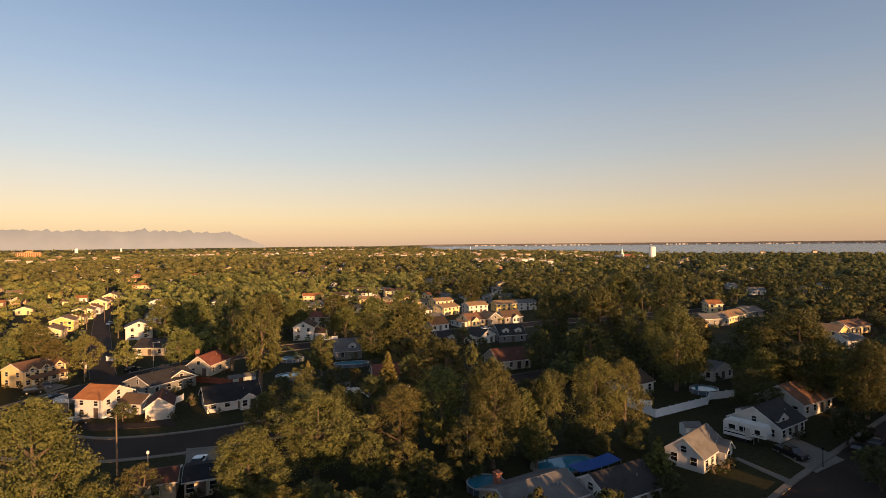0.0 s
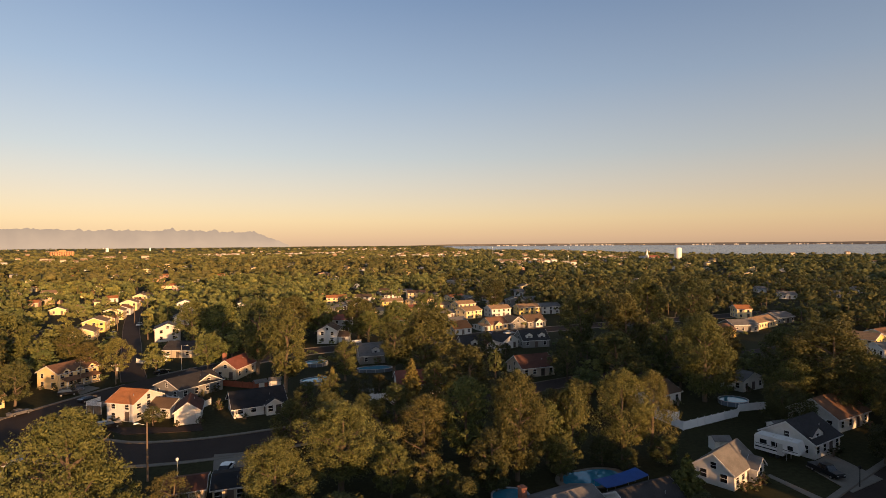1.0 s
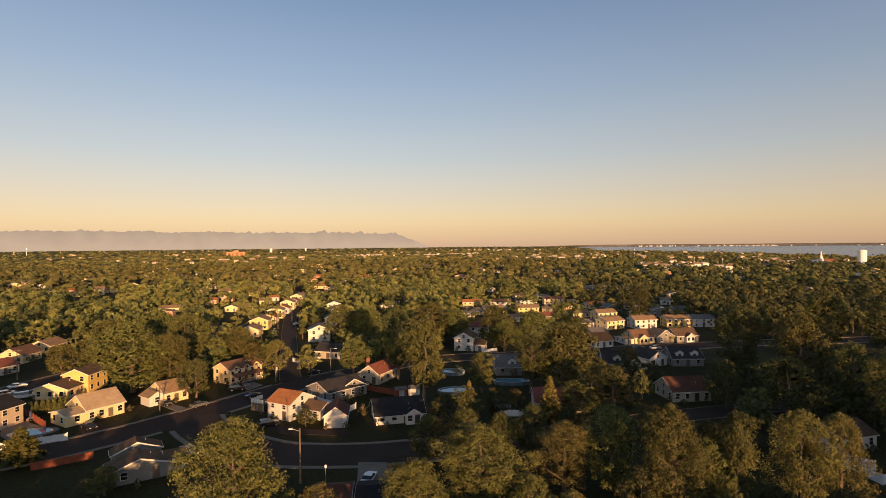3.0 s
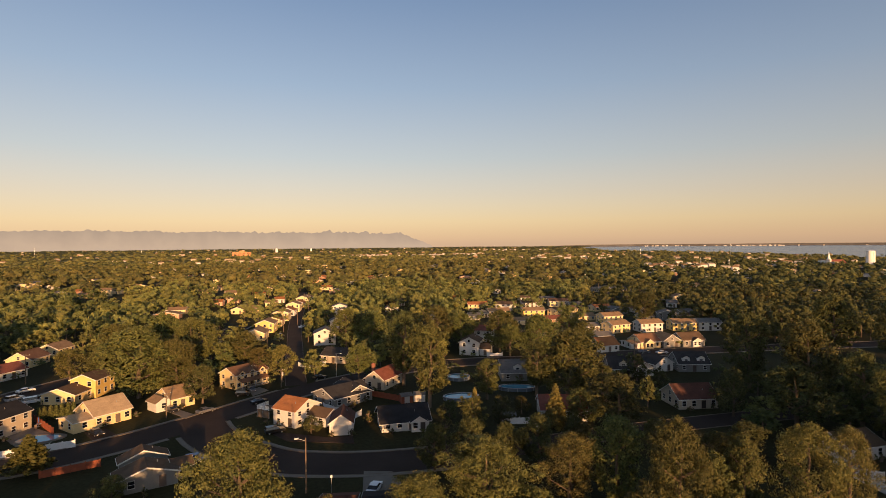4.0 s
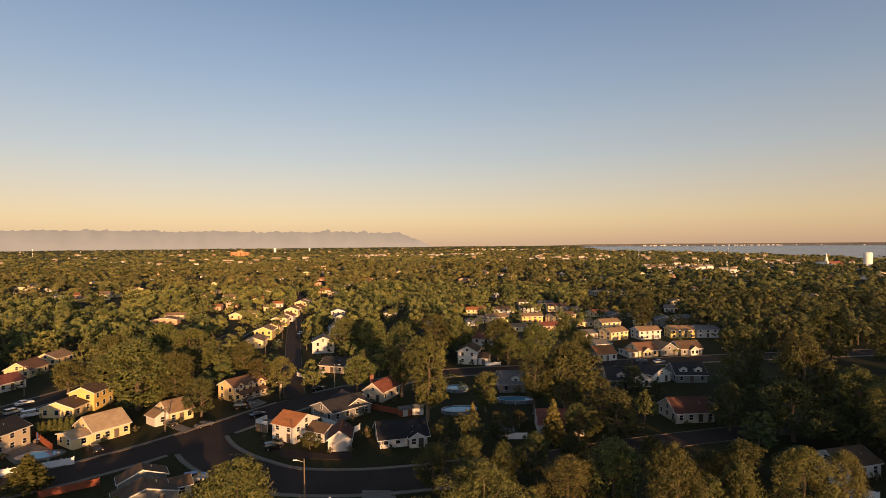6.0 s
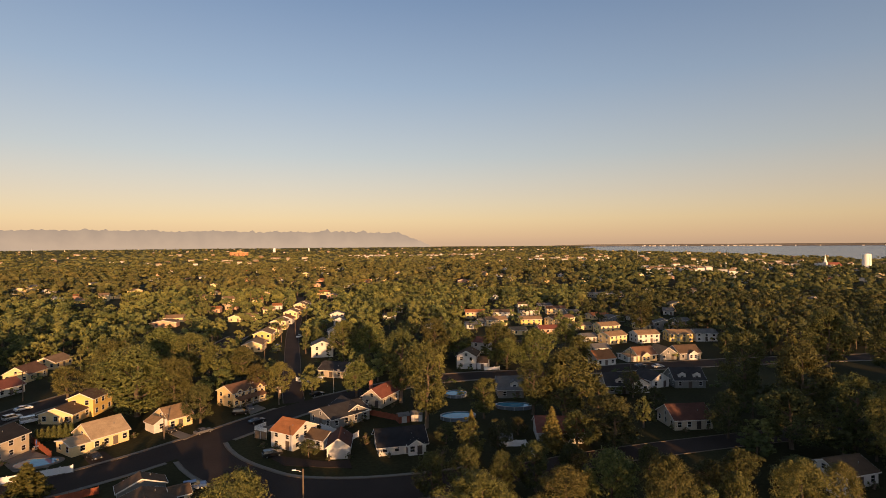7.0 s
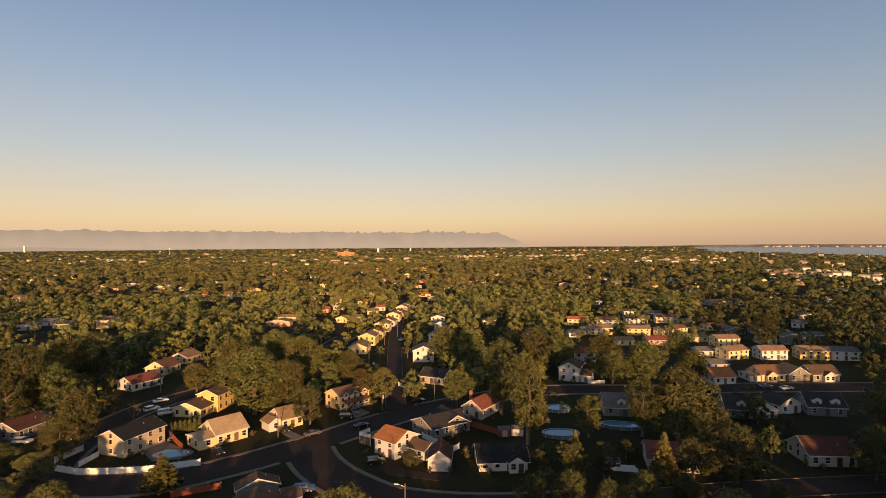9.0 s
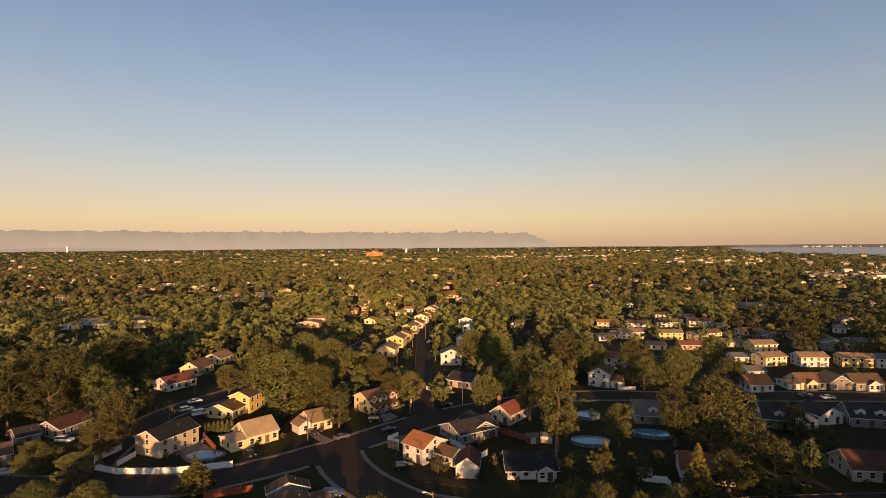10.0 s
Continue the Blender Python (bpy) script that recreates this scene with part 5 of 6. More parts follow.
tree('arborvitae', -100.2, 141.5, 4.0, 0.8, 'arborvitae hedge row')
tree('arborvitae', -99.2, 142.3, 4.0, 0.8, 'arborvitae hedge row')
tree('arborvitae', -98.3, 143.2, 4.0, 0.8, 'arborvitae hedge row')
tree('dark_maple', -2.0, 106.0, 9.5, 4.0, 'trees of the gardens')
tree('dark_maple', 5.0, 107.0, 10.5, 4.6, 'trees of the gardens')
tree('dark_maple', 12.0, 106.5, 9.5, 4.2, 'trees of the gardens')
tree('dark_maple', 19.0, 109.0, 10.5, 4.6, 'trees of the gardens')
tree('dark_maple', 27.0, 112.0, 9.0, 4.2, 'trees of the gardens')
tree('dark_maple', -31.5, 127.6, 4.4, 3.0, 'trees of the gardens')
tree('maple', -57.5, 93.0, 5.2, 3.2, 'trees of the gardens')
tree('bush', -62.5, 99.5, 2.2, 1.6)
tree('dark_maple', 53.0, 106.0, 7.5, 4.2, 'trees of the gardens')
tree('dark_maple', 61.0, 110.0, 8.2, 4.6, 'trees of the gardens')
tree('dark_maple', 70.5, 106.5, 8.0, 4.6, 'trees of the gardens')
tree('dark_maple', 45.0, 116.0, 6.8, 4.0, 'trees of the gardens')
tree('bush', 71.5, 68.2, 1.6, 1.2)
tree('bush', 67.5, 67.2, 1.6, 1.2)
tree('bush', -44.4, 134.0, 1.6, 1.2)
tree('bush', -31.6, 130.3, 1.6, 1.2)
tree('bush', -80.8, 141.6, 1.6, 1.2)
tree('bush', -84.3, 134.2, 1.6, 1.2)

# ---- fences, drives, pools, vehicles and poles ----
def shed(x, y, rot, tone):
    root = new("garden_shed")
    root.matrix_basis = pose(x, y, 0, 0, 0, rot)
    tagged(root, "small pale garden shed with a low roof" if tone == "pale" else "small red wooden garden shed", "shed")
    part("wall", Solid().prism([(-1.3, 0), (1.3, 0), (1.3, 2.0), (0, 2.6), (-1.3, 2.0)], -1.6, 1.6), TRIM if tone == "pale" else REDWOOD, root)
    r = Solid()
    for k in (-1, 1):
        r.prism([(0, 2.62), (k * 1.55, 1.92), (k * 1.55, 2.02), (0, 2.72)], -1.75, 1.75)
    part("roof", r, ROOFS["grey"], root)
    door(root, pose(0, -1.3, 0.05), 1.3, 1.8, GARAGE)


def trailer(x, y, rot, length):
    """A long white travel trailer with its raised front."""
    root = new("travel_trailer")
    root.matrix_basis = pose(x, y, 0, 0, 0, rot)
    tagged(root, "long white travel trailer with dark stripes and windows", "trailer")
    a = length / 2
    part("body", Solid().prism([(-a, 0.7), (a - 2.6, 0.7), (a - 2.3, 1.5), (a, 1.5), (a + 0.15, 2.2), (a - 0.3, 3.7), (-a + 0.2, 3.6), (-a, 3.3)], -1.25, 1.25, "y"), TRIM, root)
    part("stripe", Solid().box(-a + 0.1, -1.262, 1.25, a - 2.5, -1.252, 1.45).box(-a + 0.1, -1.262, 1.9, a - 0.2, -1.252, 2.0), GLASS, root, "dark side stripe")
    for u, w in ((-a + 1.6, 1.2), (-a + 3.6, 1.4), (a - 4.2, 0.7), (a - 1.4, 0.9)):
        window(root, pose(u, -1.25, 2.1), w, 0.8, False)
    door(root, pose(a - 3.1, -1.25, 0.85), 0.7, 1.95, GARAGE)
    for u in (-0.9, 0.2):
        for v in (-1.1, 1.1):
            part("wheel", shared("trailer_wheel", lambda: Solid().tube((0, -0.12, 0), (0, 0.12, 0), 0.38, 0.38, 16).mesh("wheel", RUBBER)), None, root, "", pose(u, v, 0.38))
    part("roof_vent", Solid().box(-1.0, -0.35, 3.63, -0.3, 0.35, 3.8).box(1.2, -0.4, 3.65, 2.2, 0.4, 3.95), TRIM, root)
    part("landing_leg", Solid().box(a - 2.2, -1.0, 0.0, a - 2.08, -0.88, 1.52).box(a - 2.2, 0.88, 0.0, a - 2.08, 1.0, 1.52), METAL, root)


def tarp_roof(x0, y0, x1, y1):
    """A blue awning on posts, sagging a little."""
    root = new("awning")
    d = Vector((x1 - x0, y1 - y0, 0)); n = d.length
    root.matrix_basis = pose(x0, y0, 0, 0, 0, math.degrees(math.atan2(d.y, d.x)))
    tagged(root, "blue tarpaulin awning stretched beside a pool", "awning")
    s = Solid()
    k = 10
    v = [(n * i / k, w * 1.4, 2.1 - 0.18 * math.sin(math.pi * i / k) + 0.25 * (w > 0) + dz) for dz in (0, 0.04) for i in range(k + 1) for w in (-1, 1)]
    m = 2 * (k + 1)
    f = [(2 * i, 2 * i + 1, 2 * i + 3, 2 * i + 2) for i in range(k)] + [(m + 2 * i, m + 2 * i + 2, m + 2 * i + 3, m + 2 * i + 1) for i in range(k)]
    part("cover", s.add(v, f), TARP, root)
    for u in (0.1, n / 2, n - 0.1):
        for w in (-1.35, 1.35):
            part("post", shared("awning_post", lambda: Solid().tube((0, 0, 0), (0, 0, 2.0), 0.04, 0.04, 8).mesh("post", METAL)), None, root, "", pose(u, w, 0))


fence('white vinyl fence round a corner garden', 1.6, VINYL, (-118.8, 123.9), (-119.0, 115.7), (-114.8, 111.6), (-107.5, 110.5), (-100.1, 112.1), (-92.5, 114.4), (-82.4, 120.3))
fence('white vinyl fence beside a yellow house', 1.4, VINYL, (-111.0, 114.5), (-111.6, 121.0))
def deck(x, y, rot, w, d, h):
    """A raised timber deck with a white railing on three sides and a stair."""
    root = new("deck")
    root.matrix_basis = pose(x, y, 0, 0, 0, rot)
    tagged(root, "raised deck with a white railing beside the corner house", "deck")
    part("platform", Solid().box(-w / 2, -d / 2, h - 0.2, w / 2, d / 2, h), TIMBER, root)
    for u, v in ((-1, -1), (0, -1), (1, -1), (-1, 1)):
        part("post", shared(("deck_post", h), lambda: Solid().box(-0.08, -0.08, 0, 0.08, 0.08, h + 1.05).mesh("post", VINYL)), None, root, "", pose(u * (w / 2 - 0.1), v * (d / 2 - 0.1), 0))
    front, left = Solid(), Solid()
    for z in (0.1, 0.98):
        front.box(-w / 2 + 0.2, -d / 2 + 0.07, h + z, w / 2 - 0.2, -d / 2 + 0.13, h + z + 0.08)
        left.box(-w / 2 + 0.07, -d / 2 + 0.2, h + z, -w / 2 + 0.13, d / 2 - 0.2, h + z + 0.08)
    for i in range(int(w / 0.16) - 2):
        front.box(-w / 2 + 0.2 + i * 0.16, -d / 2 + 0.08, h + 0.18, -w / 2 + 0.29 + i * 0.16, -d / 2 + 0.12, h + 0.98)
    for i in range(int(d / 0.16) - 2):
        left.box(-w / 2 + 0.08, -d / 2 + 0.2 + i * 0.16, h + 0.18, -w / 2 + 0.12, -d / 2 + 0.29 + i * 0.16, h + 0.98)
    part("railing", front, VINYL, root)
    part("railing", left, VINYL, root)
    part("skirting", Solid().box(-w / 2 + 0.02, -d / 2 + 0.02, 0, w / 2 - 0.02, -d / 2 + 0.06, h - 0.22), TIMBER, root, "weathered boards below the deck")


deck(-46.2, 141.8, -27, 4.2, 4.0, 2.0)
fence('white fence behind the corner house', 1.5, VINYL, (-33.0, 147.3), (-23.1, 138.5), (-21.7, 141.1))
fence('white fence on a street corner', 1.5, VINYL, (-53.7, 199.4), (-48.2, 195.7), (-44.1, 201.3))
fence('red stained board fence between gardens', 1.7, REDWOOD, (-21.4, 159.0), (-12.0, 153.1))
fence('red stained board fence beside a pool', 1.7, REDWOOD, (-105.5, 138.7), (-92.9, 128.2))
fence('white board fence of a back garden', 1.6, VINYL, (16.2, 133.2), (20.8, 133.3), (22.0, 126.3))
fence('white vinyl fence between back gardens', 1.8, VINYL, (76.5, 102.0), (77.2, 93.3), (94.8, 97.5), (97.9, 100.3), (105.4, 100.2))
fence('white fence in the shade of trees', 1.8, VINYL, (77.6, 107.7), (79.1, 101.0), (80.8, 99.2))
fence('low white fence beside a shaded house', 1.2, VINYL, (23.3, 215.3), (17.2, 214.0))
slab('driveway', 'concrete drive in front of a trailer', CONCRETE, 0.1, (85.3, 72.1), (94.4, 75.1), (92.6, 64.4), (83.1, 62.0))
slab('driveway', 'concrete drive beside a cottage', CONCRETE, 0.1, (-75.2, 146.1), (-74.5, 148.7), (-65.6, 142.5), (-66.8, 139.6))
slab('driveway', 'concrete drive of a beige house', CONCRETE, 0.1, (-59.9, 165.1), (-58.3, 170.2), (-54.1, 166.4), (-56.7, 160.2))
slab('driveway', 'asphalt drive of a cream house', ASPHALT, 0.1, (-86.5, 129.6), (-83.1, 132.3), (-76.6, 127.0), (-79.5, 122.7))
slab('patio', 'pale paved patio round a pool', CONCRETE, 0.08, (-105.0, 127.6), (-103.3, 134.5), (-92.4, 128.3), (-89.8, 123.1), (-95.9, 120.6))
slab('driveway', 'concrete drive at a garage', CONCRETE, 0.1, (-15.1, 100.2), (-9.4, 103.8), (-8.2, 100.6), (-8.5, 93.0), (-13.3, 93.5))
slab('driveway', 'asphalt drive in front of the white garage', ASPHALT, 0.1, (-42.9, 129.6), (-26.7, 124.8), (-21.5, 125.7), (-20.2, 120.9), (-35.9, 122.8))
slab('path', 'concrete path across a lawn', CONCRETE, 0.07, (75.4, 70.8), (76.5, 71.0), (77.1, 61.3), (75.5, 60.8))
ground_pool(-94.3, 125.5, 4.6, 2.9, 'light blue kidney pool set in a pale patio', rot=20)
ground_pool(46.7, 77.8, 5.4, 3.2, 'blue kidney pool with a stone rim', rot=10)
round_pool(30.6, 73.4, 2.9, 2.9, 'round turquoise above-ground pool beside a house', rot=0)
round_pool(4.8, 178.4, 3.6, 3.2, 'round blue above-ground pool behind a hedge', rot=0)
round_pool(4.8, 155.1, 5.0, 3.0, 'oval blue above-ground pool in a garden', rot=8)
round_pool(22.2, 164.7, 5.4, 2.6, 'long oval above-ground pool beside a grey house', rot=-5)
round_pool(101.6, 106.0, 3.4, 3.0, 'round blue above-ground pool behind a white fence', rot=0)
car(85.5, 68.5, -92, 'black', 'pickup')
car(98.6, 66.3, 25, 'black', 'suv')
car(104.7, 67.6, 25, 'grey', 'saloon')
car(-125.2, 157.4, 60, 'silver', 'suv')
car(-117.7, 154.7, 45, 'white', 'van')
car(-129.0, 166.5, 60, 'white', 'saloon')
car(-139.7, 125.8, 10, 'white', 'suv')
car(-134.2, 104.7, 30, 'silver', 'saloon')
car(-82.6, 128.0, -35, 'black', 'saloon')
car(-73.7, 145.9, -35, 'black', 'saloon')
car(-59.8, 160.7, 15, 'black', 'suv')
car(-59.1, 165.9, -60, 'grey', 'saloon')
car(-52.4, 152.9, 45, 'black', 'saloon')
car(-40.4, 128.4, 30, 'black', 'suv')
car(-64.0, 144.7, 50, 'grey', 'saloon')
car(-51.3, 111.4, 25, 'blue', 'suv')
car(-52.5, 110.5, 25, 'silver', 'saloon')
car(-12.8, 97.6, 80, 'white', 'saloon')
car(87.3, 216.5, 10, 'silver', 'saloon')
car(80.8, 218.0, 10, 'grey', 'saloon')
car(101.5, 136.5, 10, 'silver', 'saloon')
car(-79.8, 264.7, 80, 'black', 'suv')
car(-77.1, 294.1, 80, 'white', 'saloon')
car(-77.9, 255.3, 80, 'grey', 'saloon')
car(-41.5, 180.1, 40, 'black', 'saloon')
car(-130.2, 128.7, 40, 'white', 'saloon')
car(149.9, 475.1, 10, 'white', 'van')
car(158.4, 473.0, 10, 'grey', 'saloon')
car(152.9, 472.0, 10, 'blue', 'saloon')
utility_pole(-25.0, 96.9, -80, 10.0, lamp=True)
utility_pole(-51.2, 169.9, 40, 6.0, transformer=True)
utility_pole(-74.5, 228.0, 70, 10.5)
utility_pole(-81.6, 302.3, 70, 10.0)
utility_pole(-82.7, 279.5, 70, 9.5)
utility_pole(-72.4, 140.6, 50, 6.8)
utility_pole(-136.8, 176.6, 30, 10.0)
utility_pole(-60.5, 171.0, 40, 7.2)
lamp_post(-19.7, 93.3, 4.2)
lamp_post(86.2, 63.3, 2.9, True)
utility_pole(-26.4, 188.9, 0, 7.0)
utility_pole(75.7, 214.8, 0, 8.0)
utility_pole(-156.9, 393.0, 0, 9.0)
utility_pole(-171.8, 374.3, 0, 9.0)
utility_pole(-103.1, 402.6, 70, 9.0)
street_lamp(-36.5, 182.9, 60, 8.0)
trailer(84.4, 76.7, -69, 7.5)
tarp_roof(44.4, 71.1, 53.4, 73.4)
shed(76.8, 82.6, -15, 'pale')
shed(-10.9, 152.9, 20, 'red')
shed(-7.1, 154.2, 0, 'pale')
shed(94.6, 86.6, 0, 'pale')
shed(16.1, 134.8, 0, 'pale')

fence('red stained board fence beside the street', 1.5, REDWOOD, (-69.9, 109.5), (-78.1, 103.8))
slab('patio', 'concrete patio behind a cottage', CONCRETE, 0.08, (-16.0, 106.1), (-10.3, 105.8), (-9.0, 97.0), (-14.9, 97.3))


def garden_chair(x, y, rot):
    root = new("garden_chair")
    root.matrix_basis = pose(x, y, 0.08, 0, 0, rot)
    tagged(root, "dark slatted garden chair on a paved patio", "chair", "garden chairs on the patio")
    part("seat", Solid().box(-0.3, -0.3, 0.38, 0.3, 0.3, 0.44), TIMBER, root)
    part("backrest", Solid().prism([(0.26, 0.44), (0.32, 0.44), (0.5, 1.0), (0.44, 1.0)], -0.3, 0.3, "y"), TIMBER, root)
    for u in (-0.26, 0.26):
        for v in (-0.26, 0.26):
            part("leg", shared("chair_leg", lambda: Solid().box(-0.03, -0.03, 0, 0.03, 0.03, 0.38).mesh("leg", TIMBER)), None, root, "", pose(u, v, 0))


def garden_table(x, y):
    root = new("garden_table")
    root.matrix_basis = pose(x, y, 0.08)
    tagged(root, "round white garden table with a closed parasol", "table")
    part("tabletop", Solid().lathe([(0.01, 0.70), (0.62, 0.70), (0.62, 0.74), (0.01, 0.74)], 24), TRIM, root)
    part("base", Solid().lathe([(0.32, 0.0), (0.32, 0.06), (0.05, 0.1), (0.05, 0.7)], 16), METAL, root)
    part("parasol", Solid().lathe([(0.03, 0.75), (0.03, 1.2), (0.16, 1.25), (0.11, 2.0), (0.02, 2.5)], 12), TARP, root, "closed blue parasol")


for x, y, rot in ((-103.1, 130.6, 40), (-102.7, 132.8, 200), (-100.1, 132.1, 120)):
    garden_chair(x, y, rot)
garden_table(-100.8, 134.1)

# ---- loose trees, woods and distance ----
rng = np.random.default_rng(77)


def WET(x, y):
    """The bay: beyond a shore that comes nearer to the east."""
    az, d = math.degrees(math.atan2(x, y)), math.hypot(x, y)
    return az > 15.0 + 0.8 * math.sin(d * 0.004) and d > max(1650, 3050 - (az - 15) * 58) + 60 * math.sin(az * 2.1)


def rise(d):
    """The land and the bay tilt up a little towards the horizon."""
    return 17.0 * max(0.0, (d - 2000) / 2900) ** 1.3


def clear_of_houses(x, y, R):
    return all((x - a) ** 2 + (y - b) ** 2 > (c + R * 0.75) ** 2 for a, b, c in HOUSES)


def hides_house(x, y, R, H, top=40.0):
    """Whether a tree would stand before a house as seen from above the near gardens."""
    d, az = math.hypot(x, y), math.atan2(x, y)
    reach = d * top / max(5, top - H)
    for a, b, c in HOUSES:
        e = math.hypot(a, b)
        if d < e < reach + 4 and abs(math.atan2(a, b) - az) < (R + c * 0.8) / e:
            return True
    return False


def hides_street(x, y, R, H, top=40.0):
    d, az = math.hypot(x, y), math.atan2(x, y)
    reach = d * top / max(5, top - H)
    for name in ("main", "side", "row"):
        for q in STREETS[name][1][::2]:
            e = math.hypot(q.x, q.y)
            if e < 330 and d < e < reach and abs(math.atan2(q.x, q.y) - az) < R / d:
                return True
    return False


def scatter(n, r0, r1, a0, a1, rmin, rmax, test):
    """Places for trees in a sector, with their radius and height."""
    out = []
    cell = {}
    for _ in range(n):
        d = math.sqrt(rng.uniform(r0 * r0, r1 * r1)); a = radians(rng.uniform(a0, a1))
        x, y = d * math.sin(a), d * math.cos(a)
        R = rng.uniform(rmin, rmax); H = R * 1.15 + rng.uniform(3.0, 5.5)
        key = (int(x // 12), int(y // 12))
        if any((x - p) ** 2 + (y - q) ** 2 < (0.62 * (R + r)) ** 2 for i in (-1, 0, 1) for j in (-1, 0, 1) for p, q, r in cell.get((key[0] + i, key[1] + j), ())):
            continue
        if test(x, y, R, H):
            cell.setdefault(key, []).append((x, y, R)); out.append((x, y, R, H))
    return out


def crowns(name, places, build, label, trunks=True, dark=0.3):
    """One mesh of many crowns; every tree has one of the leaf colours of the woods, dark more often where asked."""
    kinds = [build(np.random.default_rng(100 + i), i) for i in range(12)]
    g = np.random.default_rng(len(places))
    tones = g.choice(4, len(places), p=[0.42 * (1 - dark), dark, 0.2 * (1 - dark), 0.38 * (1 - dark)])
    vs, fs, ns, ms, k = [], [], [], [], 0
    for i, (x, y, R, H) in enumerate(places):
        v, f, nn = kinds[int(g.integers(12))]
        a = (i * 2.4) % 6.283
        ca, sa = math.cos(a), math.sin(a)
        vs.append(np.stack([(v[:, 0] * ca - v[:, 1] * sa) * R + x, (v[:, 0] * sa + v[:, 1] * ca) * R + y, v[:, 2] * H / 2.3], 1))
        ns.append(np.stack([nn[:, 0] * ca - nn[:, 1] * sa, nn[:, 0] * sa + nn[:, 1] * ca, nn[:, 2]], 1))
        fs.append(f + k); ms.append(np.full(len(f), tones[i], np.int32))
        k += len(v)
    me = array_mesh(name, np.concatenate(vs), np.concatenate(fs), WOODS[0], np.concatenate(ns))
    for m in WOODS[1:]:
        me.materials.append(m)
    me.polygons.foreach_set("material_index", np.concatenate(ms))
    tagged(part(name, me, None), label, "trees", kind="stuff")
    if trunks:
        s = Solid()
        for x, y, R, H in places:
            s.tube((x, y, -0.2), (x, y, H * 0.6), 0.3, 0.15, 5, False)
        me = bpy.data.meshes.new("trunks"); me.from_pydata(s.v, [], s.f); me.materials.append(BARK)
        tagged(part("tree_trunks", me, None), "bare trunks of the garden trees", "trunks", kind="stuff")


def clumpy(n_clump, per, size, heart=0.62):
    """A crown of radius 1 out of n clumps, the larger the fewer they are."""
    swell = max(1.0, (60 / n_clump) ** 0.40)
    return lambda g, i: leaf_cloud(g, *crown_clumps(g, 2.3, 1.0, 0.45, n_clump, ("round", "flat", "tall")[i % 3], swell), per, size, 0.05, 0.3, heart, 0.5)


# shrubs along the walls of the nearer houses
for x, y, r in [q for q in HOUSES if q[1] < 175][:40]:
    for i in range(3):
        a = rng.uniform(-2.6, -0.5)
        px, py = x + (r + 1.0) * math.cos(a), y + (r + 1.0) * math.sin(a)
        if off_street((px, py), None, 1.5):
            tree("bush", px, py, rng.uniform(1.0, 2.2), rng.uniform(0.8, 1.5), "shrubs beside the houses")


def apart_from_trees(x, y, R):
    return all((x - a) ** 2 + (y - b) ** 2 > (0.55 * (R + c)) ** 2 for a, b, c, _ in TREES)


loose = scatter(2600, 120, 300, -75, 75, 3.2, 5.6, lambda x, y, R, H: not (-114 < x < 45 and y < 172) and not (55 < x < 125 and y < 122) and off_street((x, y), None, 2.5) and clear_of_houses(x, y, R) and apart_from_trees(x, y, R) and not hides_house(x, y, R, H) and not hides_street(x, y, R, H))
loose = [(x, y, R, H * 0.74 if x > 70 and y < 200 else H) for x, y, R, H in loose]
# trees added mostly out of view, sized so their shade falls on the scene
behind = scatter(1500, 28, 280, 70, 290, 5.0, 7.5, lambda x, y, R, H: off_street((x, y), None, 2.5) and clear_of_houses(x, y, R))
behind += scatter(900, 12, 52, -180, 180, 4.0, 5.2, lambda x, y, R, H: (x > 4 or y < 0) and off_street((x, y), None, 2.5) and clear_of_houses(x, y, R) and apart_from_trees(x, y, R))
behind += scatter(700, 50, 63, -20, 62, 2.8, 3.4, lambda x, y, R, H: H < 9.5 and off_street((x, y), None, 2.5) and clear_of_houses(x, y, R) and apart_from_trees(x, y, R))
behind += [(x, y, R, H + (14 if x * 0.946 + y * 0.326 > 152 or 103 < x * 0.946 + y * 0.326 < 121 else 8 if x * 0.946 + y * 0.326 > 100 else 3)) for x, y, R, H in scatter(700, 62, 220, 62, 104, 5.0, 7.0, lambda x, y, R, H: off_street((x, y), None, 2.5) and clear_of_houses(x, y, R))]
behind += [(x, y, R, H + 2) for x, y, R, H in scatter(130, 66, 125, -96, -62, 5.0, 6.5, lambda x, y, R, H: off_street((x, y), None, 2.5) and clear_of_houses(x, y, R))]
behind += [(x, y, R, 11.8) for x, y, R, H in scatter(300, 50, 69, -62, -40, 4.0, 4.8, lambda x, y, R, H: off_street((x, y), None, 2.5) and clear_of_houses(x, y, R) and apart_from_trees(x, y, R))]
GAPS = ((85.5, 89.5), (133.0, 136.0))      # lanes cut low in the added trees so sun reaches the near houses
behind = [(x, y, R, min(H, 3.2)) if any(a - 0.7 * R < x * 0.946 + y * 0.326 < b + 0.7 * R for a, b in GAPS) else (x, y, R, H) for x, y, R, H in behind]
yards = scatter(4200, 150, 430, -52, 52, 1.2, 2.8, lambda x, y, R, H: y > 172 and off_street((x, y), None, 1.5) and all((x - a) ** 2 + (y - b) ** 2 > (c * 0.86 + R * 0.5) ** 2 for a, b, c in HOUSES) and apart_from_trees(x, y, R))
yards = [(x, y, R, R * 1.3 + 0.7) for x, y, R, H in yards][:760]
behind += [(x, y, R, 12.0) for x, y, R, H in scatter(160, 36, 53, -52, -35, 3.6, 4.6, lambda x, y, R, H: off_street((x, y), None, 2.5) and clear_of_houses(x, y, R) and apart_from_trees(x, y, R))]
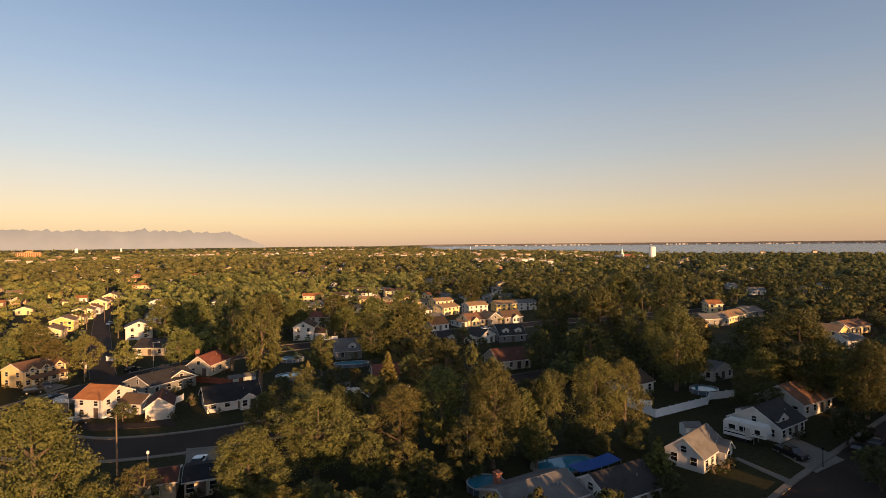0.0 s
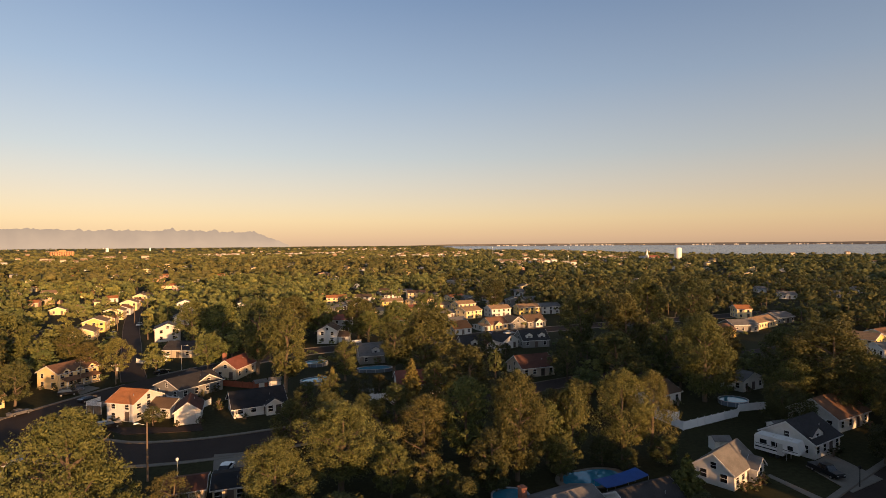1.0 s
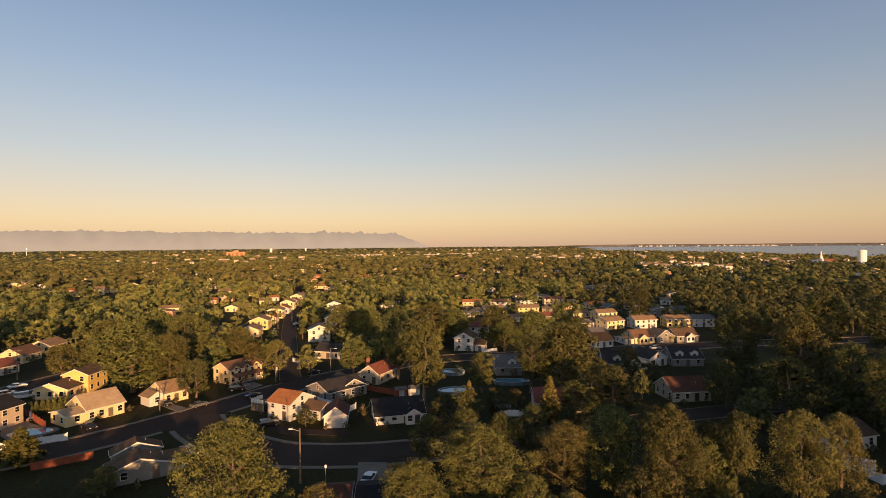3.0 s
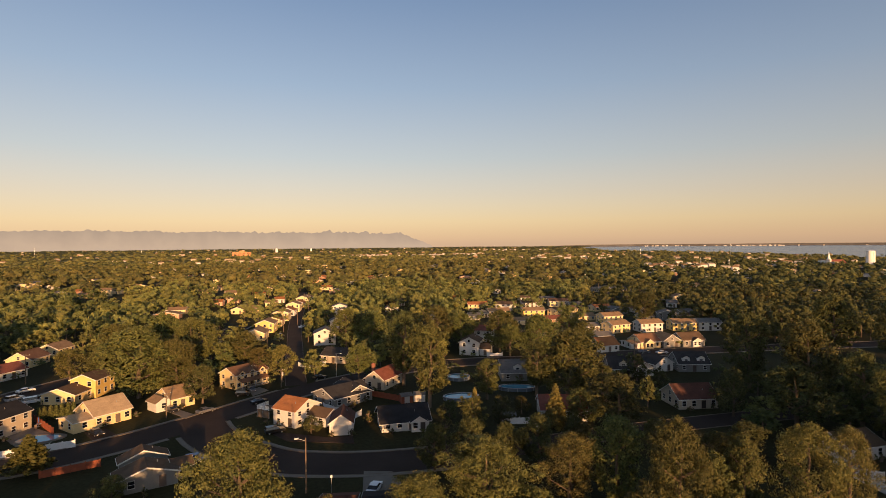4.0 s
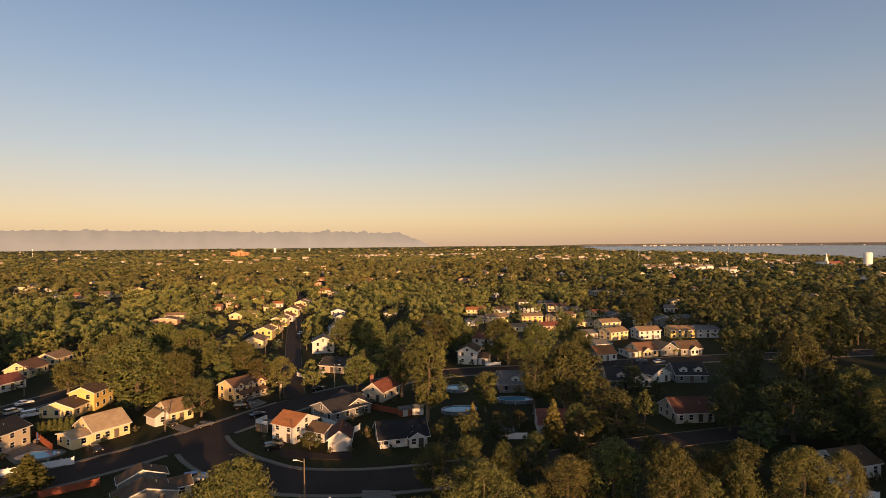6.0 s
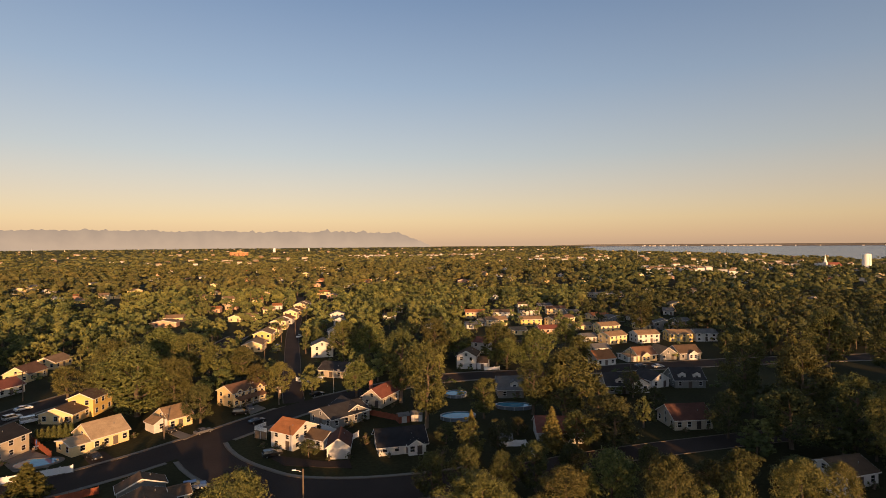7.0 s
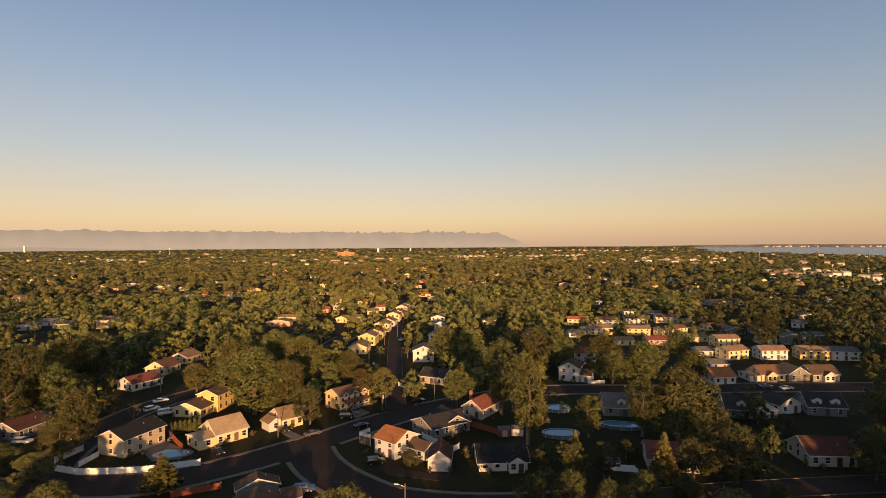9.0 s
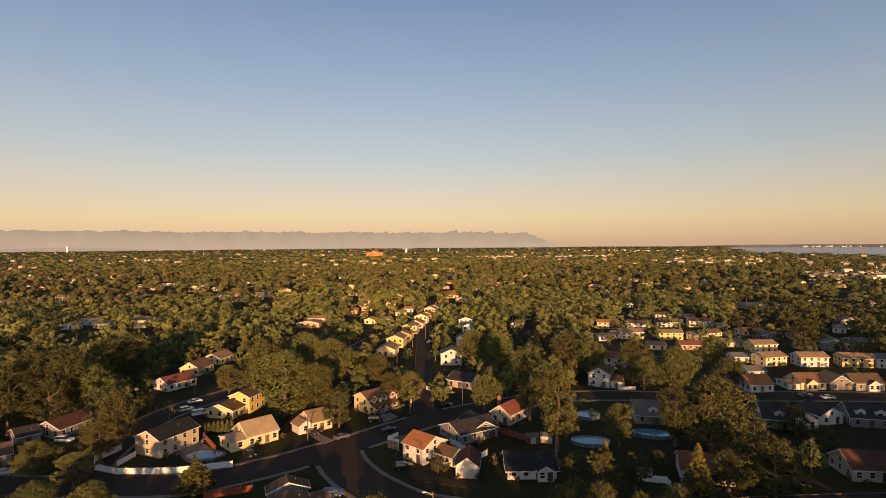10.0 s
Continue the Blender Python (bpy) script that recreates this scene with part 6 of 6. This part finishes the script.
mid = scatter(12000, 300, 560, -62, 62, 3.2, 6.2, lambda x, y, R, H: off_street((x, y), None, 2) and clear_of_houses(x, y, R * 0.8) and (rng.random() < 0.06 or not hides_house(x, y, R, H)))
# houses far off between the tree tops
def far_proto(wall, roof, st):
    h = house(0, -900, 0, 11, 8, 2.7 * st, 1.8, wall, roof, wall + " house with a low roof far among the trees", "xy"[st - 1], "houses far off", storeys=st, faces="fl", n_front=2)
    HOUSES.pop()
    return h


protos = [far_proto(*p) for p in (("white", "grey", 1), ("cream", "tan", 2), ("white", "tan", 1), ("salmon", "orange", 1), ("cream", "grey", 2))]
spots = []
for i in range(420):
    d, a = rng.uniform(420, 1240), radians(rng.uniform(-54, 54))
    x, y = d * math.sin(a), d * math.cos(a)
    if noise.noise(Vector((x * 0.006, y * 0.006, 3))) > -0.02 and clear_of_houses(x, y, 12) and off_street((x, y), None, 6):
        spots.append((x, y)); HOUSES.append((x, y, 6.0))
for i, (x, y) in enumerate(spots[:130]):
    copy_thing(protos[i % 5], pose(x, y, 0, 0, 0, rng.uniform(0, 360)))
for p in protos:
    for o in (*p.children_recursive, p):
        bpy.data.objects.remove(o)
far = scatter(34000, 560, 1250, -58, 58, 4.2, 7.0, lambda x, y, R, H: clear_of_houses(x, y, R * 0.7) and (rng.random() < 0.1 or not hides_house(x, y, R * 0.6, H)))
# shade over the eastern gardens is put into a darker leaf mix
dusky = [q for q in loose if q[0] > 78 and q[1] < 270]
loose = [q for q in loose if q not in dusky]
crowns("shade_trees", dusky, clumpy(30, 20, 0.19), "broadleaf trees of eastern gardens with shade put into the leaf colours", dark=0.75)
crowns("garden_trees", [q for q in loose if math.hypot(q[0], q[1]) < 200], clumpy(44, 22, 0.16), "green broadleaf trees of the gardens behind")
crowns("orchard_trees", [q for q in loose if math.hypot(q[0], q[1]) >= 200], clumpy(22, 16, 0.21, 0.62), "green broadleaf trees of the farther gardens")
near = [q for q in behind if q[1] > 0 and abs(q[0]) < 2.2 * q[1] and math.hypot(q[0], q[1]) > 40]
crowns("hedgerow_trees", near, clumpy(50, 26, 0.14), "added broadleaf trees at the nearest edge that cast shade")
crowns("sheltering_trees", [q for q in behind if q not in near], clumpy(4, 3, 0.7, 0.8), "unseen broadleaf trees added on the near side to cast shade")
crowns("yard_trees", yards, clumpy(6, 9, 0.30, 0.6), "small dark garden trees and tall shrubs between the houses", False, dark=0.55)


def groves(places):
    """Taller groves and lower gardens between them, and single trees that stand out."""
    out = []
    for x, y, R, H in places:
        k = 0.5 + 1.1 * noise.noise(Vector((x * 0.016, y * 0.016, 21)))
        k = 0.72 + 0.5 * min(1.0, max(0.0, k)) + (0.22 if rng.random() < 0.12 else 0.0)
        out.append((x, y, R * (0.88 + 0.2 * k), H * k))
    return out


mid, far = groves(mid), groves(far)
# farther east too, a higher share of dark leaves stands in for shade
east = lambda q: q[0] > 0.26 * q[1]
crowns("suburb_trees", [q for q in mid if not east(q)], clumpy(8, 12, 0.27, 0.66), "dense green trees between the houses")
crowns("oak_woods", [q for q in mid if east(q)], clumpy(8, 12, 0.27, 0.66), "dense trees between the eastern houses, leaf mix darkened for shade", dark=0.74)
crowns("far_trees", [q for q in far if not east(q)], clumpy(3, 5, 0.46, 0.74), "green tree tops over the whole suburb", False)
crowns("far_oaks", [q for q in far if east(q)], clumpy(3, 5, 0.46, 0.74), "tree tops over the farther eastern suburb, leaf mix darkened for shade", False, dark=0.68)

distant = []
for i in range(12000):
    d, a = 1230 * (4900 / 1230) ** rng.uniform(0, 1), radians(rng.uniform(-58, 58))
    x, y = d * math.sin(a), d * math.cos(a)
    if not WET(x, y):
        R = rng.uniform(5, 9) * (1 + (d - 1230) / 3000)
        distant.append((x, y, R, rng.uniform(9, 13) + rise(d)))
crowns("distant_trees", distant, clumpy(1, 4, 0.62, 0.9), "tree tops of the woods out to the horizon", False)

# the canopy that runs to the horizon
def canopy(x, y):
    p = Vector((x * 0.045, y * 0.045, 0))
    q = Vector((x * 0.004, y * 0.004, 5))
    return 5.0 + 4.5 * noise.noise(p) + 3.0 * noise.noise(p * 2.3) + 3.0 * noise.noise(q)


vs, fs = [], []
na, nr = 330, 84
for j in range(nr):
    d = 1230 * (4950 / 1230) ** (j / (nr - 1))
    for i in range(na):
        a = radians(-62 + 124 * i / (na - 1))
        x, y = d * math.sin(a), d * math.cos(a)
        vs.append((x, y, -3.0 if WET(x, y) else canopy(x, y) + rise(d)))
for j in range(nr - 1):
    for i in range(na - 1):
        k = j * na + i
        fs.append((k, k + 1, k + na + 1, k + na))
tagged(part("woodland", array_mesh("woodland", np.array(vs), np.array(fs), material("far_canopy", (0.10, 0.098, 0.034), 0.95, 0.5, 0.012, 0.12, 0.0, spec=0.05)), None), "unbroken green woodland out to the horizon", "woods", kind="stuff")
s = Solid()
for j in range(14):
    for i in range(24):
        q = []
        for a, b in ((i, j), (i + 1, j), (i + 1, j + 1), (i, j + 1)):
            az, d = radians(8 + 56 * a / 24), 1500 + 3400 * b / 14
            q.append((d * math.sin(az), d * math.cos(az), 0.4 + rise(d)))
        s.add(q, [(0, 1, 2, 3)])
tagged(part("water", s, WATER), "pale grey-blue bay under the evening sky", "water", kind="structure")

# ---- far landmarks ----
def brick_building(x, y, rot):
    root = new("apartment_building")
    root.matrix_basis = pose(x, y, 0, 0, 0, rot)
    tagged(root, "broad orange brick apartment block above the trees", "building")
    part("wall", Solid().box(-34, -9, 0, 34, 9, 22).box(-12, -10, 0, 12, -9.003, 24), BRICK_WARM, root)
    part("roof", Solid().box(-34.5, -9.5, 22.003, 34.5, 9.5, 23), CONCRETE, root)
    part("penthouse", Solid().box(-8, -5, 23.003, 10, 5, 28), BRICK_WARM, root)
    for k in range(6):
        for i in range(14):
            part("window", shared("block_window", lambda: Solid().box(-1.1, -0.1, 0, 1.1, 0.0, 1.7).mesh("window", GLASS)), None, root, "", pose(-31.5 + i * 4.85, -9.01 if abs(-31.5 + i * 4.85) > 13 else -10.01, 2 + 3.3 * k))


BRICK_WARM = material("orange_brick", (0.50, 0.24, 0.12), 0.85, 0.2, 0.2, 2.0, 0.2)
TANK = material("tank_paint", (0.80, 0.82, 0.78), 0.4, 0.08, 0.1, 1.0, 0.0)


def water_tank(x, y, r, h, legs=False):
    root = new("water_tower")
    root.matrix_basis = pose(x, y, 0)
    tagged(root, "tall white cylindrical water tower above the trees", "water tower")
    part("tank", Solid().lathe([(r, 0), (r, h - r * 0.35), (r * 0.94, h - r * 0.2), (r * 0.7, h - r * 0.06), (0.01, h)], 40), TANK, root)
    part("rail", Solid().lathe([(r + 0.05, h - r * 0.4), (r + 0.25, h - r * 0.4), (r + 0.25, h - r * 0.3), (r + 0.05, h - r * 0.3)], 40), TANK, root, "walkway rail round the top")
    part("ladder", Solid().box(-0.3, -r - 0.35, 0, 0.3, -r - 0.05, h - r * 0.3), METAL, root)


def steeple(x, y):
    root = new("church")
    root.matrix_basis = pose(x, y, 0, 0, 0, 20)
    tagged(root, "church with a pale pointed steeple above the trees", "church")
    part("nave", Solid().prism([(-7, 0), (7, 0), (7, 7), (0, 13), (-7, 7)], -16, 16), WHITE, root)
    r = Solid()
    for k in (-1, 1):
        r.prism([(0, 13.05), (k * 7.6, 6.5), (k * 7.6, 6.8), (0, 13.4)], -16.5, 16.5)
    part("roof", r, ROOFS["red"], root)
    part("tower", Solid().box(-20, -3, 0, -16.003, 3, 14), WHITE, root)
    part("spire", Solid().tube((-18, 0, 14), (-18, 0, 27), 2.6, 0.1, 8), TANK, root, "pale pointed spire")


def mast(x, y, h):
    root = new("radio_mast")
    root.matrix_basis = pose(x, y, 0)
    tagged(root, "thin pale steel mast above the trees", "mast")
    s = Solid()
    for i in range(3):
        a = 2.094 * i
        s.tube((0.9 * math.cos(a), 0.9 * math.sin(a), 0), (0.25 * math.cos(a), 0.25 * math.sin(a), h), 0.13, 0.09, 5)
    for k in range(8):
        z = h * (k + 0.5) / 8
        s.box(-0.6, -0.6, z, 0.6, 0.6, z + 0.15)
    part("frame", s, METAL, root)
    part("antenna", Solid().box(-0.9, -0.9, h - 3, 0.9, 0.9, h - 2.4), TANK, root)


brick_building(-798, 2146, 18)
water_tank(-851, 2772, 6.5, 33)
water_tank(-780, 3206, 4.5, 31)
water_tank(713, 902, 6.5, 29)
water_tank(-3194, 2882, 6, 60)
steeple(676, 930)
mast(514, 1409, 30)
mast(892, 1678, 40)
mast(430, 903, 20)
mast(458, 866, 18)
mast(284, 2987, 40)
mast(-1806, 2395, 45)
mast(-2278, 3166, 27)
mast(-2220, 3206, 27)
mast(-2160, 3247, 27)
mast(-2098, 3288, 27)
mast(-2033, 3328, 27)
mast(-1966, 3368, 27)
mast(-1897, 3408, 27)
mast(-1825, 3447, 27)
mast(-1751, 3485, 27)
mast(-1674, 3523, 27)
mast(-1595, 3559, 27)
mast(-1513, 3595, 27)
mast(-1429, 3629, 27)
mast(-1342, 3662, 27)
mast(-1254, 3693, 27)
mast(-1163, 3723, 27)

# the bay's far shore, low hills, and the bank of smoke low over the horizon
SHORE = material("far_shore", (0.105, 0.104, 0.108), 0.95, 0.3, 0.004, 0.03, 0.0, spec=0.0)
s = Solid()
prev = None
for i in range(181):
    a = radians(-58 + 116 * i / 180)
    d = 4880.0
    h = 24 + 3 * noise.noise(Vector((a * 9, 0, 0))) + 2 * noise.noise(Vector((a * 40, 1, 0)))
    hill = max(0.0, 1 - abs(math.degrees(a) + 48) / 9)
    h += 26 * hill * hill * (3 - 2 * hill)
    h += 10 * min(1.0, max(0.0, (math.degrees(a) - 10) / 6))
    x, y = d * math.sin(a), d * math.cos(a)
    cur = ((x, y, -5), (x, y, h), (x * 1.02, y * 1.02, h))
    if prev:
        s.add([*prev, *cur], [(0, 3, 4, 1), (1, 4, 5, 2)])
    prev = cur
tagged(part("backdrop", s, SHORE), "low hazy shore and hills on the horizon", "far shore", kind="structure")

# a self-lit sheet: the evening light on the smoke is put into its emission
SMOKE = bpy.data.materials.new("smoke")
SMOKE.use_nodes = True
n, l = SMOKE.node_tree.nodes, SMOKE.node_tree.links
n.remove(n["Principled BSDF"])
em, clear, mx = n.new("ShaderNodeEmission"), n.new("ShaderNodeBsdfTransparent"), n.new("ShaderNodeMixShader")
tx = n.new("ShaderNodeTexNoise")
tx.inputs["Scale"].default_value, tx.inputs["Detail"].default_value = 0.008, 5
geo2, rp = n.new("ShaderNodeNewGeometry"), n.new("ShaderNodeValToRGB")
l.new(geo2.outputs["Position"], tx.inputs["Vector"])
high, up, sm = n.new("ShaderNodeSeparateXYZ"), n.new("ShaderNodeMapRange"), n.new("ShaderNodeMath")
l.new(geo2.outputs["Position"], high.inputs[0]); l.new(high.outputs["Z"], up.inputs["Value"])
up.inputs["From Min"].default_value, up.inputs["From Max"].default_value = 190, 40     # paler towards the ground: haze put into the colour
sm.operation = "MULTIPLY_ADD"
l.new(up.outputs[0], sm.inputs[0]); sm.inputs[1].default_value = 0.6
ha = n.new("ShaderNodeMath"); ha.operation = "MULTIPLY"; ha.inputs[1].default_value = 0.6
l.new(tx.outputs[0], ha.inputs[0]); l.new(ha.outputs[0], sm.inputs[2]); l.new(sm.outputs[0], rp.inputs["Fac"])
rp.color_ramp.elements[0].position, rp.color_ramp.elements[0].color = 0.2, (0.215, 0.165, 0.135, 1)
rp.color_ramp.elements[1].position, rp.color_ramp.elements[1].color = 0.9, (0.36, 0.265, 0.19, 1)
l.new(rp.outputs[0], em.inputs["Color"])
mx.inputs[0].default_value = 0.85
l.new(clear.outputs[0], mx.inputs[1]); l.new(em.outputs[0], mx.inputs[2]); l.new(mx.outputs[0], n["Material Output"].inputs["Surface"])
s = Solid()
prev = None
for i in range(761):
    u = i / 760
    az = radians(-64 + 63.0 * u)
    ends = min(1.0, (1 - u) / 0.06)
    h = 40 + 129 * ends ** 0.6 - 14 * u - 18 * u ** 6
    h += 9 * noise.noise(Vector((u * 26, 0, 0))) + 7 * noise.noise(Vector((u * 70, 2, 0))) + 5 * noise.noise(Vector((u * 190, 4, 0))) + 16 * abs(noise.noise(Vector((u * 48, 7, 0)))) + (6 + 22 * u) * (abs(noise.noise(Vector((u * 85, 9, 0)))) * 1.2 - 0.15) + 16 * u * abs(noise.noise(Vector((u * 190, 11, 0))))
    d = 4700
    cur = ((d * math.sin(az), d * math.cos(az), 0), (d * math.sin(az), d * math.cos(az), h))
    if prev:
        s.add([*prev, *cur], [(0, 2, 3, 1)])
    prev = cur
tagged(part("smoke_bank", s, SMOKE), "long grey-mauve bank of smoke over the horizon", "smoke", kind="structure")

# pale buildings far off that show above the tree tops
g = np.random.default_rng(21)
s, t, pale = Solid(), Solid(), Solid()
for i in range(360):
    az = g.uniform(-56, 56)
    d = 1300 * (4200 / 1300) ** g.uniform(0, 1)
    x, y = d * math.sin(radians(az)), d * math.cos(radians(az))
    if WET(x, y) or noise.noise(Vector((x * 0.003, y * 0.003, 8))) < 0.0:
        continue
    w, dp, h = g.uniform(2.5, 7) * (1.8 if i % 17 == 0 else 1), g.uniform(3, 6), g.uniform(10.5, 14) + rise(d)
    m = pose(x, y, 0, 0, 0, g.uniform(-40, 40))
    (s if i % 3 else t).box(-w, -dp, 0, w, dp, h - 2, m)
    c = [m @ Vector(p) for p in ((-w, -dp, h - 2), (w, -dp, h - 2), (w, dp, h - 2), (-w, dp, h - 2), (-w, 0, h), (w, 0, h))]
    (t if i % 3 else s).add(c, [(0, 1, 5, 4), (2, 3, 4, 5), (0, 4, 3), (1, 2, 5)])
for az0, d0, wide, deep, count in ((-7, 2000, 3.5, 120, 26), (1.5, 2050, 4.5, 160, 44), (24, 930, 4, 110, 30), (12, 1500, 5, 200, 26), (33, 1250, 5, 150, 22), (-42, 2100, 2, 40, 10), (-25, 1500, 6, 200, 8), (5, 3200, 8, 300, 24)):
    for i in range(count):
        az, d = az0 + g.normal() * wide * 0.5, d0 + g.normal() * deep * 0.5
        w, dp, h = g.uniform(3, 7.5), g.uniform(3, 5), g.uniform(9, 13.0) + rise(d)
        m = pose(d * math.sin(radians(az)), d * math.cos(radians(az)), 0, 0, 0, g.uniform(-40, 40))
        pale.box(-w, -dp, 0, w, dp, h - 2, m)
        c = [m @ Vector(p) for p in ((-w, -dp, h - 2), (w, -dp, h - 2), (w, dp, h - 2), (-w, dp, h - 2), (-w, 0, h), (w, 0, h))]
        (t if i % 3 else s).add(c, [(0, 1, 5, 4), (2, 3, 4, 5), (0, 4, 3), (1, 2, 5)])
for i in range(90):
    az, d = (14 + 44 * g.uniform(0, 1) ** 0.8 if i < 40 else g.normal((22, 29, 31, 41, 49)[i % 5], 1.1)), 4800.0
    x, y = d * math.sin(radians(az)), d * math.cos(radians(az))
    w = g.uniform(2, 8)
    (pale if i % 3 else s).box(-w, -5, 0, w, 5, 20 + g.uniform(0, 6), pose(x, y, 0, 0, 0, -az))
tagged(part("distant_buildings", s, BEIGE), "pale buildings far off among the tree tops", "buildings", kind="stuff")
tagged(part("distant_houses", pale, WHITE), "white houses in clusters far off among the trees", "buildings", kind="stuff")
tagged(part("distant_roofs", t, ROOFS["tan"]), "tan roofs far off among the tree tops", "buildings", kind="stuff")
